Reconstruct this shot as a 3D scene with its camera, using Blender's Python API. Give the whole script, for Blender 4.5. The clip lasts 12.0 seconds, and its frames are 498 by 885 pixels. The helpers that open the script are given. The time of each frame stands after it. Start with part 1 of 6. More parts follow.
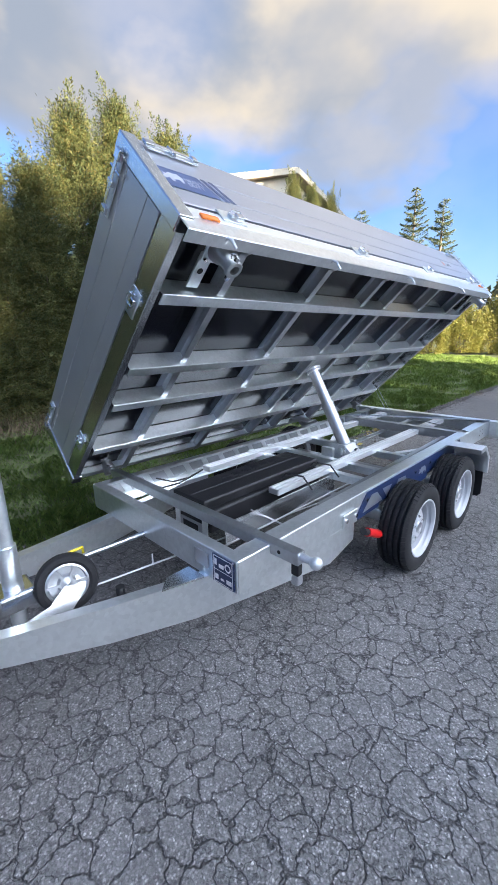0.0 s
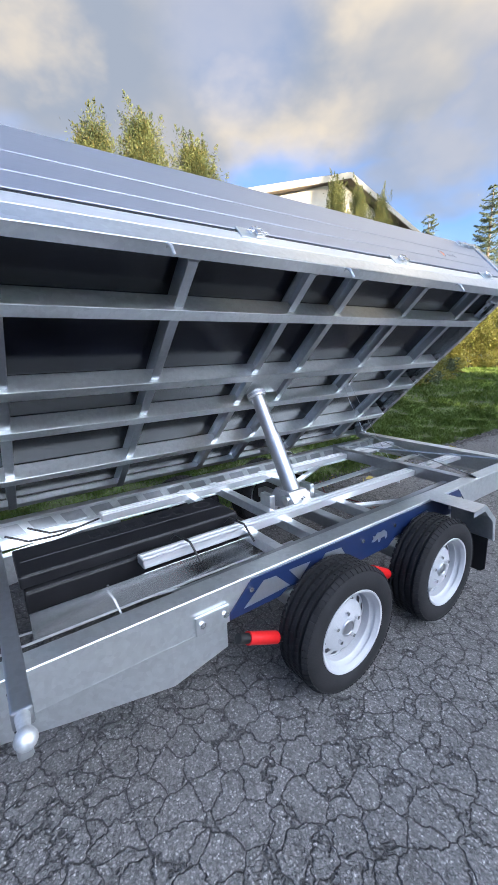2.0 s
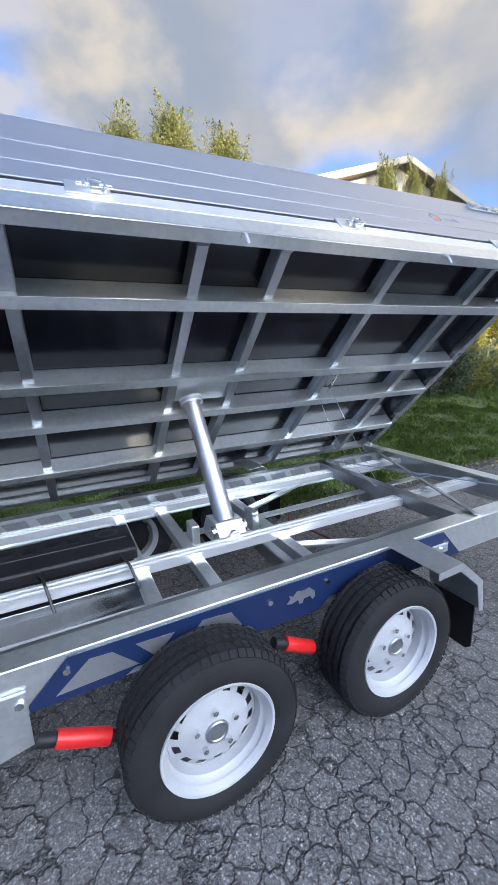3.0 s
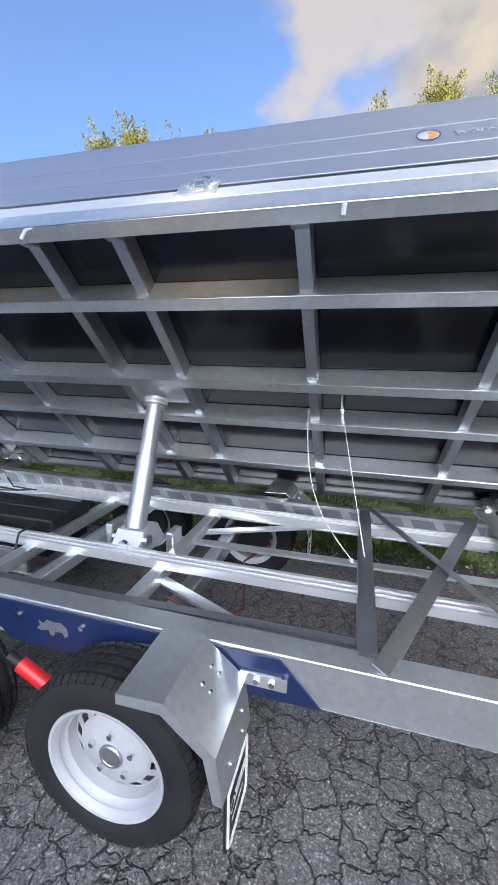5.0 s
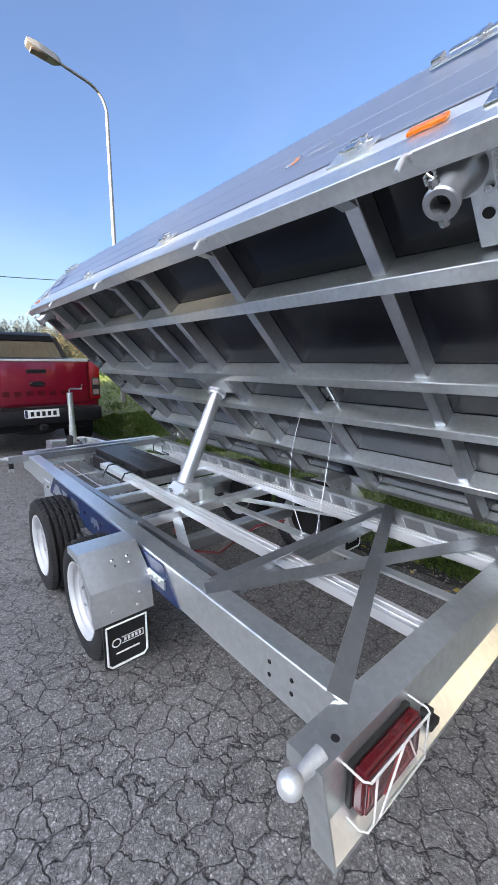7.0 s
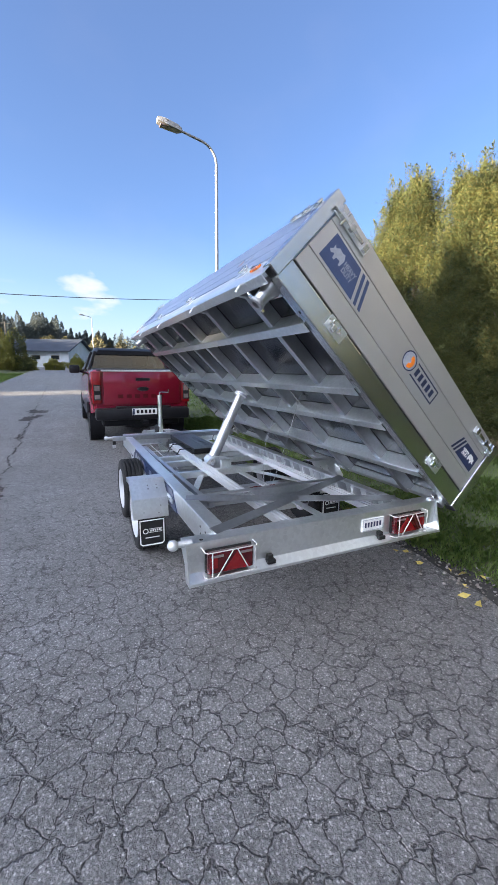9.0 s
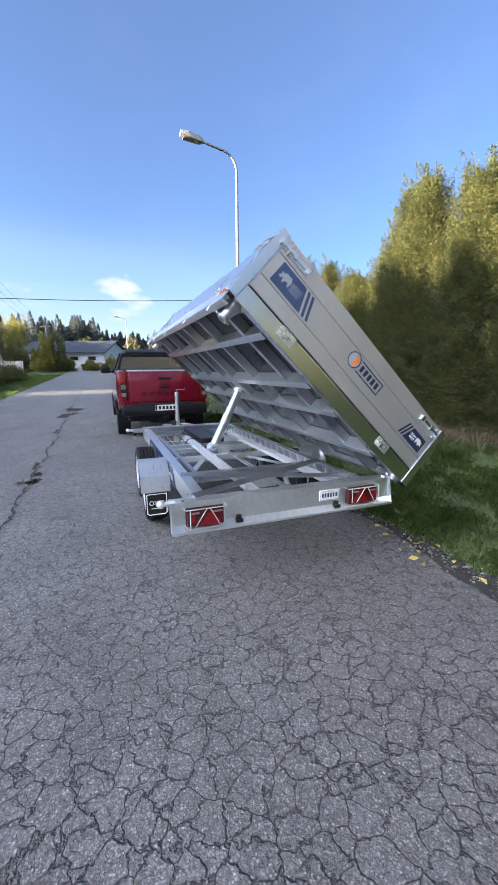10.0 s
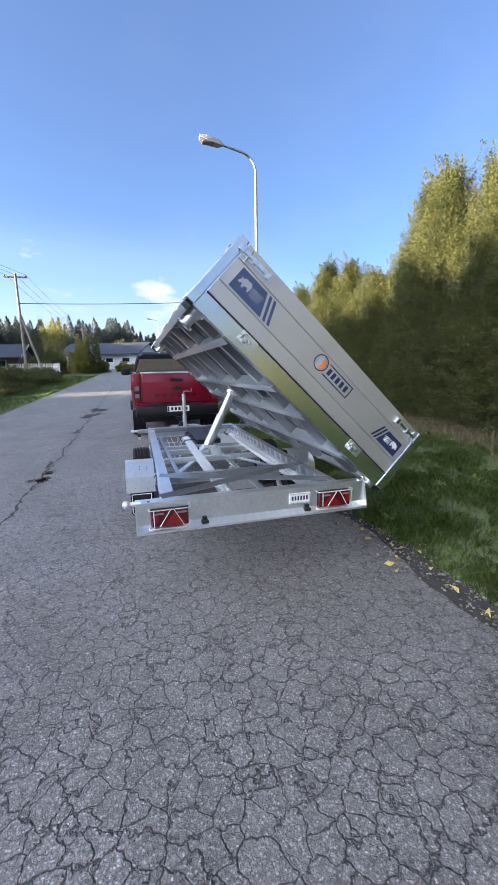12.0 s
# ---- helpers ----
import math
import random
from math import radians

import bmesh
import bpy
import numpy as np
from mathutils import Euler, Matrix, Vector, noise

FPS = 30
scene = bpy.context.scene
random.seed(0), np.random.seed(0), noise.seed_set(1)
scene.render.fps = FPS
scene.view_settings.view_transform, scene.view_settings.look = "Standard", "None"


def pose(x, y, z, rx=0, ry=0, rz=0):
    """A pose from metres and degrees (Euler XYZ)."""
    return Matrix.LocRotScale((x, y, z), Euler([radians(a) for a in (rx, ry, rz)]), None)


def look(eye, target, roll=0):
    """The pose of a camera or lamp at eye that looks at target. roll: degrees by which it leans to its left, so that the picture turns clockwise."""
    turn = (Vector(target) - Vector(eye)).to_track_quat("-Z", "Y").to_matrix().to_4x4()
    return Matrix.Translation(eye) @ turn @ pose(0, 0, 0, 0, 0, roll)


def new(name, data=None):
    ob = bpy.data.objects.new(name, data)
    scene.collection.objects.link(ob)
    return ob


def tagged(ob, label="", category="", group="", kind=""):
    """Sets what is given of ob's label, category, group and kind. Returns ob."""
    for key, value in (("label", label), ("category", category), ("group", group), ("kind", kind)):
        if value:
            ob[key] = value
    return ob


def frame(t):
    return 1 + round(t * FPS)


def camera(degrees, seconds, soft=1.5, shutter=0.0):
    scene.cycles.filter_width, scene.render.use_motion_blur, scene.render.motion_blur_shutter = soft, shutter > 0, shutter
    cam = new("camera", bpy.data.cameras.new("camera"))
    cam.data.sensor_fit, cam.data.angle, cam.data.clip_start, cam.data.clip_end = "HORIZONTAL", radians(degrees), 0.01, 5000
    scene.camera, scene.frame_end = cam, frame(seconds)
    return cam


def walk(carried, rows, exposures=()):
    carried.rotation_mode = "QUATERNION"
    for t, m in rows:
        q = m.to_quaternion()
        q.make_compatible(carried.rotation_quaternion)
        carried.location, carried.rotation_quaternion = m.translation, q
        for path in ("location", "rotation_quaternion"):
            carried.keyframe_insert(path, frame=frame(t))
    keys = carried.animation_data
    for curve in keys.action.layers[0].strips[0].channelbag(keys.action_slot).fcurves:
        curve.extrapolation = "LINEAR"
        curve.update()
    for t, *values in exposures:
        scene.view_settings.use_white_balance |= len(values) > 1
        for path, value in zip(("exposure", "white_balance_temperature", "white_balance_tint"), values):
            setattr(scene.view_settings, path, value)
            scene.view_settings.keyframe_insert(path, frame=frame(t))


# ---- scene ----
cam = camera(64.8, 12.0, 1.6)
PATH = [
    (0, (-1.661, 4.568, 1.463), (-0.298, 3.199, 0.945), -1.1),
    (0.5, (-1.787, 4.397, 1.45), (-0.381, 3.077, 0.921), -2.0),
    (1, (-1.786, 4.124, 1.434), (-0.332, 2.849, 0.922), -2.1),
    (1.5, (-1.791, 3.787, 1.432), (-0.275, 2.572, 0.958), -1.8),
    (2, (-1.794, 3.395, 1.458), (-0.2, 2.274, 1.011), -1.8),
    (2.5, (-1.757, 2.972, 1.431), (-0.086, 1.965, 0.993), -2.1),
    (3, (-1.776, 2.532, 1.419), (-0.019, 1.681, 0.986), -2.3),
    (3.5, (-1.81, 2.082, 1.428), (0.048, 1.468, 1.014), -2.1),
    (3.7, (-1.797, 1.902, 1.403), (0.098, 1.406, 1.001), -1.9),
    (5.3, (-1.529, 0.651, 1.424), (0.274, 1.406, 1.003), 1.7),
    (5.5, (-1.458, 0.528, 1.423), (0.276, 1.428, 0.996), 1.9),
    (6, (-1.299, 0.218, 1.394), (0.228, 1.435, 0.961), 1.6),
    (6.5, (-1.259, -0.043, 1.374), (0.117, 1.35, 0.964), 0.8),
    (7, (-1.338, -0.32, 1.392), (-0.064, 1.17, 0.995), 0.3),
    (7.2, (-1.341, -0.458, 1.386), (-0.106, 1.069, 1.01), 0.3),
    (8.8, (-1.339, -1.489, 1.404), (-0.46, 0.272, 1.047), 0.7),
    (9, (-1.29, -1.626, 1.405), (-0.458, 0.159, 1.053), 0.5),
    (9.5, (-1.222, -1.956, 1.399), (-0.475, -0.133, 1.053), -0.1),
    (10, (-1.167, -2.273, 1.416), (-0.485, -0.428, 1.051), -0.5),
    (10.5, (-1.047, -2.5, 1.408), (-0.417, -0.64, 1.027), -0.8),
    (11, (-0.99, -2.6, 1.427), (-0.38, -0.733, 1.053), -1.4),
    (11.5, (-0.914, -2.579, 1.432), (-0.31, -0.708, 1.068), -1.7),
    (12, (-0.76, -2.439, 1.439), (-0.232, -0.545, 1.074), -1.1),
]
walk(cam, [(t, look(eye, target, roll)) for t, eye, target, roll in PATH], exposures=[(0, 2.98, 6250, 8), (3.5, 2.84, 6180, 8), (5.5, 2.92, 6850, 9), (6.5, 3.02, 6950, 9), (9, 2.98, 6500, 10), (12, 3.02, 6450, 10)])

# ---------------------------------------------------------------- light
SUN_EL, SUN_AZ = radians(10), radians(268)  # azimuth clockwise from +y


def make_world():
    w = bpy.data.worlds.new("world")
    scene.world = w
    w.use_nodes = True
    nt = w.node_tree
    nt.nodes.clear()
    N, L = nt.nodes.new, nt.links.new
    out, bg = N("ShaderNodeOutputWorld"), N("ShaderNodeBackground")
    sky = N("ShaderNodeTexSky")
    sky.sky_type, sky.sun_disc = "NISHITA", False
    sky.sun_elevation, sky.sun_rotation = SUN_EL, SUN_AZ
    sky.air_density, sky.dust_density, sky.ozone_density = 1.0, 0.8, 4.5
    co = N("ShaderNodeTexCoord")

    def noise_of(scale, detail, offset, stretch=(1, 1, 1.6)):
        mp, nz = N("ShaderNodeMapping"), N("ShaderNodeTexNoise")
        mp.inputs["Location"].default_value = offset
        mp.inputs["Scale"].default_value = stretch
        nz.inputs["Scale"].default_value, nz.inputs["Detail"].default_value = scale, detail
        nz.inputs["Roughness"].default_value = 0.5
        L(co.outputs["Generated"], mp.inputs["Vector"])
        L(mp.outputs["Vector"], nz.inputs["Vector"])
        return nz.outputs["Fac"]

    def math_of(op, a, b=0.0, clamp=False):
        m = N("ShaderNodeMath")
        m.operation, m.use_clamp = op, clamp
        for k, v in enumerate((a, b)):
            if isinstance(v, (int, float)):
                m.inputs[k].default_value = v
            else:
                L(v, m.inputs[k])
        return m.outputs[0]

    def toward(v):
        d = N("ShaderNodeVectorMath")
        d.operation = "DOT_PRODUCT"
        L(co.outputs["Generated"], d.inputs[0])
        d.inputs[1].default_value = v
        return d.outputs["Value"]

    def ramp(fac, lo, hi):
        m = N("ShaderNodeMapRange")
        m.interpolation_type = "SMOOTHSTEP"
        m.inputs["From Min"].default_value, m.inputs["From Max"].default_value = lo, hi
        L(fac, m.inputs["Value"])
        return m.outputs["Result"]

    def ramp_of_puffs(toward_of):
        best = math_of("ADD", toward_of((0.066, 0.986, 0.153)), 0.0004)
        for v in ((-0.13, 0.977, 0.165), (-0.185, 0.948, 0.255), (0.005, 0.99, 0.13)):
            best = math_of("MAXIMUM", best, math_of("SUBTRACT", toward_of(v), 0.0016))
        return best

    # cloud everywhere but over the clear north-east; brightened towards the low western sun to fill the shade
    bank = ramp(toward((0.57, 0.73, 0.20)), 0.80, 0.45)
    dens = math_of("ADD", noise_of(1.9, 4.0, (0.35, 0.1, 0.2)), math_of("MULTIPLY", bank, 0.34))
    edge = math_of("ADD", toward((0, 0, 1)), math_of("ADD", math_of("MULTIPLY", noise_of(3.4, 4.0, (1.1, 0.6, 0.2)), 0.34), math_of("MULTIPLY", ramp(toward((-1, 0, 0)), 0.0, 0.6), 0.4)))
    dens = math_of("MULTIPLY", math_of("MULTIPLY", ramp(dens, 0.52, 0.78), math_of("MULTIPLY", ramp(bank, 0.0, 0.3), ramp(toward((-0.15, 0.98, 0.1)), 0.62, 0.25))), ramp(edge, 0.47, 0.60))
    dens = math_of("MULTIPLY", dens, math_of("SUBTRACT", 1.0, math_of("MULTIPLY", ramp(toward((0.676, -0.479, 0.559)), 0.985, 0.999), 0.25)))
    dens = math_of("MULTIPLY", dens, ramp(toward((-0.06, 0.06, 0.996)), 0.985, 0.84))
    low = ramp(noise_of(3.0, 5.0, (2.3, 0.7, 0.0), (1, 1, 5.0)), 0.56, 0.74)
    low = math_of("MULTIPLY", low, ramp(toward((0, 0, 1)), 0.26, 0.08))
    low = math_of("MULTIPLY", low, ramp(toward((0, 1, 0)), 0.2, 0.8))
    puff = ramp(math_of("ADD", math_of("MULTIPLY", noise_of(9.0, 4.0, (0.2, 0.9, 0.4), (1, 1, 2.2)), 0.010), ramp_of_puffs(toward)), 1.0030, 1.0058)
    east = ramp(math_of("ADD", toward((0.835, -0.02, 0.550)), math_of("MULTIPLY", noise_of(5.0, 5.0, (0.6, 0.2, 0.9)), 0.10)), 1.020, 1.046)
    low = math_of("MAXIMUM", math_of("MULTIPLY", low, 0.75), math_of("MULTIPLY", puff, 0.9))
    haze = math_of("MULTIPLY", ramp(toward((0, 0, 1)), 0.38, 0.0), ramp(toward((-0.35, 0.94, 0)), 0.55, 0.98))
    cover = math_of("MAXIMUM", math_of("MAXIMUM", dens, math_of("MULTIPLY", east, 0.8)), math_of("MAXIMUM", 0.16, low))
    cover = math_of("MAXIMUM", cover, math_of("MULTIPLY", haze, 0.34))
    tone = ramp(math_of("ADD", math_of("MULTIPLY", noise_of(4.2, 5.0, (0.9, 0.4, 1.3)), 0.50), toward((0.36, -0.77, 0.52))), 1.09, 1.27)
    bank_s = ramp(math_of("ADD", toward((0.46, -0.80, 0.395)), math_of("MULTIPLY", noise_of(4.0, 4.0, (0.7, 1.2, 0.3)), 0.05)), 1.007, 1.026)
    cover = math_of("MAXIMUM", cover, math_of("MULTIPLY", bank_s, 0.85))
    tone = math_of("MULTIPLY", tone, math_of("SUBTRACT", 1.0, math_of("MULTIPLY", bank_s, 0.75)))
    tone = math_of("MAXIMUM", tone, math_of("MULTIPLY", east, 0.75))
    tone = math_of("MAXIMUM", tone, math_of("MULTIPLY", ramp(noise_of(2.7, 5.0, (0.4, 1.7, 0.8)), 0.47, 0.70), 0.42))
    mixc = N("ShaderNodeMix")
    mixc.data_type = "RGBA"
    mixc.inputs["A"].default_value, mixc.inputs["B"].default_value = (1.02, 1.12, 1.34, 1), (2.35, 2.0, 1.6, 1)
    L(tone, mixc.inputs["Factor"])
    # unseen western cloud made up to 17 times brighter, as added fill light
    west_fill = math_of("ADD", math_of("MULTIPLY", ramp(toward((-0.94, -0.05, 0.33)), 0.45, 0.97), 16.0), 1.0)
    lit = N("ShaderNodeVectorMath")
    lit.operation = "SCALE"
    white = N("ShaderNodeMix")
    white.data_type = "RGBA"
    white.inputs["B"].default_value = (2.5, 2.55, 2.65, 1)
    L(math_of("MAXIMUM", puff, ramp(haze, 0.02, 0.3)), white.inputs["Factor"])
    L(mixc.outputs["Result"], white.inputs["A"])
    L(white.outputs["Result"], lit.inputs[0])
    L(west_fill, lit.inputs["Scale"])
    mixs = N("ShaderNodeMix")
    mixs.data_type = "RGBA"
    L(cover, mixs.inputs["Factor"])
    violet = N("ShaderNodeMix")
    violet.data_type, violet.blend_type = "RGBA", "MULTIPLY"
    violet.inputs["Factor"].default_value = 1.0
    violet.inputs["B"].default_value = (1.10, 0.95, 1.02, 1)
    L(sky.outputs["Color"], violet.inputs["A"])
    L(violet.outputs["Result"], mixs.inputs["A"])
    L(lit.outputs["Vector"], mixs.inputs["B"])
    L(mixs.outputs["Result"], bg.inputs["Color"])
    bg.inputs["Strength"].default_value = 0.055
    L(bg.outputs["Background"], out.inputs["Surface"])


make_world()
sun = new("sun", bpy.data.lights.new("sun", "SUN"))
sun.data.energy, sun.data.angle, sun.data.color = 5.0, radians(0.6), (1.0, 0.83, 0.60)
sun.matrix_world = look(Vector((math.sin(SUN_AZ) * math.cos(SUN_EL), math.cos(SUN_AZ) * math.cos(SUN_EL), math.sin(SUN_EL))) * 60, (0, 0, 0))


# ---------------------------------------------------------------- materials
def material(name, base, rough=0.5, metal=0.0, vary=0.15, scale=6.0, fine=80.0, bump=0.0, second=None, amount=0.5, streak=(1, 1, 1), rough_vary=0.1, per=0.0, coat=0.0, island=0.0, tint=None):
    """Principled surface with a broad mottling, a fine grain and a little relief. per: colour change from object to object."""
    m = bpy.data.materials.new(name)
    m.use_nodes = True
    nt = m.node_tree
    N, L = nt.nodes.new, nt.links.new
    b = nt.nodes["Principled BSDF"]
    b.inputs["Metallic"].default_value = metal
    b.inputs["Coat Weight"].default_value = coat
    co, mp = N("ShaderNodeTexCoord"), N("ShaderNodeMapping")
    mp.inputs["Scale"].default_value = streak
    L(co.outputs["Object"], mp.inputs["Vector"])
    broad, grain = N("ShaderNodeTexNoise"), N("ShaderNodeTexNoise")
    for nz, sc, de in ((broad, scale, 5.0), (grain, fine, 3.0)):
        nz.inputs["Scale"].default_value, nz.inputs["Detail"].default_value = sc, de
        L(mp.outputs["Vector"], nz.inputs["Vector"])
    both = N("ShaderNodeMix")
    both.inputs["Factor"].default_value = 0.35
    L(broad.outputs["Fac"], both.inputs["A"])
    L(grain.outputs["Fac"], both.inputs["B"])
    cr = N("ShaderNodeValToRGB")
    lo = second if second else tuple(c * (1 - vary) for c in base)
    hi = base if second else tuple(min(1, c * (1 + vary)) for c in base)
    spread = 0.5 * (1 - amount) + 0.05
    cr.color_ramp.elements[0].position, cr.color_ramp.elements[1].position = 0.5 - spread * 0.4, 0.5 + spread * 0.4
    cr.color_ramp.elements[0].color, cr.color_ramp.elements[1].color = (*lo, 1), (*hi, 1)
    L(both.outputs["Result"], cr.inputs["Fac"])
    colour = cr.outputs["Color"]
    if per or island:
        src = N("ShaderNodeObjectInfo").outputs["Random"] if per else N("ShaderNodeNewGeometry").outputs["Random Per Island"]
        if tint:
            r2, mx = N("ShaderNodeValToRGB"), N("ShaderNodeMix")
            r2.color_ramp.elements[0].color, r2.color_ramp.elements[1].color = (*tint[0], 1), (*tint[-1], 1)
            for k, c in enumerate(tint[1:-1]):
                r2.color_ramp.elements.new((k + 1) / (len(tint) - 1)).color = (*c, 1)
            L(src, r2.inputs["Fac"])
            mx.data_type = "RGBA"
            mx.inputs["Factor"].default_value = per or island
            L(colour, mx.inputs["A"])
            L(r2.outputs["Color"], mx.inputs["B"])
            colour = mx.outputs["Result"]
        else:
            hs, mr = N("ShaderNodeHueSaturation"), N("ShaderNodeMapRange")
            mr.inputs["To Min"].default_value, mr.inputs["To Max"].default_value = 1 - (per or island), 1 + (per or island)
            L(src, mr.inputs["Value"])
            L(mr.outputs["Result"], hs.inputs["Value"])
            L(colour, hs.inputs["Color"])
            colour = hs.outputs["Color"]
    L(colour, b.inputs["Base Color"])
    mr = N("ShaderNodeMapRange")
    mr.inputs["To Min"].default_value, mr.inputs["To Max"].default_value = max(0.02, rough - rough_vary), min(1, rough + rough_vary)
    L(both.outputs["Result"], mr.inputs["Value"])
    L(mr.outputs["Result"], b.inputs["Roughness"])
    if bump:
        bp = N("ShaderNodeBump")
        bp.inputs["Strength"].default_value, bp.inputs["Distance"].default_value = min(1, bump), 0.004
        L(grain.outputs["Fac"], bp.inputs["Height"])
        L(bp.outputs["Normal"], b.inputs["Normal"])
    return m


def galvanised(name, base=(0.90, 0.935, 0.945), rough=0.30, metal=0.90, stain=0.82):
    """Hot-dip zinc: crystalline patches over a soft sheen, with dull grey stains."""
    m = material(name, base, rough, metal, 0.2, 3.0, 40.0, 0.0, second=tuple(c * stain for c in base), amount=-0.3, rough_vary=0.03)
    nt = m.node_tree
    N, L = nt.nodes.new, nt.links.new
    b = nt.nodes["Principled BSDF"]
    co, vo, mr = N("ShaderNodeTexCoord"), N("ShaderNodeTexVoronoi"), N("ShaderNodeMapRange")
    vo.inputs["Scale"].default_value = 55.0
    L(co.outputs["Object"], vo.inputs["Vector"])
    mr.inputs["To Min"].default_value, mr.inputs["To Max"].default_value = 0.93, 1.05
    L(vo.outputs["Color"], mr.inputs["Value"])
    hs = N("ShaderNodeHueSaturation")
    L(b.inputs["Base Color"].links[0].from_socket, hs.inputs["Color"])
    L(mr.outputs["Result"], hs.inputs["Value"])
    L(hs.outputs["Color"], b.inputs["Base Color"])
    return m


def asphalt():
    """Worn asphalt: stone chips in dark binder, a net of alligator cracks, patches of wear."""
    m = bpy.data.materials.new("cracked_asphalt")
    m.use_nodes = True
    nt = m.node_tree
    N, L = nt.nodes.new, nt.links.new
    b = nt.nodes["Principled BSDF"]
    co = N("ShaderNodeTexCoord")

    def noise_of(scale, detail=4.0, vec=None, rough=0.55):
        nz = N("ShaderNodeTexNoise")
        nz.inputs["Scale"].default_value, nz.inputs["Detail"].default_value, nz.inputs["Roughness"].default_value = scale, detail, rough
        L(vec or co.outputs["Object"], nz.inputs["Vector"])
        return nz

    def rng(fac, a, c, lo=0.0, hi=1.0):
        r = N("ShaderNodeMapRange")
        for k, v in zip(("From Min", "From Max", "To Min", "To Max"), (a, c, lo, hi)):
            r.inputs[k].default_value = v
        L(fac, r.inputs["Value"])
        return r.outputs["Result"]

    def mth(op, a, c):
        r = N("ShaderNodeMath")
        r.operation = op
        for k, v in enumerate((a, c)):
            if isinstance(v, (int, float)):
                r.inputs[k].default_value = v
            else:
                L(v, r.inputs[k])
        return r.outputs[0]

    def warped(scale, amount):
        nz, ad, ml = noise_of(scale, 3.0), N("ShaderNodeVectorMath"), N("ShaderNodeVectorMath")
        ml.operation = "SCALE"
        ml.inputs["Scale"].default_value = amount
        L(nz.outputs["Color"], ml.inputs[0])
        L(co.outputs["Object"], ad.inputs[0])
        L(ml.outputs["Vector"], ad.inputs[1])
        return ad.outputs["Vector"]

    def cracks(scale, width, vec):
        vo = N("ShaderNodeTexVoronoi")
        vo.feature = "DISTANCE_TO_EDGE"
        vo.inputs["Scale"].default_value = scale
        L(vec, vo.inputs["Vector"])
        return rng(vo.outputs["Distance"], 0.0, width, 1.0, 0.0)

    w1 = warped(16.0, 0.085)
    big = cracks(9.6, 0.050, w1)
    small = mth("MULTIPLY", cracks(19.0, 0.030, warped(15.0, 0.10)), rng(noise_of(1.7).outputs["Fac"], 0.40, 0.56))
    hair = mth("MULTIPLY", cracks(37.0, 0.040, warped(30.0, 0.05)), rng(noise_of(3.1).outputs["Fac"], 0.46, 0.62))
    presence = rng(noise_of(0.9, 3.0).outputs["Fac"], 0.15, 0.36)
    crack = mth("MAXIMUM", mth("MULTIPLY", big, presence), mth("MAXIMUM", mth("MULTIPLY", small, 0.75), mth("MULTIPLY", hair, 0.30)))
    crack = mth("MULTIPLY", crack, rng(noise_of(8.0, 3.0).outputs["Fac"], 0.18, 0.42))
    chips, grit = N("ShaderNodeTexVoronoi"), N("ShaderNodeTexVoronoi")
    chips.inputs["Scale"].default_value, grit.inputs["Scale"].default_value = 105.0, 230.0
    wobble = warped(80.0, 0.012)
    L(wobble, chips.inputs["Vector"])
    L(wobble, grit.inputs["Vector"])
    sep, sep2 = N("ShaderNodeSeparateColor"), N("ShaderNodeSeparateColor")
    L(chips.outputs["Color"], sep.inputs["Color"])
    L(grit.outputs["Color"], sep2.inputs["Color"])
    # large chips show here and there between finer grit; crumbs break off along the cracks
    shown = rng(chips.outputs["Distance"], 0.28, 0.60, 1.0, 0.0)
    crumb = rng(noise_of(52.0, 6.0, rough=0.78).outputs["Fac"], 0.34, 0.66)
    tone = mth("ADD", mth("MULTIPLY", mth("MULTIPLY", sep.outputs["Red"], shown), 0.50), mth("MULTIPLY", sep2.outputs["Red"], 0.22))
    tone = mth("ADD", tone, mth("MULTIPLY", crumb, 0.40))
    cr = N("ShaderNodeValToRGB")
    e = cr.color_ramp.elements
    e[0].position, e[1].position = 0.14, 1.0
    e[0].color, e[1].color = (0.092, 0.092, 0.094, 1), (0.56, 0.558, 0.555, 1)
    e.new(0.50).color = (0.196, 0.197, 0.199, 1)
    e.new(0.74).color = (0.300, 0.300, 0.302, 1)
    L(tone, cr.inputs["Fac"])
    wear = N("ShaderNodeMix")
    wear.data_type, wear.blend_type = "RGBA", "MULTIPLY"
    wear.inputs["Factor"].default_value = 1.0
    wr = N("ShaderNodeValToRGB")
    wr.color_ramp.elements[0].position, wr.color_ramp.elements[1].position = 0.30, 0.70
    wr.color_ramp.elements[0].color, wr.color_ramp.elements[1].color = (0.84, 0.815, 0.80, 1), (1.22, 1.22, 1.23, 1)
    L(noise_of(1.1, 6.0, rough=0.65).outputs["Fac"], wr.inputs["Fac"])
    L(cr.outputs["Color"], wear.inputs["A"])
    # the verge side of the lane is browner and darker, with an uneven edge
    lane, place = N("ShaderNodeMix"), N("ShaderNodeSeparateXYZ")
    lane.data_type = "RGBA"
    lane.inputs["B"].default_value = (0.93, 0.89, 0.875, 1)
    L(co.outputs["Object"], place.inputs["Vector"])
    L(rng(mth("ADD", place.outputs["X"], mth("MULTIPLY", noise_of(0.8, 5.0, rough=0.6).outputs["Fac"], 2.4)), -0.2, 1.3), lane.inputs["Factor"])
    L(wr.outputs["Color"], lane.inputs["A"])
    L(lane.outputs["Result"], wear.inputs["B"])
    dark = N("ShaderNodeMix")
    dark.data_type = "RGBA"
    dark.inputs["B"].default_value = (0.030, 0.029, 0.030, 1)
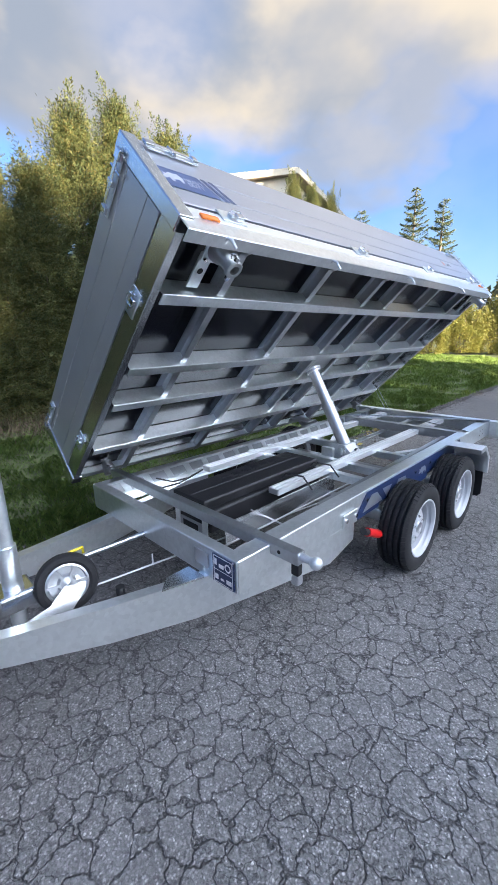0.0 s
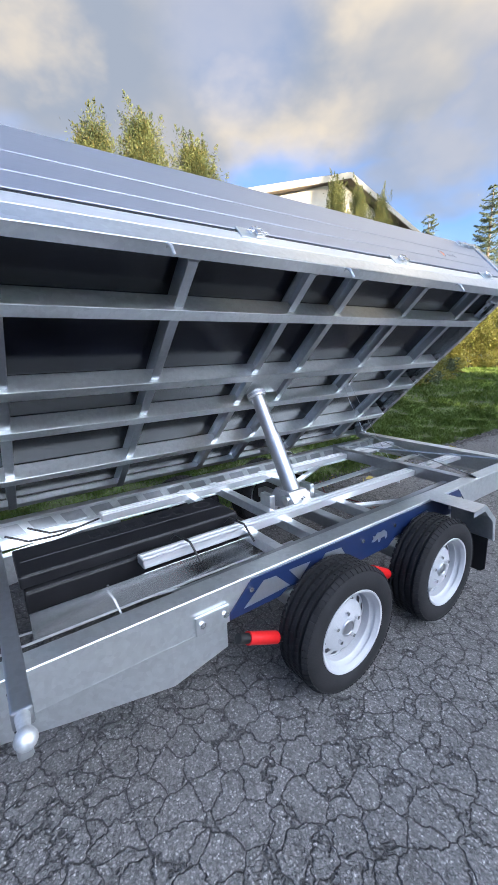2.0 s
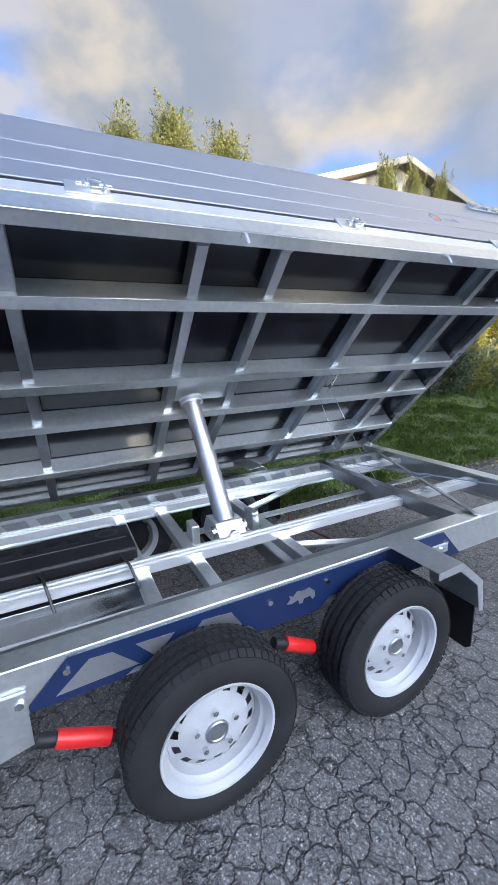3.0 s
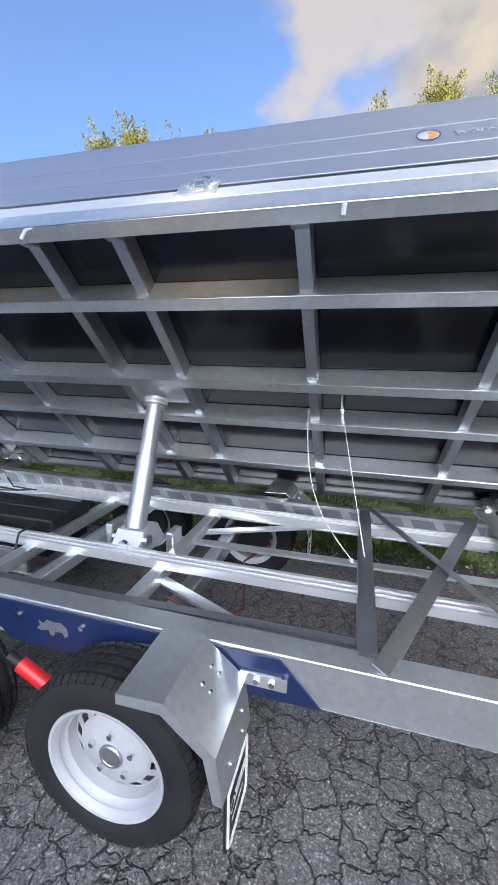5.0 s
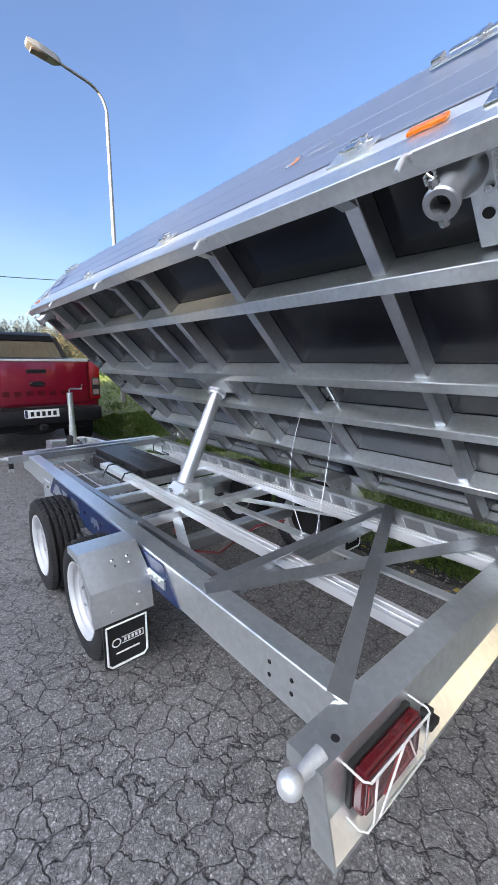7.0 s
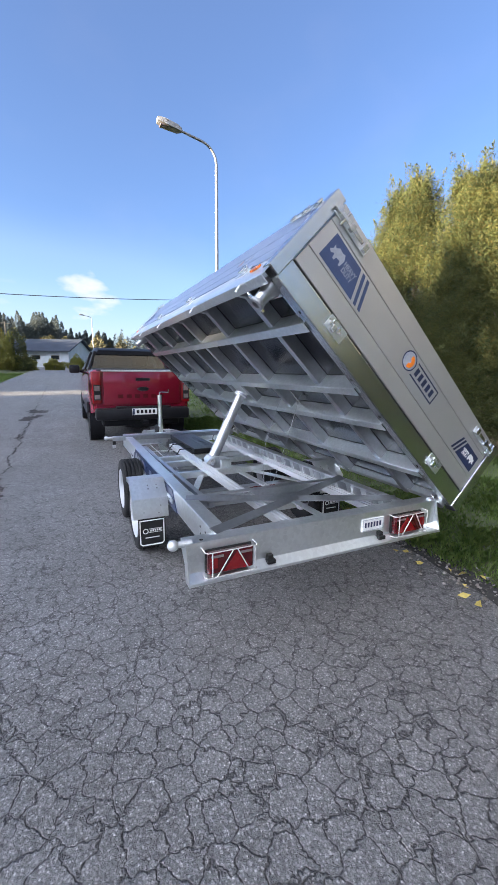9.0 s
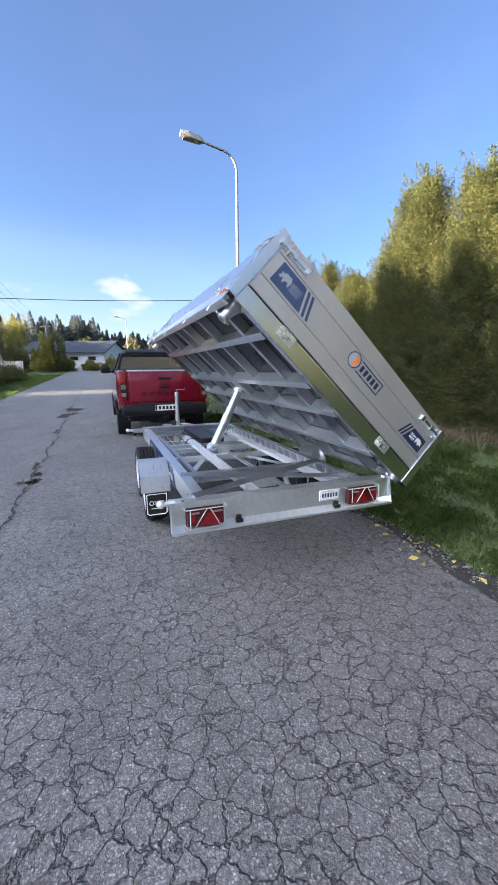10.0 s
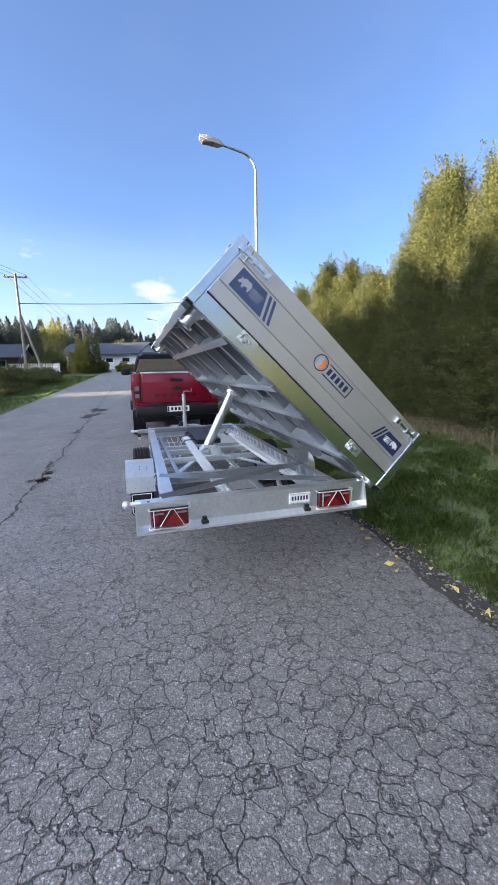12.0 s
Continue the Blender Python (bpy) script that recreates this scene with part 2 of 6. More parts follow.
    L(mth("MULTIPLY", crack, 0.88), dark.inputs["Factor"])
    L(wear.outputs["Result"], dark.inputs["A"])
    L(dark.outputs["Result"], b.inputs["Base Color"])
    L(rng(sep.outputs["Green"], 0, 1, 0.55, 0.85), b.inputs["Roughness"])
    b.inputs["Specular IOR Level"].default_value = 0.4
    height = mth("SUBTRACT", mth("ADD", mth("MULTIPLY", chips.outputs["Distance"], -0.6), mth("MULTIPLY", crumb, 0.45)), mth("MULTIPLY", crack, 2.4))
    bp = N("ShaderNodeBump")
    bp.inputs["Strength"].default_value, bp.inputs["Distance"].default_value = 0.75, 0.007
    L(height, bp.inputs["Height"])
    L(bp.outputs["Normal"], b.inputs["Normal"])
    return m


def glass(name, tint=(0.5, 0.55, 0.6)):
    m = bpy.data.materials.new(name)
    m.use_nodes = True
    b = m.node_tree.nodes["Principled BSDF"]
    b.inputs["Base Color"].default_value = (*tint, 1)
    b.inputs["Transmission Weight"].default_value, b.inputs["Roughness"].default_value = 1.0, 0.03
    return m


ZINC = galvanised("galvanised_steel")
# darker zinc copy; cross members and braces get their dark reflections from its colour
ZINC_DARK = galvanised("darkened_galvanised_steel", (0.54, 0.56, 0.59), 0.30, 0.92)
SHEET = galvanised("smooth_zinc_sheet", (0.80, 0.825, 0.83), 0.24, 1.0, 0.88)
FENDER_ZINC = galvanised("scratched_zinc_sheet", (0.86, 0.89, 0.91), 0.29, 0.88, 0.86)
ALU = material("anodised_aluminium", (0.575, 0.565, 0.56), 0.37, 0.68, 0.05, 3.0, 220.0, 0.0, streak=(1, 0.05, 1), rough_vary=0.04)
# side-board copy of the aluminium with the blue sky's reflection in its colour
SKY_TINT_ALU = material("sky_tinted_aluminium", (0.47, 0.50, 0.575), 0.33, 0.82, 0.05, 3.0, 220.0, 0.0, streak=(1, 0.05, 1), rough_vary=0.015)
BRIGHT_ALU = material("bright_extruded_aluminium", (0.70, 0.71, 0.73), 0.30, 0.6, 0.05, 4.0, 160.0, 0.02, streak=(1, 0.05, 1))
CHROME = material("bright_zinc_plating", (0.78, 0.79, 0.8), 0.2, 1.0, 0.1, 20.0, 150.0, 0.0)
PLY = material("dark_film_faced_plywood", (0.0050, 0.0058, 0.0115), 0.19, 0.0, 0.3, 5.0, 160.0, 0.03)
BLACK_BOX = material("black_plastic", (0.012, 0.012, 0.014), 0.38, 0.0, 0.2, 9.0, 220.0, 0.1)
RUBBER = material("tyre_rubber", (0.019, 0.019, 0.021), 0.8, 0.0, 0.25, 9.0, 180.0, 0.1)
BLACK = material("black_cap_plastic", (0.015, 0.015, 0.016), 0.5)
WHITE_RIM = material("white_wheel_paint", (0.40, 0.41, 0.435), 0.35, 0.0, 0.06, 10.0, 160.0, 0.02)
SILVER = material("silver_paint", (0.44, 0.45, 0.47), 0.32, 0.8, 0.08, 10.0, 120.0)
CAST = material("rough_cast_zinc", (0.62, 0.635, 0.65), 0.52, 0.7, 0.12, 25.0, 140.0, 0.15)
RED_SHOCK = material("red_shock_paint", (0.58, 0.014, 0.016), 0.35, 0.0, 0.1, 12.0, 90.0)
BLUE = material("blue_decal_paint", (0.009, 0.020, 0.070), 0.36, 0.0, 0.1, 8.0, 120.0)
NAVY = material("navy_print", (0.02, 0.03, 0.085), 0.4)
PRINT_WHITE = material("white_print", (0.78, 0.78, 0.78), 0.45)
GUARD = material("white_coated_wire", (0.62, 0.62, 0.61), 0.4, 0.0, 0.1, 30.0, 200.0)
ORANGE = material("orange_print", (0.85, 0.22, 0.02), 0.4)
GREY_PRINT = material("grey_print", (0.36, 0.38, 0.44), 0.4)
AMBER = material("amber_reflector", (0.75, 0.17, 0.01), 0.18, 0.0, 0.12, 40.0, 300.0, 0.2, coat=0.4)
LAMP_RED = material("red_lamp_lens", (0.075, 0.003, 0.006), 0.14, 0.0, 0.15, 30.0, 260.0, 0.15, coat=0.5)
LAMP_RED_BRIGHT = material("bright_red_reflector", (0.20, 0.005, 0.008), 0.2, 0.0, 0.1, 60.0, 300.0, 0.3, coat=0.5)
LENS_CLEAR = material("clear_lamp_lens", (0.20, 0.15, 0.15), 0.12, 0.0, 0.1, 40.0, 200.0, 0.1, coat=0.5)
WIRE = material("steel_wire_rope", (0.55, 0.56, 0.58), 0.35, 0.8, 0.1, 60.0, 400.0)
CABLE = material("black_cable_sheath", (0.02, 0.02, 0.022), 0.45)
RED_CABLE = material("red_cable_sheath", (0.14, 0.015, 0.015), 0.45)
YELLOW = material("yellow_label_plastic", (0.80, 0.62, 0.02), 0.4)
CAR_RED = material("red_car_paint", (0.205, 0.004, 0.022), 0.22, 0.25, 0.06, 3.0, 400.0, 0.0, coat=0.9, rough_vary=0.04)
CAR_BLACK = material("black_car_trim", (0.011, 0.011, 0.014), 0.42, 0.0, 0.2, 10.0, 200.0, 0.04)
CAR_GLASS = material("dark_car_glass", (0.014, 0.018, 0.020), 0.05, 0.0, 0.1, 3.0, 60.0, 0.0, rough_vary=0.02)
for dull, level in ((RUBBER, 0.22), (BLACK, 0.3), (PLY, 0.34), (CAR_BLACK, 0.25)):
    dull.node_tree.nodes["Principled BSDF"].inputs["Specular IOR Level"].default_value = level
CAR_PANE = glass("tinted_car_glass", (0.20, 0.26, 0.29))
CAR_PANE.node_tree.nodes["Principled BSDF"].inputs["IOR"].default_value = 1.9
ASPHALT = asphalt()
"""Soil, foliage and buildings"""
def thin_leaf(m, share):
    """Lets part of the light that falls on a leaf shine through it."""
    nt = m.node_tree
    N, L = nt.nodes.new, nt.links.new
    b, out = nt.nodes["Principled BSDF"], nt.nodes["Material Output"]
    tr, mx = N("ShaderNodeBsdfTranslucent"), N("ShaderNodeMixShader")
    L(b.inputs["Base Color"].links[0].from_socket, tr.inputs["Color"])
    mx.inputs["Fac"].default_value = share
    L(b.outputs["BSDF"], mx.inputs[1])
    L(tr.outputs["BSDF"], mx.inputs[2])
    L(mx.outputs["Shader"], out.inputs["Surface"])
    return m


GRASS_SOIL = material("grassy_soil", (0.10, 0.125, 0.040), 0.9, 0.0, 0.3, 2.2, 45.0, 0.8, second=(0.030, 0.036, 0.014), amount=0.2)
GRASS = material("grass_blades", (0.10, 0.18, 0.027), 0.6, 0.0, 0.3, 0.6, 9.0, 0.0, island=0.7, tint=[(0.12, 0.175, 0.045), (0.20, 0.30, 0.075), (0.25, 0.36, 0.085), (0.30, 0.36, 0.10)])
DRY = material("dry_grass_and_litter", (0.10, 0.08, 0.045), 0.85, 0.0, 0.35, 3.0, 40.0, 0.6, island=0.5, tint=[(0.05, 0.035, 0.02), (0.12, 0.09, 0.045), (0.22, 0.17, 0.09)])
THUJA = material("thuja_scale_leaves", (0.155, 0.165, 0.054), 0.6, 0.0, 0.3, 2.3, 9.0, 0.0, second=(0.010, 0.024, 0.017), amount=0.1, island=0.34, tint=[(0.009, 0.021, 0.015), (0.014, 0.030, 0.019), (0.055, 0.075, 0.032), (0.17, 0.165, 0.055), (0.22, 0.115, 0.042)])
RIB = material("dark_grey_plastic", (0.05, 0.05, 0.055), 0.4)
DECAL_DARK = material("slate_blue_print", (0.045, 0.072, 0.165), 0.42, 0.0, 0.1, 8.0, 120.0)
SPRUCE = material("spruce_needles", (0.075, 0.095, 0.050), 0.6, 0.0, 0.3, 1.0, 8.0, 0.0, island=0.5, tint=[(0.060, 0.085, 0.058), (0.11, 0.14, 0.085), (0.18, 0.20, 0.11)])
AUTUMN = material("yellowing_leaves", (0.24, 0.21, 0.04), 0.55, 0.0, 0.3, 0.7, 4.0, 0.0, second=(0.13, 0.15, 0.04), amount=0.1, island=0.45, tint=[(0.13, 0.16, 0.045), (0.23, 0.25, 0.06), (0.33, 0.30, 0.065), (0.30, 0.21, 0.06)])
# needle colour lifted towards pale blue-grey, with distance haze mixed in
HAZED_CONIFER = material("hazed_far_conifers", (0.105, 0.125, 0.128), 0.9, 0.0, 0.15, 0.3, 3.0, 0.0, island=0.4, tint=[(0.100, 0.120, 0.125), (0.108, 0.128, 0.130), (0.115, 0.130, 0.120)])
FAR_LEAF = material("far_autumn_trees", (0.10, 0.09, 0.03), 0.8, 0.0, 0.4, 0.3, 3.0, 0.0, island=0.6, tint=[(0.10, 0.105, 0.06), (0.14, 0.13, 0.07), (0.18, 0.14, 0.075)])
BARK = material("grey_brown_bark", (0.13, 0.10, 0.08), 0.9, 0.0, 0.35, 8.0, 50.0, 0.8)
HOUSE_WALL = material("cream_render", (0.34, 0.31, 0.25), 0.85, 0.0, 0.08, 2.0, 60.0, 0.2)
HOUSE_TRIM = material("white_painted_boards", (0.27, 0.24, 0.18), 0.6, 0.0, 0.06, 3.0, 60.0)
SOFFIT = material("brown_soffit_boards", (0.12, 0.09, 0.07), 0.8, 0.0, 0.2, 3.0, 40.0, 0.1)
ROOF = material("dark_roof_sheet", (0.055, 0.055, 0.065), 0.6, 0.0, 0.2, 2.0, 30.0)
BARN_WALL = material("pale_sheet_wall", (0.40, 0.43, 0.47), 0.7, 0.0, 0.1, 1.0, 20.0)
BROWN_WALL = material("brown_timber_wall", (0.085, 0.045, 0.035), 0.85, 0.0, 0.2, 2.0, 30.0, 0.2)
POLE_STEEL = galvanised("weathered_lamp_post", (0.36, 0.36, 0.37), 0.5)
LAMP_HEAD = material("grey_lamp_housing", (0.30, 0.30, 0.31), 0.5, 0.2, 0.1, 8.0, 80.0)
WOOD_POLE = material("weathered_pole_timber", (0.22, 0.19, 0.16), 0.85, 0.0, 0.25, 4.0, 60.0, 0.4)
FENCE = material("weathered_fence_paint", (0.40, 0.39, 0.37), 0.8, 0.0, 0.2, 4.0, 50.0, 0.2)
GRAVEL = material("road_edge_gravel", (0.15, 0.135, 0.12), 0.9, 0.0, 0.3, 6.0, 60.0, 0.5, island=0.6, tint=[(0.03, 0.028, 0.025), (0.10, 0.09, 0.08), (0.22, 0.20, 0.18), (0.42, 0.40, 0.38)])
EDGE_SOIL = material("dark_edge_soil", (0.050, 0.046, 0.042), 0.95, 0.0, 0.35, 9.0, 90.0, 0.9, second=(0.020, 0.019, 0.018), amount=0.2)
CRACK_FILL = material("crumbled_asphalt", (0.060, 0.056, 0.055), 0.95, 0.0, 0.4, 22.0, 130.0, 0.9, second=(0.020, 0.019, 0.019), amount=0.2)
BARN_ROOF = material("grey_blue_roof_sheet", (0.040, 0.048, 0.066), 0.65, 0.0, 0.15, 0.5, 9.0)
for node in THUJA.node_tree.nodes:
    if node.type == "VALTORGB" and len(node.color_ramp.elements) == 2:
        node.color_ramp.elements.new(0.82).color = (0.19, 0.105, 0.035, 1)
for leafy in (THUJA, AUTUMN, GRASS, SPRUCE, HAZED_CONIFER):
    thin_leaf(leafy, 0.25 if leafy == THUJA else 0.45)
HAZED_CONIFER.node_tree.nodes["Principled BSDF"].inputs["Specular IOR Level"].default_value = 0.08
BLACK_BOX.node_tree.nodes["Principled BSDF"].inputs["Specular IOR Level"].default_value = 0.32
THUJA.node_tree.nodes["Principled BSDF"].inputs["Specular IOR Level"].default_value = 0.08
BARN_ROOF.node_tree.nodes["Principled BSDF"].inputs["Specular IOR Level"].default_value = 0.15
LITTER = material("yellow_fallen_leaf", (0.42, 0.33, 0.08), 0.6, 0.0, 0.2, 20.0, 90.0, 0.1)


# ---------------------------------------------------------------- mesh helpers
def part(name, bm, mat, parent=None, label="", smooth=False, matrix=None):
    """Links a bmesh (or a mesh) as one mesh object under parent."""
    if isinstance(bm, bmesh.types.BMesh):
        me = bpy.data.meshes.new(name)
        bmesh.ops.recalc_face_normals(bm, faces=bm.faces)
        bm.to_mesh(me)
        bm.free()
    else:
        me = bm
    if not me.materials:
        me.materials.append(mat)
    if smooth:
        me.polygons.foreach_set("use_smooth", [True] * len(me.polygons))
        me.set_sharp_from_angle(angle=radians(38))
    ob = new(name, me)
    ob.parent = parent
    if matrix is not None:
        ob.matrix_basis = matrix
    if label:
        tagged(ob, label)
    return ob


def thing(name, label, category, group="", kind="", at=(0, 0, 0), matrix=None):
    ob = new(name)
    ob.empty_display_size = 0.1
    ob.matrix_basis = matrix if matrix is not None else Matrix.Translation(at)
    return tagged(ob, label, category, group, kind)


def box(lo, hi, bevel=0.0, bm=None, m=None):
    bm = bm or bmesh.new()
    c = [(a + b) / 2 for a, b in zip(lo, hi)]
    s = [abs(b - a) for a, b in zip(lo, hi)]
    r = bmesh.ops.create_cube(bm, size=1.0, matrix=(m or Matrix()) @ Matrix.LocRotScale(c, None, s))
    if bevel:
        edges = {e for v in r["verts"] for e in v.link_edges}
        bmesh.ops.bevel(bm, geom=list(edges), offset=min(bevel, min(s) * 0.45), segments=2, affect="EDGES", profile=0.5)
    return bm


def prism(points, axis, lo, hi, bm=None):
    """A flat outline in the two other axes (in x, y, z order), thick from lo to hi along axis."""
    bm = bm or bmesh.new()
    rows = []
    for h in (lo, hi):
        row = []
        for p in points:
            q = list(p)
            q.insert("xyz".index(axis), h)
            row.append(bm.verts.new(q))
        rows.append(row)
    n = len(points)
    bm.faces.new(rows[0])
    bm.faces.new(rows[1][::-1])
    for i in range(n):
        bm.faces.new((rows[0][i], rows[0][(i + 1) % n], rows[1][(i + 1) % n], rows[1][i]))
    return bm


def rod(p0, p1, r0, r1=None, seg=12, bm=None, caps=True):
    bm = bm or bmesh.new()
    p0, p1 = Vector(p0), Vector(p1)
    d = p1 - p0
    m = Matrix.Translation((p0 + p1) / 2) @ d.to_track_quat("Z", "Y").to_matrix().to_4x4()
    bmesh.ops.create_cone(bm, cap_ends=caps, segments=seg, radius1=r0, radius2=r0 if r1 is None else r1, depth=d.length, matrix=m)
    return bm


def bar(p0, p1, w, h, bm=None, up=(0, 0, 1), bevel=0.0):
    """A rectangular bar from p0 to p1, w wide and h high about its middle line."""
    p0, p1 = Vector(p0), Vector(p1)
    y = (p1 - p0).normalized()
    x = y.cross(Vector(up)).normalized()
    z = x.cross(y)
    m = Matrix((x, y, z)).transposed().to_4x4()
    m.translation = (p0 + p1) / 2
    ln = (p1 - p0).length
    return box((-w / 2, -ln / 2, -h / 2), (w / 2, ln / 2, h / 2), bevel, bm, m)


def tube(points, r, seg=8, bm=None, closed=False):
    """A round tube along a line of points."""
    bm = bm or bmesh.new()
    pts = [Vector(p) for p in points]
    n = len(pts)
    rings, side = [], None
    for i, p in enumerate(pts):
        a = pts[(i - 1) % n] if (i or closed) else p
        c = pts[(i + 1) % n] if (i < n - 1 or closed) else p
        d = (c - a).normalized()
        if side is None:
            side = d.orthogonal().normalized()
        side = (side - d * side.dot(d)).normalized()
        up = d.cross(side)
        rr = r[i] if isinstance(r, (list, tuple)) else r
        rings.append([bm.verts.new(p + rr * (math.cos(2 * math.pi * k / seg) * side + math.sin(2 * math.pi * k / seg) * up)) for k in range(seg)])
    for i in range(n if closed else n - 1):
        a, c = rings[i], rings[(i + 1) % n]
        for k in range(seg):
            bm.faces.new((a[k], a[(k + 1) % seg], c[(k + 1) % seg], c[k]))
    if not closed:
        bm.faces.new(rings[0][::-1])
        bm.faces.new(rings[-1])
    return bm


def lathe(profile, seg=48, bm=None, axis="x", closed=False):
    """Turns rows of (along, radius) about an axis through the origin."""
    bm = bm or bmesh.new()
    rings = []
    for a, r in profile:
        ring = []
        for k in range(seg):
            c, s = math.cos(2 * math.pi * k / seg) * r, math.sin(2 * math.pi * k / seg) * r
            ring.append(bm.verts.new({"x": (a, c, s), "y": (c, a, s), "z": (c, s, a)}[axis]))
        rings.append(ring)
    n = len(rings)
    for i in range(n if closed else n - 1):
        p, q = rings[i], rings[(i + 1) % n]
        for k in range(seg):
            bm.faces.new((p[k], p[(k + 1) % seg], q[(k + 1) % seg], q[k]))
    return bm


def channel(p0, p1, w, h, t=0.005, up=(0, 0, 1), flip=1, bm=None, lips=True):
    """A C-section along p0-p1: web of height h with flanges of width w on one side. p0-p1 runs along the web's mid height."""
    bm = bm or bmesh.new()
    p0, p1 = Vector(p0), Vector(p1)
    y = (p1 - p0).normalized()
    z = Vector(up).normalized()
    x = y.cross(z).normalized() * flip
    prof = [(0, -h / 2), (w, -h / 2), (w, -h / 2 + t), (t, -h / 2 + t), (t, h / 2 - t), (w, h / 2 - t), (w, h / 2), (0, h / 2)]
    rows = [[bm.verts.new(p + x * a + z * b) for a, b in prof] for p in (p0, p1)]
    n = len(prof)
    for i in range(n):
        bm.faces.new((rows[0][i], rows[0][(i + 1) % n], rows[1][(i + 1) % n], rows[1][i]))
    for r in rows:
        bm.faces.new((r[0], r[1], r[2], r[3]))
        bm.faces.new((r[3], r[4], r[7], r[0]))
        bm.faces.new((r[4], r[5], r[6], r[7]))
    edges = [bm.edges.get((rows[0][k], rows[1][k])) for k in (0, 7)]
    bmesh.ops.bevel(bm, geom=edges, offset=0.005, segments=3, affect="EDGES", profile=0.5)
    return bm


def lettering(text, size, m, mat, parent, name="lettering", bold=0.0, label=""):
    cu = bpy.data.curves.new(name, "FONT")
    cu.body, cu.size, cu.extrude, cu.offset = text, size, 0.0006, bold
    cu.align_x, cu.align_y = "CENTER", "CENTER"
    tmp = bpy.data.objects.new(name, cu)
    me = bpy.data.meshes.new_from_object(tmp)
    bpy.data.objects.remove(tmp)
    return part(name, me, mat, parent, label, matrix=m)


def leaves(points, normals, size, rng, droop=0.3, shape=0.45):
    """Numpy arrays of small pointed leaves: two triangles each, bent along the middle."""
    n = len(points)
    d = normals + rng.normal(0, 0.55, (n, 3))
    d[:, 2] -= droop
    d /= np.linalg.norm(d, axis=1)[:, None]
    s = np.cross(d, rng.normal(0, 1, (n, 3)))
    s /= np.linalg.norm(s, axis=1)[:, None] + 1e-9
    ln = (size * rng.uniform(0.6, 1.4, n))[:, None]
    w = ln * shape
    up = np.cross(s, d) * ln * 0.15
    v = np.stack([points - d * ln * 0.5, points + s * w * 0.5 - up, points + d * ln * 0.5, points - s * w * 0.5 - up], 1).reshape(-1, 3)
    i = np.arange(n)[:, None] * 4
    return v, np.concatenate([i, i + 1, i + 2, i + 3], 1)


def mesh_from(name, v, f, mat):
    me = bpy.data.meshes.new(name)
    me.vertices.add(len(v))
    me.vertices.foreach_set("co", np.asarray(v, dtype=np.float32).ravel())
    k = f.shape[1]
    me.loops.add(f.size)
    me.loops.foreach_set("vertex_index", f.astype(np.int32).ravel())
    me.polygons.add(len(f))
    me.polygons.foreach_set("loop_start", np.arange(len(f), dtype=np.int32) * k)
    me.update(calc_edges=True)
    me.materials.append(mat)
    return me


# ---------------------------------------------------------------- ground and road
ROAD_L, ROAD_R = -5.0, 1.25


def rise(y):
    return 0.027 * max(0.0, min(y, 95.0) - 5.0) + 0.004 * max(0.0, min(-y, 200.0) - 12.0)


def road_z(x, y):
    return rise(y) - 0.05 * max(0.0, x - 0.85)


def ground_z(x, y):
    z = rise(y) - 0.045
    if x > ROAD_R:
        z += 0.015 + 0.045 * min(x - ROAD_R, 5.0) + 0.02 * noise.noise((x * 1.3, y * 1.3, 0))
    elif x < ROAD_L:
        z += 0.02 - 0.05 * math.sin(min(1.0, (ROAD_L - x) / 2.5) * math.pi) + 0.03 * noise.noise((x, y, 0))
    else:
        z -= 0.06
    return z


def sheet(name, xs, ys, height, mat, label, category):
    v = [(x, y, height(x, y)) for y in ys for x in xs]
    n = len(xs)
    f = [(j * n + i, j * n + i + 1, (j + 1) * n + i + 1, (j + 1) * n + i) for j in range(len(ys) - 1) for i in range(n - 1)]
    me = bpy.data.meshes.new(name)
    me.from_pydata(v, [], f)
    ob = part(name, me, mat, smooth=True)
    return tagged(ob, label, category, kind="structure")


def spread(*stops):
    out = []
    for (a, b, step) in stops:
        n = max(1, round((b - a) / step))
        out += [a + (b - a) * i / n for i in range(n)]
    return out + [stops[-1][1]]


sheet("ground", spread((-900, -60, 105), (-60, -12, 8), (-12, -5.3, 0.8), (-5.3, -5.0, 0.1), (-5.0, 1.12, 1.224), (1.12, 8, 0.215), (8, 40, 4), (40, 900, 120)),
      spread((-900, -60, 120), (-60, -16, 4), (-16, 16, 0.4), (16, 80, 4), (80, 900, 120)), ground_z, GRASS_SOIL, "short green verge grass on dark soil beside the road", "ground")


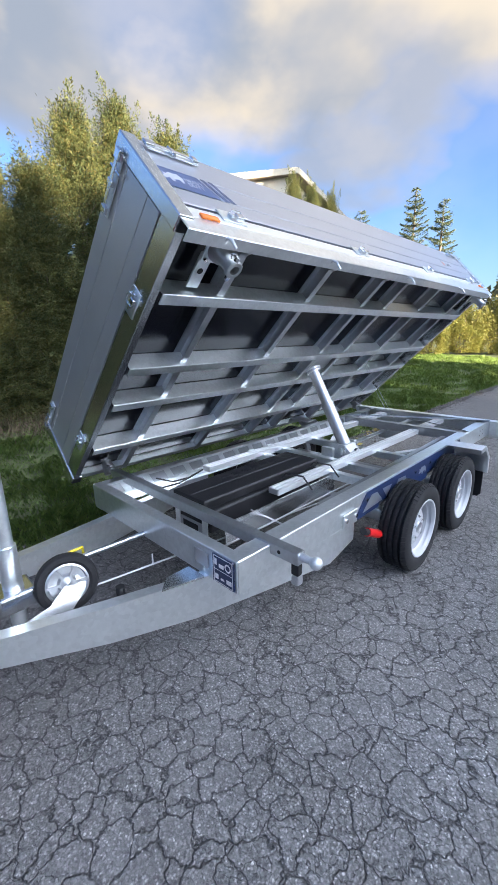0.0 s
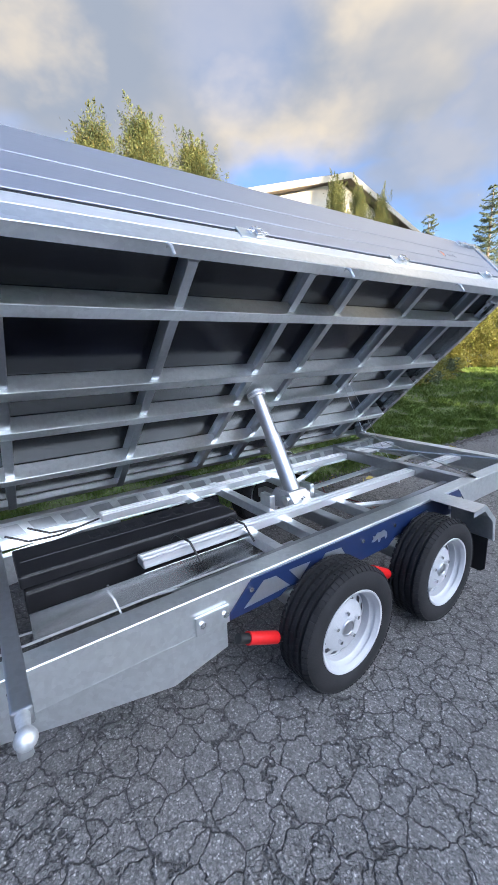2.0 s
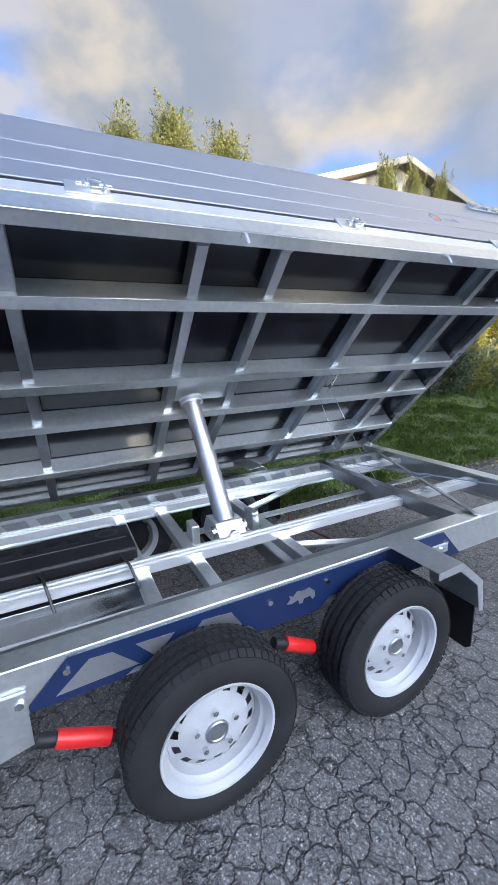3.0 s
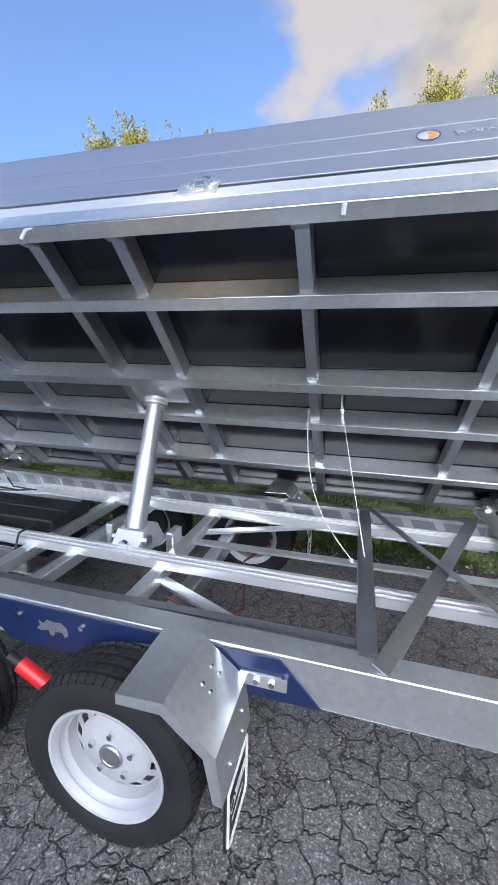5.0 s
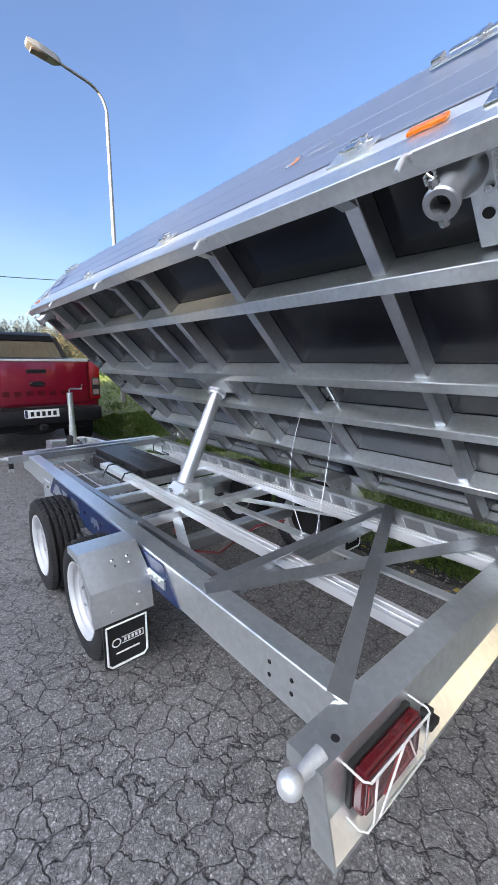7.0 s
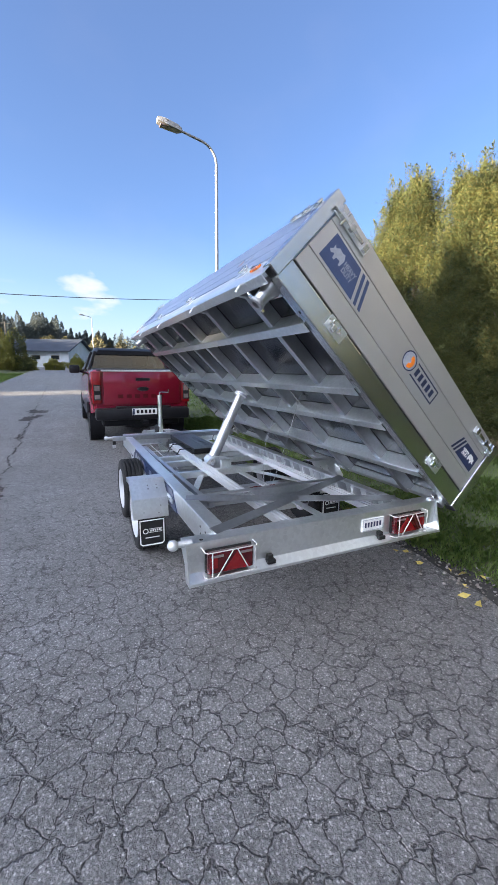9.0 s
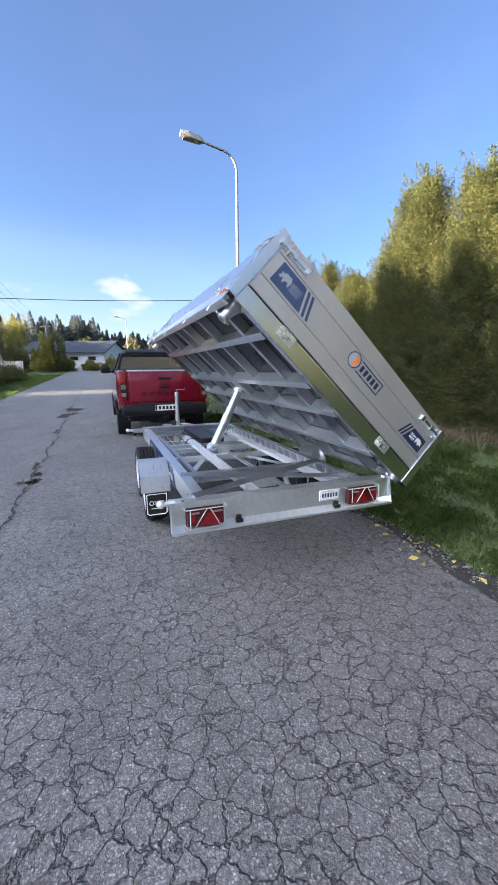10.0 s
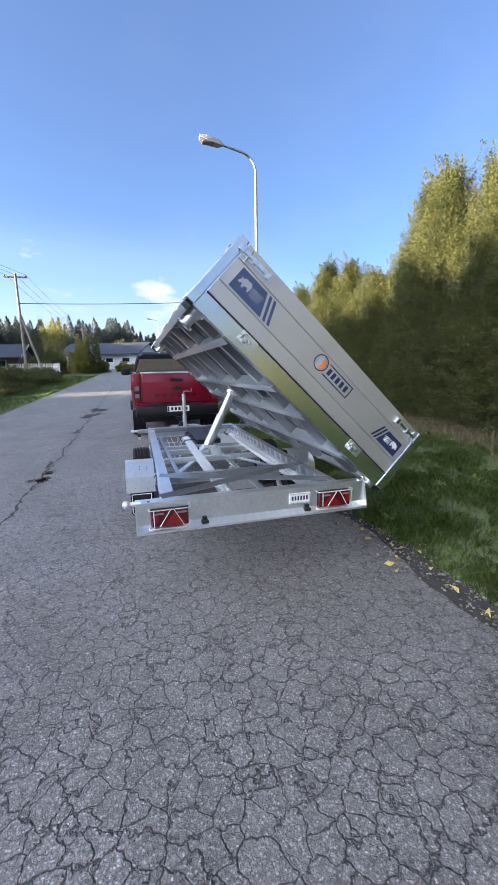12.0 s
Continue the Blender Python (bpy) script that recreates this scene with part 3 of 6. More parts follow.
def build_road():
    ys = spread((-120, -20, 5), (-20, 20, 0.22), (20, 95, 5))
    rng = random.Random(4)
    v, f = [], []
    xs = spread((ROAD_L, 0.85, 0.65), (0.85, ROAD_R - 0.06, 0.16), (ROAD_R - 0.06, ROAD_R, 0.06))
    n = len(xs) + 2
    for y in ys:
        wob_r = 0.10 * noise.noise((0, y * 0.9, 3)) + 0.05 * noise.noise((0, y * 4.1, 5)) + rng.uniform(-0.015, 0.015)
        wob_l = 0.12 * noise.noise((0, y * 0.7, 9)) + rng.uniform(-0.02, 0.02)
        row = []
        for k, x in enumerate(xs):
            xx = x + (wob_r if k >= len(xs) - 2 else 0) + (wob_l if k == 0 else 0)
            row.append((xx, y, road_z(xx, y) + 0.004 * noise.noise((xx * 0.8, y * 0.8, 1)) - 0.004))
        row.insert(0, (row[0][0] - 0.02, y, row[0][2] - 0.07))
        row.append((row[-1][0] + 0.02, y, row[-1][2] - 0.07))
        v += row
    for j in range(len(ys) - 1):
        for i in range(n - 1):
            f.append((j * n + i, j * n + i + 1, (j + 1) * n + i + 1, (j + 1) * n + i))
    me = bpy.data.meshes.new("road")
    me.from_pydata(v, [], f)
    tagged(part("road", me, ASPHALT, smooth=True), "worn grey asphalt road covered with alligator cracks", "road", kind="structure")


build_road()


def road_damage():
    """The long jagged seam in the far lane, its crumbled holes and the soil and gravel along the verge."""
    rng = random.Random(12)
    v, f = [], []
    y = -1.5
    while y < 26:
        x = -2.13 + 0.045 * noise.noise((y * 1.7, 0, 2)) * 2 + rng.uniform(-0.026, 0.026) - 0.004 * y
        w = 0.003 + 0.030 * abs(noise.noise((y * 2.9, 4, 0))) ** 1.5 + rng.uniform(0, 0.014) ** 1.0
        z = road_z(x, y) + 0.0035
        v += [(x - w, y, z), (x + w, y, z)]
        y += rng.uniform(0.03, 0.08)
    for k in range(len(v) // 2 - 1):
        f.append((2 * k, 2 * k + 1, 2 * k + 3, 2 * k + 2))
    me = bpy.data.meshes.new("road_seam")
    me.from_pydata(v, [], f)
    tagged(part("road_seam", me, CRACK_FILL), "jagged open seam along the old asphalt lane", "road crack", kind="structure")
    holes = []
    for x, y, lx, ly, n in ((-2.16, 3.50, 0.13, 0.30, 7), (-2.18, 4.35, 0.06, 0.24, 4), (-2.20, 7.6, 0.08, 0.30, 5), (-2.14, 10.3, 0.22, 0.50, 9), (-2.05, 11.9, 0.26, 0.50, 9)):
        for k in range(n):
            s = rng.uniform(0.25, 0.55)
            holes.append((x + lx * rng.uniform(-0.8, 0.8), y + ly * rng.uniform(-0.9, 0.9), lx * s, ly * s * rng.uniform(0.6, 1.2), rng.uniform(-0.4, 0.4)))
    for x, y, lx, ly, turn in holes:
        bm = bmesh.new()
        ring = []
        for k in range(30):
            a = 2 * math.pi * k / 30
            r = 1 + 0.6 * noise.noise((math.cos(a) * 2.1 + x * 9, math.sin(a) * 2.1 + y * 9, 1)) + rng.uniform(-0.20, 0.20)
            px, py = r * lx * math.cos(a), r * ly * math.sin(a)
            px, py = x + px * math.cos(turn) - py * math.sin(turn), y + px * math.sin(turn) + py * math.cos(turn)
            ring.append(bm.verts.new((px, py, road_z(px, py) + 0.0045)))
        bm.faces.new(ring)
        tagged(part("pothole", bm, CRACK_FILL), "shallow crumbled hole in the asphalt", "pothole", "holes in the road", kind="structure")


road_damage()


def stones(name, rows, mat, label, seed):
    """Loose broken pebbles pressed into the soil: a squashed octahedron each."""
    g = np.random.default_rng(seed)
    P = np.array(rows)
    n = len(P)
    base = np.array([(1, 0, 0), (0, 1, 0), (-1, 0, 0), (0, -1, 0), (0, 0, 0.7), (0, 0, -0.5)])
    s = (P[:, 3] * g.uniform(0.6, 1.3, n))[:, None, None]
    v = P[:, None, :3] + base[None] * s * g.uniform(0.6, 1.3, (n, 6, 1))
    tri = np.array([(0, 1, 4), (1, 2, 4), (2, 3, 4), (3, 0, 4), (1, 0, 5), (2, 1, 5), (3, 2, 5), (0, 3, 5)])
    f = (np.arange(n)[:, None, None] * 6 + tri[None]).reshape(-1, 3)
    tagged(part(name, mesh_from(name, v.reshape(-1, 3), f, mat), mat), label, "gravel", kind="stuff")


def verge_edge():
    rng = random.Random(31)
    v, f = [], []
    ys = spread((-14, 12, 0.12))
    for y in ys:
        a = 1.10 + 0.16 * noise.noise((0, y * 0.9, 3)) + 0.07 * noise.noise((0, y * 3.7, 8)) + rng.uniform(-0.02, 0.02)
        b = 1.32 + 0.08 * noise.noise((0, y * 0.8, 13))
        for x in (a, (a + b) / 2, b):
            v.append((x, y, max(road_z(x, y) + 0.004, ground_z(x, y) + 0.006) + 0.006 * noise.noise((x * 9, y * 9, 0)) * (x > a)))
    for j in range(len(ys) - 1):
        for i in range(2):
            f.append((j * 3 + i, j * 3 + i + 1, j * 3 + i + 4, j * 3 + i + 3))
    me = bpy.data.meshes.new("road_edge_soil")
    me.from_pydata(v, [], f)
    tagged(part("road_edge_soil", me, EDGE_SOIL, smooth=True), "dark crumbly soil along the broken asphalt edge", "soil", kind="structure")
    rows = []
    for k in range(4200):
        x, y = 1.22 + rng.gauss(0, 0.12), rng.uniform(-7, 8)
        rows.append((x, y, max(road_z(x, y), ground_z(x, y)) + 0.008, rng.uniform(0.004, 0.017)))
    for k in range(260):
        x, y = rng.uniform(-4, 1.4), rng.uniform(-5, 8)
        rows.append((x, y, road_z(x, y) + 0.001, rng.uniform(0.002, 0.005)))
    for k in range(160):
        x, y = -2.14 + rng.gauss(0, 0.08), 3.5 + rng.gauss(0, 0.25)
        rows.append((x, y, road_z(x, y) + 0.004, rng.uniform(0.004, 0.012)))
    stones("edge_gravel", rows, GRAVEL, "loose grey gravel and asphalt crumbs beside the verge", 5)


verge_edge()

# ---------------------------------------------------------------- trailer
trailer = thing("tipper_trailer", "galvanised tandem-axle tipper trailer with its bed tipped sideways", "trailer")

# bed: local x runs down the slope to the low side, z is square to the floor
BED = Matrix.Translation((0.945, 0, 0.575)) @ Matrix.Rotation(radians(44), 4, "Y")
BW, BY0, BY1, BTOP = 1.90, -0.015, 3.66, 0.462
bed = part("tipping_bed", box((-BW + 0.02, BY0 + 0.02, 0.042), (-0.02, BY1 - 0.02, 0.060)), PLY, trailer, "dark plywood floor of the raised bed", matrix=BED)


def bed_frame():
    part("rim_rail", channel((-BW, BY0, -0.0575), (-BW, BY1, -0.0575), 0.05, 0.085), ZINC, bed)
    part("rim_rail", channel((0, BY0, 0.0125), (0, BY1, 0.0125), 0.05, 0.075, flip=-1), ZINC, bed)
    for x in (-BW + 0.0015,):
        part("hinge_strip", box((x, BY0 + 0.062, -0.0145), (x + 0.012, BY1 - 0.062, 0.044), 0.002), BRIGHT_ALU, bed)
        part("rim_end", box((x, BY0, -0.0145), (x + 0.03 if x < -1 else x + 0.012, BY0 + 0.06, 0.05), 0.002), ZINC, bed)
        part("rim_end", box((x, BY1 - 0.06, -0.0145), (x + 0.03 if x < -1 else x + 0.012, BY1, 0.05), 0.002), ZINC, bed)
    part("rim_rail", channel((-BW + 0.004, BY1, 0.0115), (-0.004, BY1, 0.0115), 0.036, 0.113), SHEET, bed)
    part("rim_rail", channel((-BW + 0.004, BY0, 0.0115), (-0.004, BY0, 0.0115), 0.055, 0.113, flip=-1), SHEET, bed)
    for a in (1.588, 1.138, 0.850, 0.408):
        part("longitudinal_beam", channel((-a, BY0 + 0.05, -0.008), (-a, BY1 - 0.05, -0.008), 0.054, 0.099), ZINC, bed)
    for y in (0.39, 1.05, 1.665, 2.005, 2.63, 3.29):
        bm = channel((-BW + 0.012, y - 0.028, 0.003), (-0.012, y - 0.028, 0.003), 0.046, 0.077, flip=-1)
        part("cross_member", bm, ZINC_DARK, bed)
        # welded gusset that sweeps down from the rim
        prof = [(-BW + 0.01, -0.085), (-BW + 0.045, -0.080), (-BW + 0.075, -0.055), (-BW + 0.10, -0.036), (-BW + 0.01, -0.036)]
        part("gusset", prism([(x, z) for x, z in prof], "y", y - 0.025, y + 0.025), ZINC_DARK, bed)


bed_frame()


for a in (1.588, 1.138, 0.850, 0.408):
    part("rim_hole", rod((-a - 0.055, BY0 + 0.030, -0.0456), (-a - 0.055, BY0 + 0.030, -0.0440), 0.009, seg=12), BLACK, bed)


def bed_boards():
    cuts_side = (0.066, 0.165, 0.285, BTOP)
    cuts_end = (0.078, 0.178, 0.352, BTOP)
    for x0, x1 in ((-BW + 0.004, -BW + 0.030), (-0.030, -0.004)):
        for lo, hi in zip(cuts_side, cuts_side[1:]):
            part("side_board_plank", box((x0, BY0 + 0.07, lo + 0.0015), (x1, BY1 - 0.07, hi - 0.0015), 0.003), SKY_TINT_ALU, bed)
    for y0, y1 in ((BY0 + 0.002, BY0 + 0.028), (BY1 - 0.028, BY1 - 0.002)):
        for lo, hi in zip(cuts_end, cuts_end[1:]):
            part("end_board_plank", box((-BW + 0.066, y0, lo + 0.0015), (-0.066, y1, hi - 0.0015), 0.003), ALU, bed)
    # black strips put in for the shade in the gaps below the boards
    for x0, x1 in ((-BW + 0.012, -BW + 0.026), (-0.026, -0.012)):
        part("dark_gap_strip", box((x0, BY0 + 0.07, 0.040), (x1, BY1 - 0.07, 0.0675)), BLACK, bed)
    for y0, y1 in ((BY0 + 0.010, BY0 + 0.026), (BY1 - 0.026, BY1 - 0.010)):
        part("dark_gap_strip", box((-BW + 0.066, y0, 0.0665), (-0.066, y1, 0.0795)), BLACK, bed)
    for x in (-BW - 0.006, -0.060):
        for y in (BY0 - 0.006, BY1 - 0.060):
            post = part("corner_post", box((x, y, -0.040), (x + 0.066, y + 0.066, BTOP + 0.004), 0.005), SHEET, bed)
            part("end_cap", box((x + 0.006, y + 0.006, -0.046), (x + 0.060, y + 0.060, -0.036)), BLACK, post)


bed_boards()


def latch(x, y, z, out):
    """An over-centre latch: a base plate across the seam, two hinge ears, a pin and a sprung hook. out: (dx, dy) away from the board."""
    dx, dy = out
    tx, ty = abs(dy), abs(dx)
    c = Vector((x, y, z))

    def at(along, outw, up):
        return c + Vector((tx * along + dx * outw, ty * along + dy * outw, up))

    def slab(bm, a0, a1, o0, o1, u0, u1, bevel=0.002):
        p, q = at(a0, o0, u0), at(a1, o1, u1)
        return box([min(i, j) for i, j in zip(p, q)], [max(i, j) for i, j in zip(p, q)], bevel, bm)
    plate = part("latch", slab(None, -0.045, 0.085, -0.002, 0.004, -0.030, 0.040), ZINC, bed)
    bm = bmesh.new()
    for s in (-0.034, 0.026):
        slab(bm, s, s + 0.012, 0.004, 0.020, -0.014, 0.016, 0.003)
    slab(bm, -0.012, 0.016, 0.006, 0.024, -0.026, 0.006, 0.004)
    part("latch_ear", bm, CHROME, plate)
    part("latch_pin", rod(at(-0.048, 0.016, 0.002), at(0.052, 0.016, 0.002), 0.0042, seg=8), CHROME, plate)
    part("latch_hook", tube([at(-0.02, 0.016, 0.0), at(-0.024, 0.022, 0.020), at(0.0, 0.020, 0.030), at(0.024, 0.022, 0.020), at(0.02, 0.016, 0.0)], 0.0032, 6), CHROME, plate, smooth=True)


for y in (3.35, 2.345, 1.345, 0.357):
    latch(-BW, y, 0.035, (-1, 0))
    latch(0.0, y, 0.03, (1, 0))
for x in (-BW + 0.42, -0.42):
    latch(x, BY0, 0.03, (0, -1))
    latch(x, BY1, 0.03, (0, 1))


def corner_lock(x, y, dx, dy):
    """Flat drop lock along the top of the end board, with a folded lever and hinge blocks."""
    s = 1 if x < -1 else -1

    def slab(a, c, z0, z1, out0, out1):
        ya, yb = sorted((y + dy * out0, y + dy * out1))
        xa, xb = sorted((x + s * a, x + s * c))
        return ((xa, ya, z0), (xb, yb, z1))
    ob = part("corner_lock", box(*slab(0.0, 0.25, 0.378, 0.424, 0.0, 0.006), 0.002), ZINC, bed)
    part("lock_lever", box(*slab(0.02, 0.20, 0.392, 0.412, 0.014, 0.020), 0.002), CHROME, ob)
    for a, c in ((-0.016, 0.026), (0.10, 0.125), (0.21, 0.24)):
        part("lock_block", box(*slab(a, c, 0.382, 0.422, 0.006, 0.023), 0.004), CHROME, ob)
    part("lock_pin", rod((x + s * 0.06, y + dy * 0.012, 0.355), (x + s * 0.06, y + dy * 0.012, 0.436), 0.007, seg=8), CHROME, ob)


for y, dy in ((BY0 - 0.004, -1), (BY1 + 0.004, 1)):
    corner_lock(-BW + 0.05, y, 0, dy)
    corner_lock(-0.05, y, 0, dy)


def side_lock(y, s):
    """Flat drop lock along the top of the side board: base strip, hinge blocks and a folded lever."""
    def slab(a, c, z0, z1, out0, out1):
        return ((-BW - out1, min(y + s * a, y + s * c), z0), (-BW - out0, max(y + s * a, y + s * c), z1))
    ob = part("corner_lock", box(*slab(0.0, 0.25, 0.388, 0.428, 0.002, 0.007), 0.002), ZINC, bed)
    part("lock_lever", box(*slab(0.03, 0.20, 0.398, 0.418, 0.013, 0.019), 0.002), CHROME, ob)
    for a, c in ((-0.012, 0.030), (0.105, 0.130), (0.215, 0.245)):
        part("lock_block", box(*slab(a, c, 0.390, 0.426, 0.007, 0.021), 0.004), CHROME, ob)
    part("lock_pin", rod((-BW - 0.014, y + s * 0.115, 0.376), (-BW - 0.014, y + s * 0.115, 0.440), 0.006, seg=8), CHROME, ob)


side_lock(BY0 + 0.08, 1)
side_lock(BY1 - 0.08, -1)

for y in (3.48, 2.78, 1.90, 0.92, 0.165):
    bm = tube([(-BW + 0.02, y, -0.095), (-BW + 0.004, y, -0.102), (-BW - 0.004, y, -0.125), (-BW + 0.004, y, -0.165)], 0.006, 8)
    part("tarp_hook", bm, BRIGHT_ALU, bed, smooth=True)
for y in (3.515, 0.160):
    part("side_reflector", box((-BW - 0.010, y - 0.044, -0.024), (-BW - 0.0005, y + 0.044, 0.004), 0.004), AMBER, bed, "amber plastic side reflector")


def socket(x, y, s, high):
    """Forged ball socket square to the floor, with its bracket."""
    if high:
        plate = part("socket_plate", box((x - 0.045, y - 0.062, -0.026), (x + 0.065, y + 0.062, -0.018), 0.003), ZINC, bed)
        part("socket_web", box((x + 0.03, y + s * 0.03 - 0.032, -0.017), (x + 0.20, y + s * 0.03 + 0.032, -0.006), 0.004), ZINC, plate)
        part("web_hole", rod((x + 0.115, y + s * 0.03, -0.0185), (x + 0.115, y + s * 0.03, -0.0165), 0.014, seg=16), BLACK, plate)
        for dx, dy in ((-0.03, -0.047), (-0.03, 0.047), (0.05, -0.047), (0.05, 0.047)):
            part("socket_bolt", rod((x + dx, y + dy, -0.042), (x + dx, y + dy, -0.020), 0.010, seg=6), CHROME, plate)
    prof = [(-0.015, 0.0), (-0.015, 0.050), (-0.048, 0.052), (-0.074, 0.045), (-0.094, 0.034), (-0.142, 0.032), (-0.146, 0.037), (-0.160, 0.038), (-0.164, 0.034), (-0.164, 0.021), (-0.125, 0.019), (-0.12, 0.0)] if high else [(0.02, 0.0), (0.02, 0.03), (-0.03, 0.042), (-0.065, 0.044), (-0.065, 0.034), (-0.03, 0.0)]
    ob = part("ball_socket", lathe(prof, 24, axis="z"), SILVER, bed, smooth=True, matrix=Matrix.Translation((x, y, 0.01 if high else 0.0)))
    if high:
        part("socket_bore", rod((0, 0, -0.130), (0, 0, -0.126), 0.0195, seg=18), BLACK, ob)
    z = -0.152 if high else -0.05
    for k in (-1, 1):
        part("socket_nut", rod((k * 0.034, 0.006, z), (k * 0.052, 0.006, z), 0.012, 0.010, 6), CHROME, ob)
    part("pin_loop", tube([(-0.050, 0.006, z), (-0.060, 0.018, z + 0.006), (-0.052, 0.030, z + 0.016), (-0.036, 0.026, z + 0.010)], 0.0035, 6), CHROME, ob)


socket(-1.80, 3.42, 1, True)
socket(-1.80, 0.105, -1, True)
socket(-0.064, 3.412, 1, False)
socket(-0.064, 0.075, -1, False)


def decal_heavy(m, flip=1, tone=None):
    """Navy slanted panel with two stripes, an animal shape and two words; m maps its plane, x along, y up."""
    def flat(pts, z, mat, name, parent):
        bm = bmesh.new()
        vs = [bm.verts.new((x * flip, y, z)) for x, y in pts]
        vt = [bm.verts.new((x * flip, y, z + 0.0006)) for x, y in pts]
        bm.faces.new(vt)
        for i in range(len(pts)):
            bm.faces.new((vs[i], vs[(i + 1) % len(pts)], vt[(i + 1) % len(pts)], vt[i]))
        return part(name, bm, mat, parent, matrix=m if parent == bed else None)
    ob = flat([(-0.20, -0.062), (0.085, -0.062), (0.02, 0.062), (-0.20, 0.062)], 0.0006, tone or BLUE, "decal", bed)
    for k in (0.105, 0.145):
        flat([(k, -0.062), (k + 0.022, -0.062), (k - 0.043, 0.062), (k - 0.065, 0.062)], 0.0006, tone or BLUE, "decal_stripe", ob)
    beast = [(-0.185, -0.012), (-0.168, 0.004), (-0.172, 0.026), (-0.155, 0.016), (-0.135, 0.034), (-0.105, 0.030), (-0.085, 0.036), (-0.066, 0.012), (-0.07, -0.024), (-0.082, -0.03), (-0.09, -0.008), (-0.118, -0.012), (-0.124, -0.032), (-0.138, -0.03), (-0.145, -0.006), (-0.165, -0.02)]
    flat([(x * 0.86 - 0.02, y * 0.86 + 0.004) for x, y in beast], 0.0014, GREY_PRINT if tone == DECAL_DARK else PRINT_WHITE, "decal_shape", ob)
    for k, word in enumerate(("HEAVY", "DUTY")):
        lettering(word, 0.031, Matrix.Translation((-0.022 * flip, 0.012 - 0.027 * k, 0.0018)), GREY_PRINT if tone == DECAL_DARK else PRINT_WHITE, ob, bold=0.0002)
    return ob


LEFT_FACE = Matrix.Translation((-BW + 0.003, 0, 0)) @ Matrix(((0, 0, -1, 0), (-1, 0, 0, 0), (0, 1, 0, 0), (0, 0, 0, 1)))
REAR_FACE = Matrix.Translation((0, BY0 + 0.001, 0)) @ Matrix(((1, 0, 0, 0), (0, 0, -1, 0), (0, 1, 0, 0), (0, 0, 0, 1)))
decal_heavy(LEFT_FACE @ Matrix.Translation((-3.42, 0.226, 0)), tone=DECAL_DARK)
decal_heavy(REAR_FACE @ Matrix.Translation((-1.58, 0.265, 0)) @ Matrix.Diagonal((0.95, 1.15, 1, 1)), tone=DECAL_DARK)
decal_heavy(REAR_FACE @ Matrix.Translation((-0.25, 0.255, 0)) @ Matrix.Diagonal((0.72, 0.9, 1, 1)), -1, NAVY)


def maker_badge(m, s=1.0, panel=True):
    """Two-tone round badge and a framed panel of plain bars."""
    bm = lathe([(0.0006, 0.0), (0.0006, 0.055 * s)], 32, axis="z")
    ob = part("badge_disc", bm, GREY_PRINT, bed, "grey and orange round badge", matrix=m)
    bm = lathe([(0.0012, 0.012 * s), (0.0012, 0.038 * s)], 32, axis="z")
    bmesh.ops.delete(bm, geom=[f for f in bm.faces if f.calc_center_median().x < 0], context="FACES")
    part("badge_half", bm, ORANGE, ob)
    part("badge_ring", lathe([(0.0011, 0.049 * s), (0.0011, 0.056 * s)], 32, axis="z"), NAVY, ob)
    if not panel:
        return ob
    bm = bmesh.new()
    for lo, hi in (((0.055, -0.05), (0.30, -0.042)), ((0.06, 0.034), (0.30, 0.042)), ((0.292, -0.042), (0.30, 0.034))):
        box((lo[0] * s, lo[1] * s, 0.0004), (hi[0] * s, hi[1] * s, 0.001), 0, bm)
    part("badge_frame", bm, NAVY, ob)
    for k in range(5):
        part("badge_bar", box(((0.075 + 0.042 * k) * s, -0.026 * s, 0.0004), ((0.075 + 0.042 * k + 0.026) * s, 0.02 * s, 0.001)), NAVY, ob)
    return ob


maker_badge(REAR_FACE @ Matrix.Translation((-1.00, 0.285, 0)))
maker_badge(LEFT_FACE @ Matrix.Translation((-0.715, 0.228, 0)), 0.60, False)
lettering("work", 0.05, LEFT_FACE @ Matrix.Translation((-0.595, 0.228, 0.001)), GREY_PRINT, bed)

# ---------------------------------------------------------------- chassis
ZT, ZB = 0.600, 0.450
part("side_rail", channel((-0.65, 0.08, 0.525), (-0.65, 3.625, 0.525), 0.085, 0.15), ZINC, trailer)


def lattice_rail():
    bm = bmesh.new()
    box((0.585, 0.12, 0.594), (0.65, 3.625, 0.600), 0, bm)
    box((0.644, 0.12, 0.560), (0.650, 3.625, 0.594), 0, bm)
    box((0.644, 0.12, 0.450), (0.650, 3.625, 0.490), 0, bm)
    box((0.585, 0.12, 0.444), (0.65, 3.625, 0.450), 0, bm)
    y, k = 0.14, 0
    while y < 3.5:
        prism([(y, 0.488), (y + 0.05, 0.488), (y + 0.09, 0.562), (y + 0.04, 0.562)], "x", 0.6445, 0.6495, bm)
        y += 0.17
    return bm


side_r = part("side_rail", lattice_rail(), ZINC, trailer, "pierced galvanised side rail")
part("rail_back", box((0.654, 0.13, 0.455), (0.658, 3.62, 0.592)), ZINC_DARK, side_r)
part("front_rail", channel((-0.645, 3.632, 0.527), (0.645, 3.632, 0.527), 0.06, 0.148), ZINC, trailer)


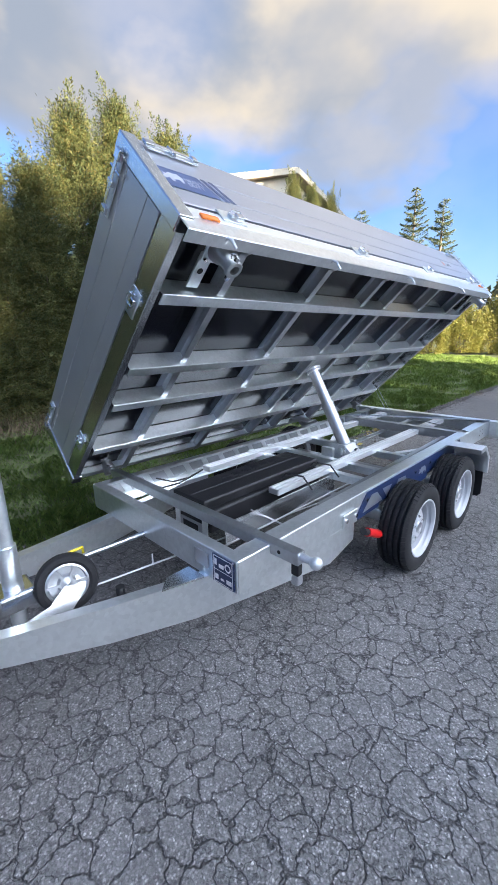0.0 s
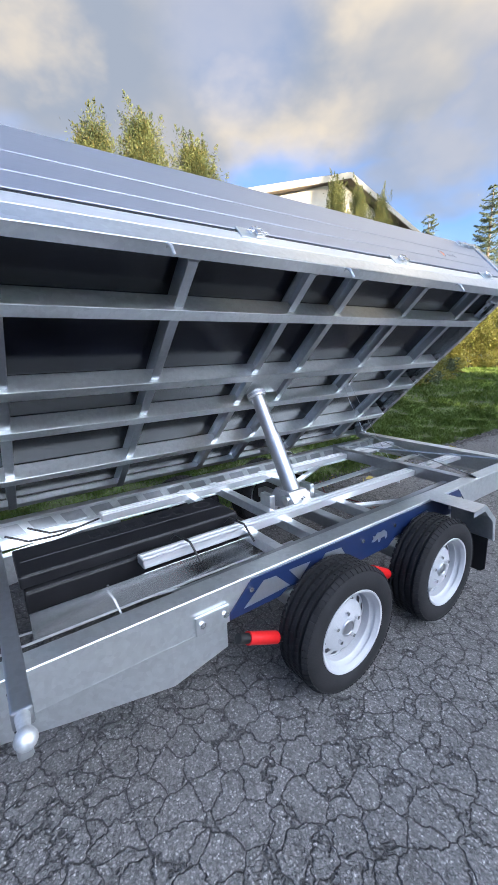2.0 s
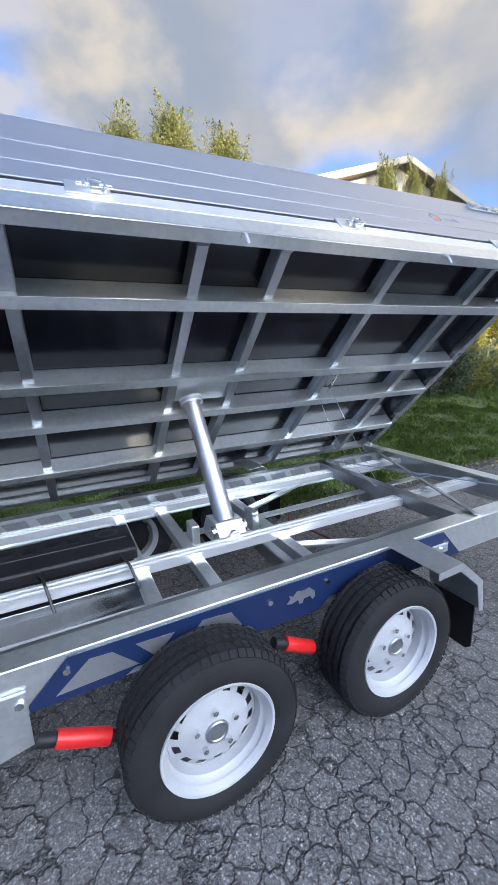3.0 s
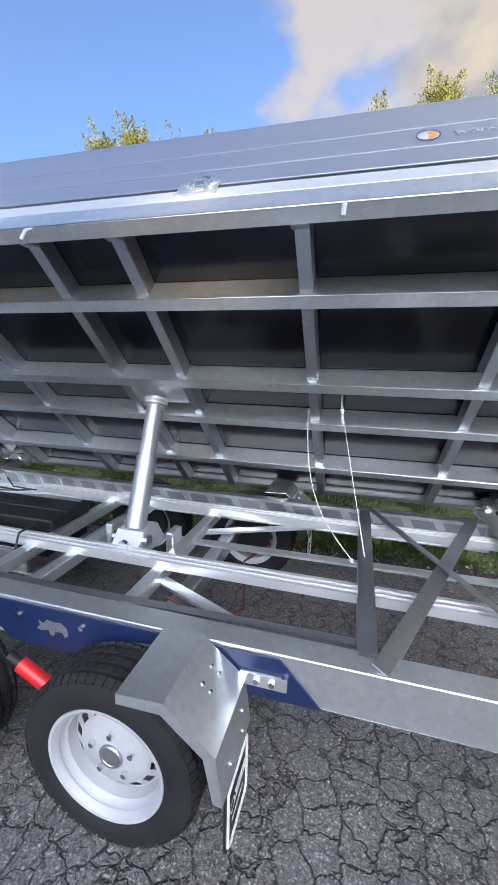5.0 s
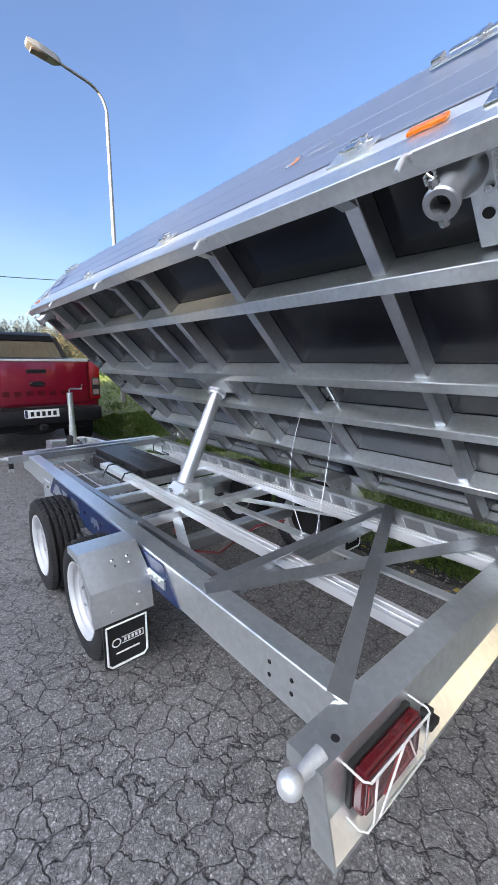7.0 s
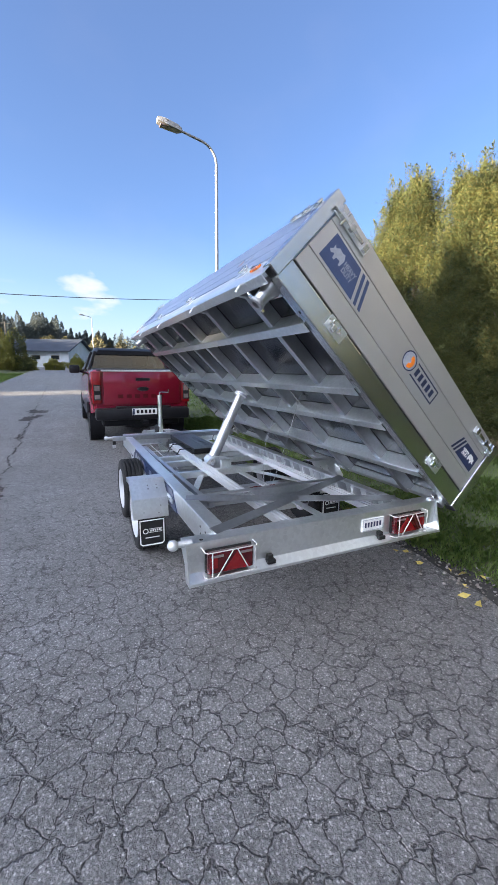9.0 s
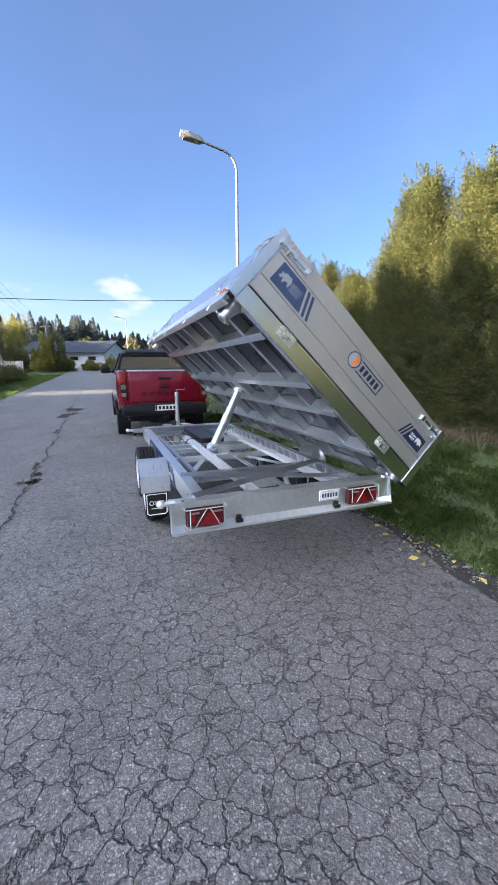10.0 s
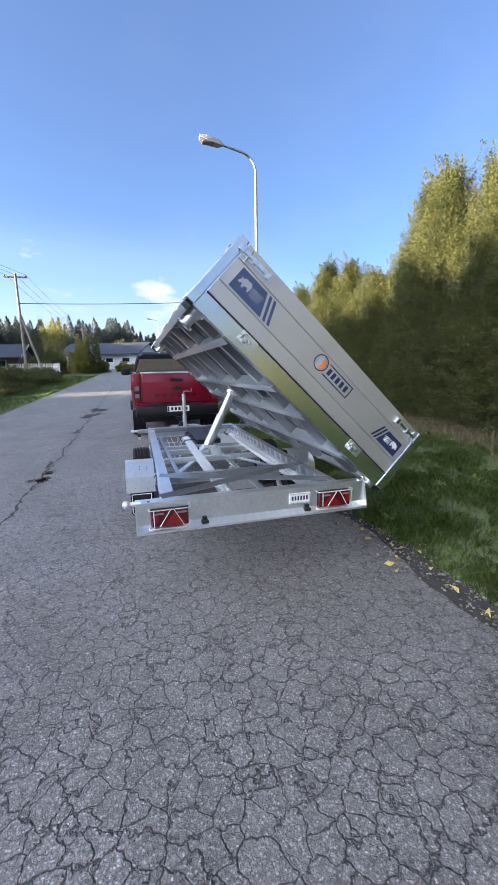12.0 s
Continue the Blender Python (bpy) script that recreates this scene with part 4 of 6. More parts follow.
def rear_beam():
    prof = [(0.060, 0.606), (0.150, 0.606), (0.150, 0.600), (0.067, 0.600), (0.067, 0.452), (0.020, 0.420), (0.018, 0.410), (0.012, 0.410), (0.012, 0.424), (0.060, 0.456)]
    bm = prism(prof, "x", -0.822, 0.822)
    for x in (-0.827, 0.822):
        prism([(0.010, 0.409), (0.072, 0.412), (0.086, 0.500), (0.150, 0.570), (0.150, 0.6065), (0.055, 0.6065)], "x", x, x + 0.005, bm)
    return bm


part("rear_beam", rear_beam(), ZINC, trailer)
part("pivot_tube", box((-0.80, 3.385, 0.556), (0.80, 3.437, 0.612), 0.006), ZINC_DARK, trailer)


def ball(x, y, z, s):
    bm = bmesh.new()
    bmesh.ops.create_uvsphere(bm, u_segments=20, v_segments=12, radius=0.027, matrix=Matrix.Translation((x, y, z)))
    rod((x - s * 0.09, y, z), (x - s * 0.02, y, z), 0.020, 0.015, 14, bm)
    part("pivot_ball", bm, CAST, trailer, smooth=True)


for s in (-1, 1):
    ball(s * 0.872, 3.412, 0.592, s)
    ball(s * 0.880, 0.088, 0.600, s)
part("plug_clip", box((-0.800, 3.402, 0.505), (-0.762, 3.434, 0.558), 0.006), BLACK, trailer, "black clip under the pivot tube")
part("lead_plug", box((-0.803, 3.400, 0.462), (-0.765, 3.438, 0.503), 0.008), SILVER, trailer, "small pale plug hanging from a clip")
part("tube_hole", rod((-0.700, 3.4365, 0.584), (-0.700, 3.4385, 0.584), 0.009, seg=12), BLACK, trailer)


def braces():
    zt = 0.600
    part("cross_channel", channel((-0.585, 0.80, 0.560), (0.585, 0.80, 0.560), 0.06, 0.08), ZINC_DARK, trailer)
    part("hanger_plate", box((-0.07, 0.742, 0.42), (0.20, 0.750, 0.52), 0.002), ZINC, trailer)
    part("diagonal_brace", bar((-0.635, 0.735, zt + 0.004), (0.63, 0.205, zt + 0.004), 0.056, 0.006, up=(0, -0.36, 0.93)), ZINC_DARK, trailer)
    part("diagonal_brace", bar((-0.66, 0.145, zt + 0.012), (0.62, 0.75, zt + 0.012), 0.056, 0.006, up=(0, -0.36, 0.93)), ZINC_DARK, trailer)
    for y in (1.62, 2.06, 2.30):
        part("cross_bar", box((-0.59, y - 0.028, 0.49), (0.59, y + 0.028, 0.545), 0.004), ZINC, trailer)
    part("long_bar", bar((0.10, 2.06, 0.51), (0.14, 0.14, 0.51), 0.05, 0.012), ZINC, trailer)
    part("diagonal_strut", bar((-0.25, 1.60, 0.50), (-0.57, 0.90, 0.50), 0.05, 0.012), ZINC, trailer)
    part("diagonal_strut", bar((0.25, 1.60, 0.50), (0.57, 0.90, 0.50), 0.05, 0.012), ZINC, trailer)
    for y in (2.219, 1.467):
        part("axle", box((-0.66, y + 0.05, 0.30), (0.66, y + 0.13, 0.38), 0.01), ZINC_DARK, trailer)


braces()


def ram():
    # plate between two cross members that carries the ram's head
    part("ram_plate", box((-1.130, 1.690, -0.012), (-0.905, 1.978, -0.004), 0.002), ZINC, bed)
    p0, p1 = Vector((-0.065, 1.845, 0.575)), Vector((0.272, 1.885, 1.225))
    d = (p1 - p0).normalized()
    lower = part("ram_cylinder", rod(p0 + d * 0.04, p0 + d * 0.40, 0.050, seg=28), SILVER, trailer, "silver hydraulic tipping ram", smooth=True)
    part("ram_stage", rod(p0 + d * 0.40, p1 - d * 0.03, 0.0435, seg=28), SILVER, lower, smooth=True)
    part("ram_ring", rod(p0 + d * 0.392, p0 + d * 0.402, 0.0525, seg=28), SILVER, lower, smooth=True)
    part("ram_collar", rod(p1 - d * 0.055, p1 - d * 0.02, 0.062, seg=28), BRIGHT_ALU, lower, smooth=True)
    part("collar_print", rod(p1 - d * 0.046, p1 - d * 0.032, 0.0625, seg=28), GREY_PRINT, lower, smooth=True)
    part("ram_ball", lathe([(0.035 * math.cos(a), 0.035 * math.sin(a)) for a in [math.pi * k / 10 for k in range(11)]], 20, axis="z"), CHROME, lower, smooth=True, matrix=Matrix.Translation(p1 + d * 0.02))
    part("ram_head", rod(p1 - d * 0.02, p1 + d * 0.07, 0.022, seg=20), ZINC_DARK, lower, smooth=True)
    base = prism([(-0.15, 0.50), (0.10, 0.50), (0.10, 0.53), (0.04, 0.62), (-0.09, 0.62), (-0.15, 0.56)], "y", 1.775, 1.915)
    bracket = part("ram_base", base, BRIGHT_ALU, trailer)
    for y in (1.765, 1.925):
        part("trunnion_pin", rod((-0.08, y - 0.012, 0.575), (-0.08, y + 0.012, 0.575), 0.03, seg=16), CHROME, bracket, smooth=True)
    part("trunnion_pin", rod((-0.165, 1.845, 0.575), (-0.145, 1.845, 0.575), 0.024, seg=16), CHROME, bracket, smooth=True)
    for y in (1.67, 2.0):
        part("ram_saddle", box((-0.04, y - 0.02, 0.50), (0.06, y + 0.02, 0.61), 0.006), ZINC, bracket)


ram()


def wheel(x, y, s):
    """Steel wheel: tyre with grooves and shoulder blocks, white pierced rim, hub cap and bolts. s: side that faces out."""
    R, W = 0.282, 0.094
    c = Matrix.Translation((x, y, R + 0.003))
    prof = [(-0.075, 0.178), (-0.088, 0.190), (-W, 0.225), (-W + 0.002, 0.250), (-0.084, 0.268), (-0.074, 0.2765)]
    for k in (-0.052, -0.018, 0.018, 0.052):
        prof += [(k - 0.0075, R - 0.001), (k - 0.006, R - 0.013), (k + 0.006, R - 0.013), (k + 0.0075, R - 0.001)]
    prof += [(0.074, 0.2765), (0.084, 0.268), (W - 0.002, 0.250), (W, 0.225), (0.088, 0.190), (0.075, 0.178)]
    tyre = part("wheel", lathe(prof, 72), RUBBER, trailer, "black tyre on a white steel rim", smooth=True, matrix=c)
    # sipes and shoulder lugs cut the shoulder into blocks
    bm = bmesh.new()
    for k in range(60):
        a = 2 * math.pi * k / 60
        for e in (-1, 1):
            m = Matrix.Rotation(a, 4, "X") @ Matrix.Translation((e * 0.0735, 0, 0.2745)) @ Matrix.Rotation(e * 0.55, 4, "Y")
            box((-0.013, -0.0110, -0.004), (0.013, 0.0110, 0.0046), 0, bm, m)
        for row, x in enumerate((-0.035, 0.0, 0.035)):
            m = Matrix.Rotation(a + 0.03 * row, 4, "X") @ Matrix.Translation((x, 0, R - 0.001)) @ Matrix.Rotation(0.35, 4, "Z")
            box((-0.0095, -0.0110, -0.004), (0.0095, 0.0110, 0.0030), 0, bm, m)
    tagged(part("tread_lug", bm, RUBBER, tyre), kind="stuff")
    o = s
    rim = [(o * 0.070, 0.166), (o * 0.088, 0.178), (o * 0.090, 0.186), (o * 0.084, 0.188), (o * 0.080, 0.174), (o * 0.052, 0.164), (o * 0.045, 0.155), (o * 0.010, 0.150), (o * -0.06, 0.152), (o * -0.085, 0.180)]
    rim_ob = part("rim", lathe(rim, 64), WHITE_RIM, tyre, "white painted steel rim", smooth=True)
    disc = [(o * 0.012, 0.151), (o * 0.018, 0.140), (o * 0.030, 0.118), (o * 0.040, 0.104), (o * 0.042, 0.060), (o * 0.052, 0.045), (o * 0.052, 0.034)]
    bm = lathe(disc, 84)
    hole = []
    for f in bm.faces:
        p = f.calc_center_median()
        r = math.hypot(p.y, p.z)
        k = int((math.atan2(p.z, p.y) % (2 * math.pi)) / (2 * math.pi) * 84 + 0.01)
        if 0.118 < r < 0.142 and k % 6 in (1, 2, 3):
            hole.append(f)
    bmesh.ops.delete(bm, geom=hole, context="FACES")
    part("wheel_disc", bm, WHITE_RIM, tyre, smooth=True)
    part("hub_cap", lathe([(o * 0.048, 0.040), (o * 0.056, 0.039), (o * 0.060, 0.035), (o * 0.0595, 0.029), (o * 0.0575, 0.027), (o * 0.0595, 0.0)], 28), ZINC_DARK, tyre, smooth=True)
    part("brake_drum", rod((-o * 0.05, 0, 0), (o * 0.008, 0, 0), 0.125, seg=32), BLACK, tyre, smooth=True)
    for k in range(5):
        a = 2 * math.pi * (k + 0.25) / 5
        yy, zz = 0.068 * math.cos(a), 0.068 * math.sin(a)
        part("wheel_bolt", rod((o * 0.042, yy, zz), (o * 0.058, yy, zz), 0.0105, 0.009, 6), CHROME, tyre)
    return tyre


for s in (-1, 1):
    for y in (2.219, 1.467):
        wheel(s * 0.768, y, s)


def fender(s):
    """Folded galvanised guard over the rear wheel, with its rubber flap."""
    x0, x1 = s * 0.915, s * 0.665
    lo, hi = min(x0, x1), max(x0, x1)
    line = [(1.37, 0.618), (1.240, 0.626), (1.108, 0.512), (1.09, 0.372)]
    bm = bmesh.new()
    t = 0.003
    pts = line + [(y + (0.004 if k > 1 else 0), z - t) for k, (y, z) in reversed(list(enumerate(line)))]
    prism(pts, "x", lo, hi, bm)
    lip = [(1.37, 0.618), (1.240, 0.626), (1.108, 0.512), (1.09, 0.372), (1.115, 0.375), (1.14, 0.50), (1.25, 0.592), (1.37, 0.588)]
    prism(lip, "x", x0 - 0.0015, x0 + 0.0015, bm)
    ob = part("fender", bm, FENDER_ZINC, trailer, "folded galvanised mudguard over the rear wheel")
    for dx, y in ((0.064, 1.191), (0.064, 1.169), (0.128, 1.191), (0.128, 1.169)):
        z = 0.512 + (y - 1.108) * 0.864 + 0.002
        foot = Vector((x1 + s * dx, y, z - 0.002))
        part("rivet", rod(foot, foot + Vector((0, -0.0040, 0.0046)), 0.0065, 0.0045, 10), CHROME, ob)
    for dx, z in ((0.055, 0.455), (0.070, 0.405), (0.175, 0.415)):
        y = 1.09 + (z - 0.372) * 0.1286
        foot = Vector((x1 + s * dx, y + 0.002, z))
        part("rivet", rod(foot, foot + Vector((0, -0.0060, 0.0008)), 0.0060, 0.0042, 10), CHROME, ob)
    fl = part("mud_flap", prism([(s * 0.787 - 0.0975, 0.372), (s * 0.787 - 0.0975, 0.180), (s * 0.787 - 0.075, 0.157), (s * 0.787 + 0.075, 0.157), (s * 0.787 + 0.0975, 0.180), (s * 0.787 + 0.0975, 0.372)], "y", 1.092, 1.098), BLACK, ob, "black rubber mud flap with a white outline")
    xa, xb, za, zb = (-0.872, -0.703, 0.170, 0.355) if s < 0 else (0.703, 0.872, 0.170, 0.355)
    bm = tube([(xa + 0.015, 1.0905, za), (xb - 0.015, 1.0905, za), (xb, 1.0905, za + 0.015), (xb, 1.0905, zb), (xa, 1.0905, zb), (xa, 1.0905, za + 0.015)], 0.005, 6, closed=True)
    part("flap_outline", bm, PRINT_WHITE, fl)
    part("flap_badge", lathe([(0.0, 0.014), (0.0, 0.020)], 24, axis="y"), PRINT_WHITE, fl, matrix=Matrix.Translation((xa + 0.038, 1.0895, 0.275)))
    bm = bmesh.new()
    for a, b in (((0.060, 0.262), (0.155, 0.265)), ((0.060, 0.289), (0.155, 0.292)), ((0.152, 0.262), (0.155, 0.292))):
        box((xa + a[0], 1.0895, a[1]), (xa + b[0], 1.091, b[1]), 0, bm)
    part("flap_frame", bm, PRINT_WHITE, fl)
    for k in range(5):
        part("flap_bar", box((xa + 0.070 + k * 0.016, 1.0895, 0.270), (xa + 0.080 + k * 0.016, 1.091, 0.285)), PRINT_WHITE, fl)
    part("flap_bar", box((xa + 0.035, 1.0895, 0.222), (xa + 0.135, 1.091, 0.229)), PRINT_WHITE, fl)


fender(-1)
fender(1)


def blue_plate():
    x = -0.655
    out = [(2.735, 0.452), (2.60, 0.588), (1.01, 0.588), (0.885, 0.452), (1.22, 0.452), (1.24, 0.475), (1.66, 0.475), (1.72, 0.435), (1.98, 0.435), (2.02, 0.475), (2.42, 0.475), (2.46, 0.452)]
    ob = part("side_plate", prism(out, "x", x - 0.002, x + 0.003), BLUE, trailer, "dark blue side plate with silver shapes")
    shapes = [[(2.645, 0.475), (2.545, 0.560), (2.48, 0.556), (2.405, 0.484)], [(2.41, 0.556), (2.285, 0.552), (2.35, 0.487)], [(2.245, 0.498), (2.19, 0.560), (2.085, 0.552), (2.045, 0.490)],
              [(1.55, 0.480), (1.51, 0.532), (1.37, 0.548), (1.30, 0.50)]]
    for sh in shapes:
        part("plate_shape", prism(sh, "x", x - 0.0035, x - 0.001), SILVER, ob)
    beast = [(1.86, 0.505), (1.845, 0.520), (1.85, 0.537), (1.832, 0.528), (1.815, 0.545), (1.785, 0.540), (1.76, 0.545), (1.735, 0.525), (1.732, 0.500), (1.745, 0.490), (1.755, 0.508), (1.785, 0.505), (1.79, 0.488), (1.805, 0.490), (1.81, 0.508), (1.84, 0.500)]
    part("plate_shape", prism(beast, "x", x - 0.0035, x - 0.001), SILVER, ob)
    for y, z in ((2.608, 0.546), (1.932, 0.538), (1.675, 0.545), (0.993, 0.533)):
        part("plate_bolt", rod((x - 0.010, y, z), (x, y, z), 0.011, seg=6), CHROME, ob)
    part("bracket_plate", box((-0.666, 0.985, 0.490), (-0.657, 1.125, 0.535), 0.003), ZINC, ob)
    for y in (1.03, 1.075):
        part("plate_bolt", rod((-0.674, y, 0.512), (-0.664, y, 0.512), 0.010, seg=6), CHROME, ob)


blue_plate()
bracket = part("coupling_bracket", box((-0.664, 2.715, 0.452), (-0.654, 2.86, 0.530), 0.004), ZINC, trailer)
for y, z in ((2.833, 0.494), (2.735, 0.494)):
    part("bracket_bolt", rod((-0.671, y, z), (-0.660, y, z), 0.013, seg=6), CHROME, bracket)


def shock(y0, y1, z):
    ob = part("shock_absorber", rod((-0.70, y0, z), (-0.70, y1, z - 0.065), 0.026, seg=18), RED_SHOCK, trailer, "red shock absorber", smooth=True)
    part("shock_eye", rod((-0.70, y0 + 0.045, z + 0.02), (-0.70, y0, z), 0.020, seg=14), BLACK, ob, smooth=True)
    part("shock_rod", rod((-0.70, y1, z - 0.065), (-0.70, y1 - 0.07, z - 0.10), 0.018, seg=12), BLACK, ob, smooth=True)


shock(2.66, 2.52, 0.375)
shock(1.90, 1.78, 0.385)


for x in (-0.225, 0.418):
    stowed = thing("loading_ramp", "long bright aluminium loading ramp stowed in the chassis", "ramp", "stowed ramps", at=(x, 0.13, 0.532))
    part("tray", prism([(0, 0), (0.006, 0), (0.006, 0.028), (0.074, 0.028), (0.074, 0), (0.080, 0), (0.080, 0.038), (0, 0.038)], "y", 0, 2.75), BRIGHT_ALU, stowed)
    for f in (0.024, 0.056):
        part("track", prism([(f - 0.0035, 0.0385), (f + 0.0035, 0.0385), (f + 0.0025, 0.0425), (f - 0.0025, 0.0425)], "y", 0.004, 2.746), BRIGHT_ALU, stowed)
    for y in (-0.004, 2.752):
        part("end_plate", box((0.004, y - 0.002, 0.002), (0.076, y + 0.002, 0.036)), ALU, stowed)


def tool_box():
    bm = box((-0.130, 2.31, 0.42), (0.190, 3.34, 0.548), 0.010)
    ob = part("battery_box", bm, BLACK_BOX, trailer, "long black plastic pump and battery box")
    part("lid", box((-0.095, 2.295, 0.548), (0.195, 3.35, 0.604), 0.008), BLACK_BOX, ob)
    part("lid_rib", box((-0.094, 2.305, 0.604), (-0.086, 3.34, 0.607), 0.001), RIB, ob)
    part("lid_rib", box((-0.129, 2.315, 0.548), (-0.120, 3.335, 0.551), 0.001), RIB, ob)
    part("lid_rib", box((0.040, 2.32, 0.604), (0.047, 3.33, 0.6065), 0.001), RIB, ob)
    part("lid_badge", lathe([(0.6062, 0.030), (0.6062, 0.042)], 24, axis="z"), RIB, ob, matrix=Matrix.Translation((0.120, 2.40, 0)) @ Matrix.Diagonal((1, 1.3, 1, 1)))
    for k in range(6):
        part("lid_bar", box((0.085 + 0.012 * (k % 2), 2.52 + 0.09 * k, 0.604), (0.140, 2.575 + 0.09 * k, 0.6062)), CAR_BLACK, ob)


tool_box()
part("side_channel", bar((-0.515, 2.87, 0.548), (-0.455, 0.74, 0.530), 0.036, 0.030), ZINC_DARK, trailer)
part("pan_side", box((-0.254, 2.31, 0.405), (-0.250, 3.34, 0.528)), SHEET, trailer, "smooth zinc side of the pump pan")
part("brake_tube", rod((0.085, 4.06, 0.47), (0.066, 3.50, 0.47), 0.014, seg=12), ZINC_DARK, trailer, smooth=True)
part("cross_rod", rod((-0.58, 3.05, 0.46), (0.10, 3.01, 0.46), 0.005, seg=8), BRIGHT_ALU, trailer)
part("brake_rod", rod((-0.055, 4.12, 0.40), (-0.36, 2.1, 0.40), 0.0045, seg=8), BRIGHT_ALU, trailer)
part("rod_hanger", rod((-0.118, 3.70, 0.395), (-0.118, 3.70, 0.455), 0.004, seg=8), BRIGHT_ALU, trailer)
for x in (0.08, -0.16):
    part("tube_hanger", box((x - 0.022, 3.398, 0.425), (x + 0.022, 3.404, 0.558), 0.001), ZINC, trailer)
part("hanger_cross", box((-0.138, 3.396, 0.425), (0.058, 3.402, 0.505), 0.001), ZINC_DARK, trailer)
part("hanger_slot", box((-0.10, 3.4025, 0.452), (0.03, 3.4045, 0.490)), BLACK, trailer)
part("brake_rod", rod((-0.33, 2.1, 0.46), (-0.33, 3.6, 0.46), 0.005, seg=8), BRIGHT_ALU, trailer)
part("brake_rod", rod((-0.40, 1.9, 0.47), (-0.40, 3.4, 0.47), 0.004, seg=8), BRIGHT_ALU, trailer)


def drawbar(s):
    """Tapering arm from under the side rail to the coupling."""
    n = 12
    prof = [(2.72, 0.335, 0.448), (2.95, 0.285, 0.448), (3.30, 0.268, 0.452), (3.70, 0.272, 0.462), (4.05, 0.315, 0.476), (4.40, 0.385, 0.498), (4.68, 0.40, 0.49)]
    bm = bmesh.new()
    rows = []
    for y, zb, zt in prof:
        x = s * max(0.03, 0.65 - 0.25 * (y - 2.9)) if y > 2.95 else s * 0.648
        rows.append([bm.verts.new(p) for p in ((x, y, zb), (x, y, zt), (x - s * 0.055, y, zt), (x - s * 0.055, y, zt - 0.006), (x - s * 0.006, y, zt - 0.006), (x - s * 0.006, y, zb))])
    for a, b in zip(rows, rows[1:]):
        for k in range(6):
            bm.faces.new((a[k], a[(k + 1) % 6], b[(k + 1) % 6], b[k]))
    part("drawbar_arm", bm, ZINC, trailer)


drawbar(-1)
drawbar(1)
part("coupling_plate", box((-0.21, 4.60, 0.40), (0.21, 4.70, 0.485), 0.01), ZINC, trailer)
part("coupling_tube", box((-0.05, 4.68, 0.40), (0.05, 4.98, 0.47), 0.01), CAR_BLACK, trailer)
part("coupling_head", box((-0.045, 4.94, 0.40), (0.045, 5.12, 0.48), 0.03), CAR_BLACK, trailer)
part("drawbar_gusset", prism([(-0.47, 3.66), (-0.36, 3.66), (-0.36, 3.78), (-0.42, 3.84)], "z", 0.466, 0.474), SHEET, trailer)
part("drawbar_knob", rod((-0.30, 3.96, 0.455), (-0.30, 3.96, 0.495), 0.018, seg=12), BLACK, trailer)


def sign_plate():
    """Blue instruction sign on the front rail: plain bars and a ring."""
    y = 3.637
    ob = part("instruction_sign", box((-0.635, y - 0.002, 0.462), (-0.505, y + 0.002, 0.592)), BLUE, trailer, "dark blue instruction sign with white symbols")
    bm = bmesh.new()
    for lo, hi in (((-0.628, 0.586), (-0.512, 0.589)), ((-0.628, 0.465), (-0.512, 0.468)), ((-0.628, 0.468), (-0.625, 0.586)), ((-0.515, 0.468), (-0.512, 0.586)), ((-0.625, 0.524), (-0.515, 0.526))):
        box((lo[0], y + 0.002, lo[1]), (hi[0], y + 0.003, hi[1]), 0, bm)
    part("sign_frame", bm, PRINT_WHITE, ob)
    part("sign_ring", lathe([(0, 0.012), (0, 0.019)], 24, axis="y"), PRINT_WHITE, ob, matrix=Matrix.Translation((-0.600, y + 0.0028, 0.555)))
    for x, z, w, h in ((-0.56, 0.548, 0.03, 0.018), (-0.525, 0.56, 0.014, 0.03), (-0.605, 0.49, 0.03, 0.02), (-0.565, 0.488, 0.022, 0.01), (-0.53, 0.492, 0.02, 0.024)):
        part("sign_bar", box((x - w / 2, y + 0.002, z - h / 2), (x + w / 2, y + 0.003, z + h / 2)), PRINT_WHITE, ob)
    part("type_plate", box((-0.47, y - 0.002, 0.50), (-0.38, y + 0.001, 0.57)), ALU, trailer)


sign_plate()


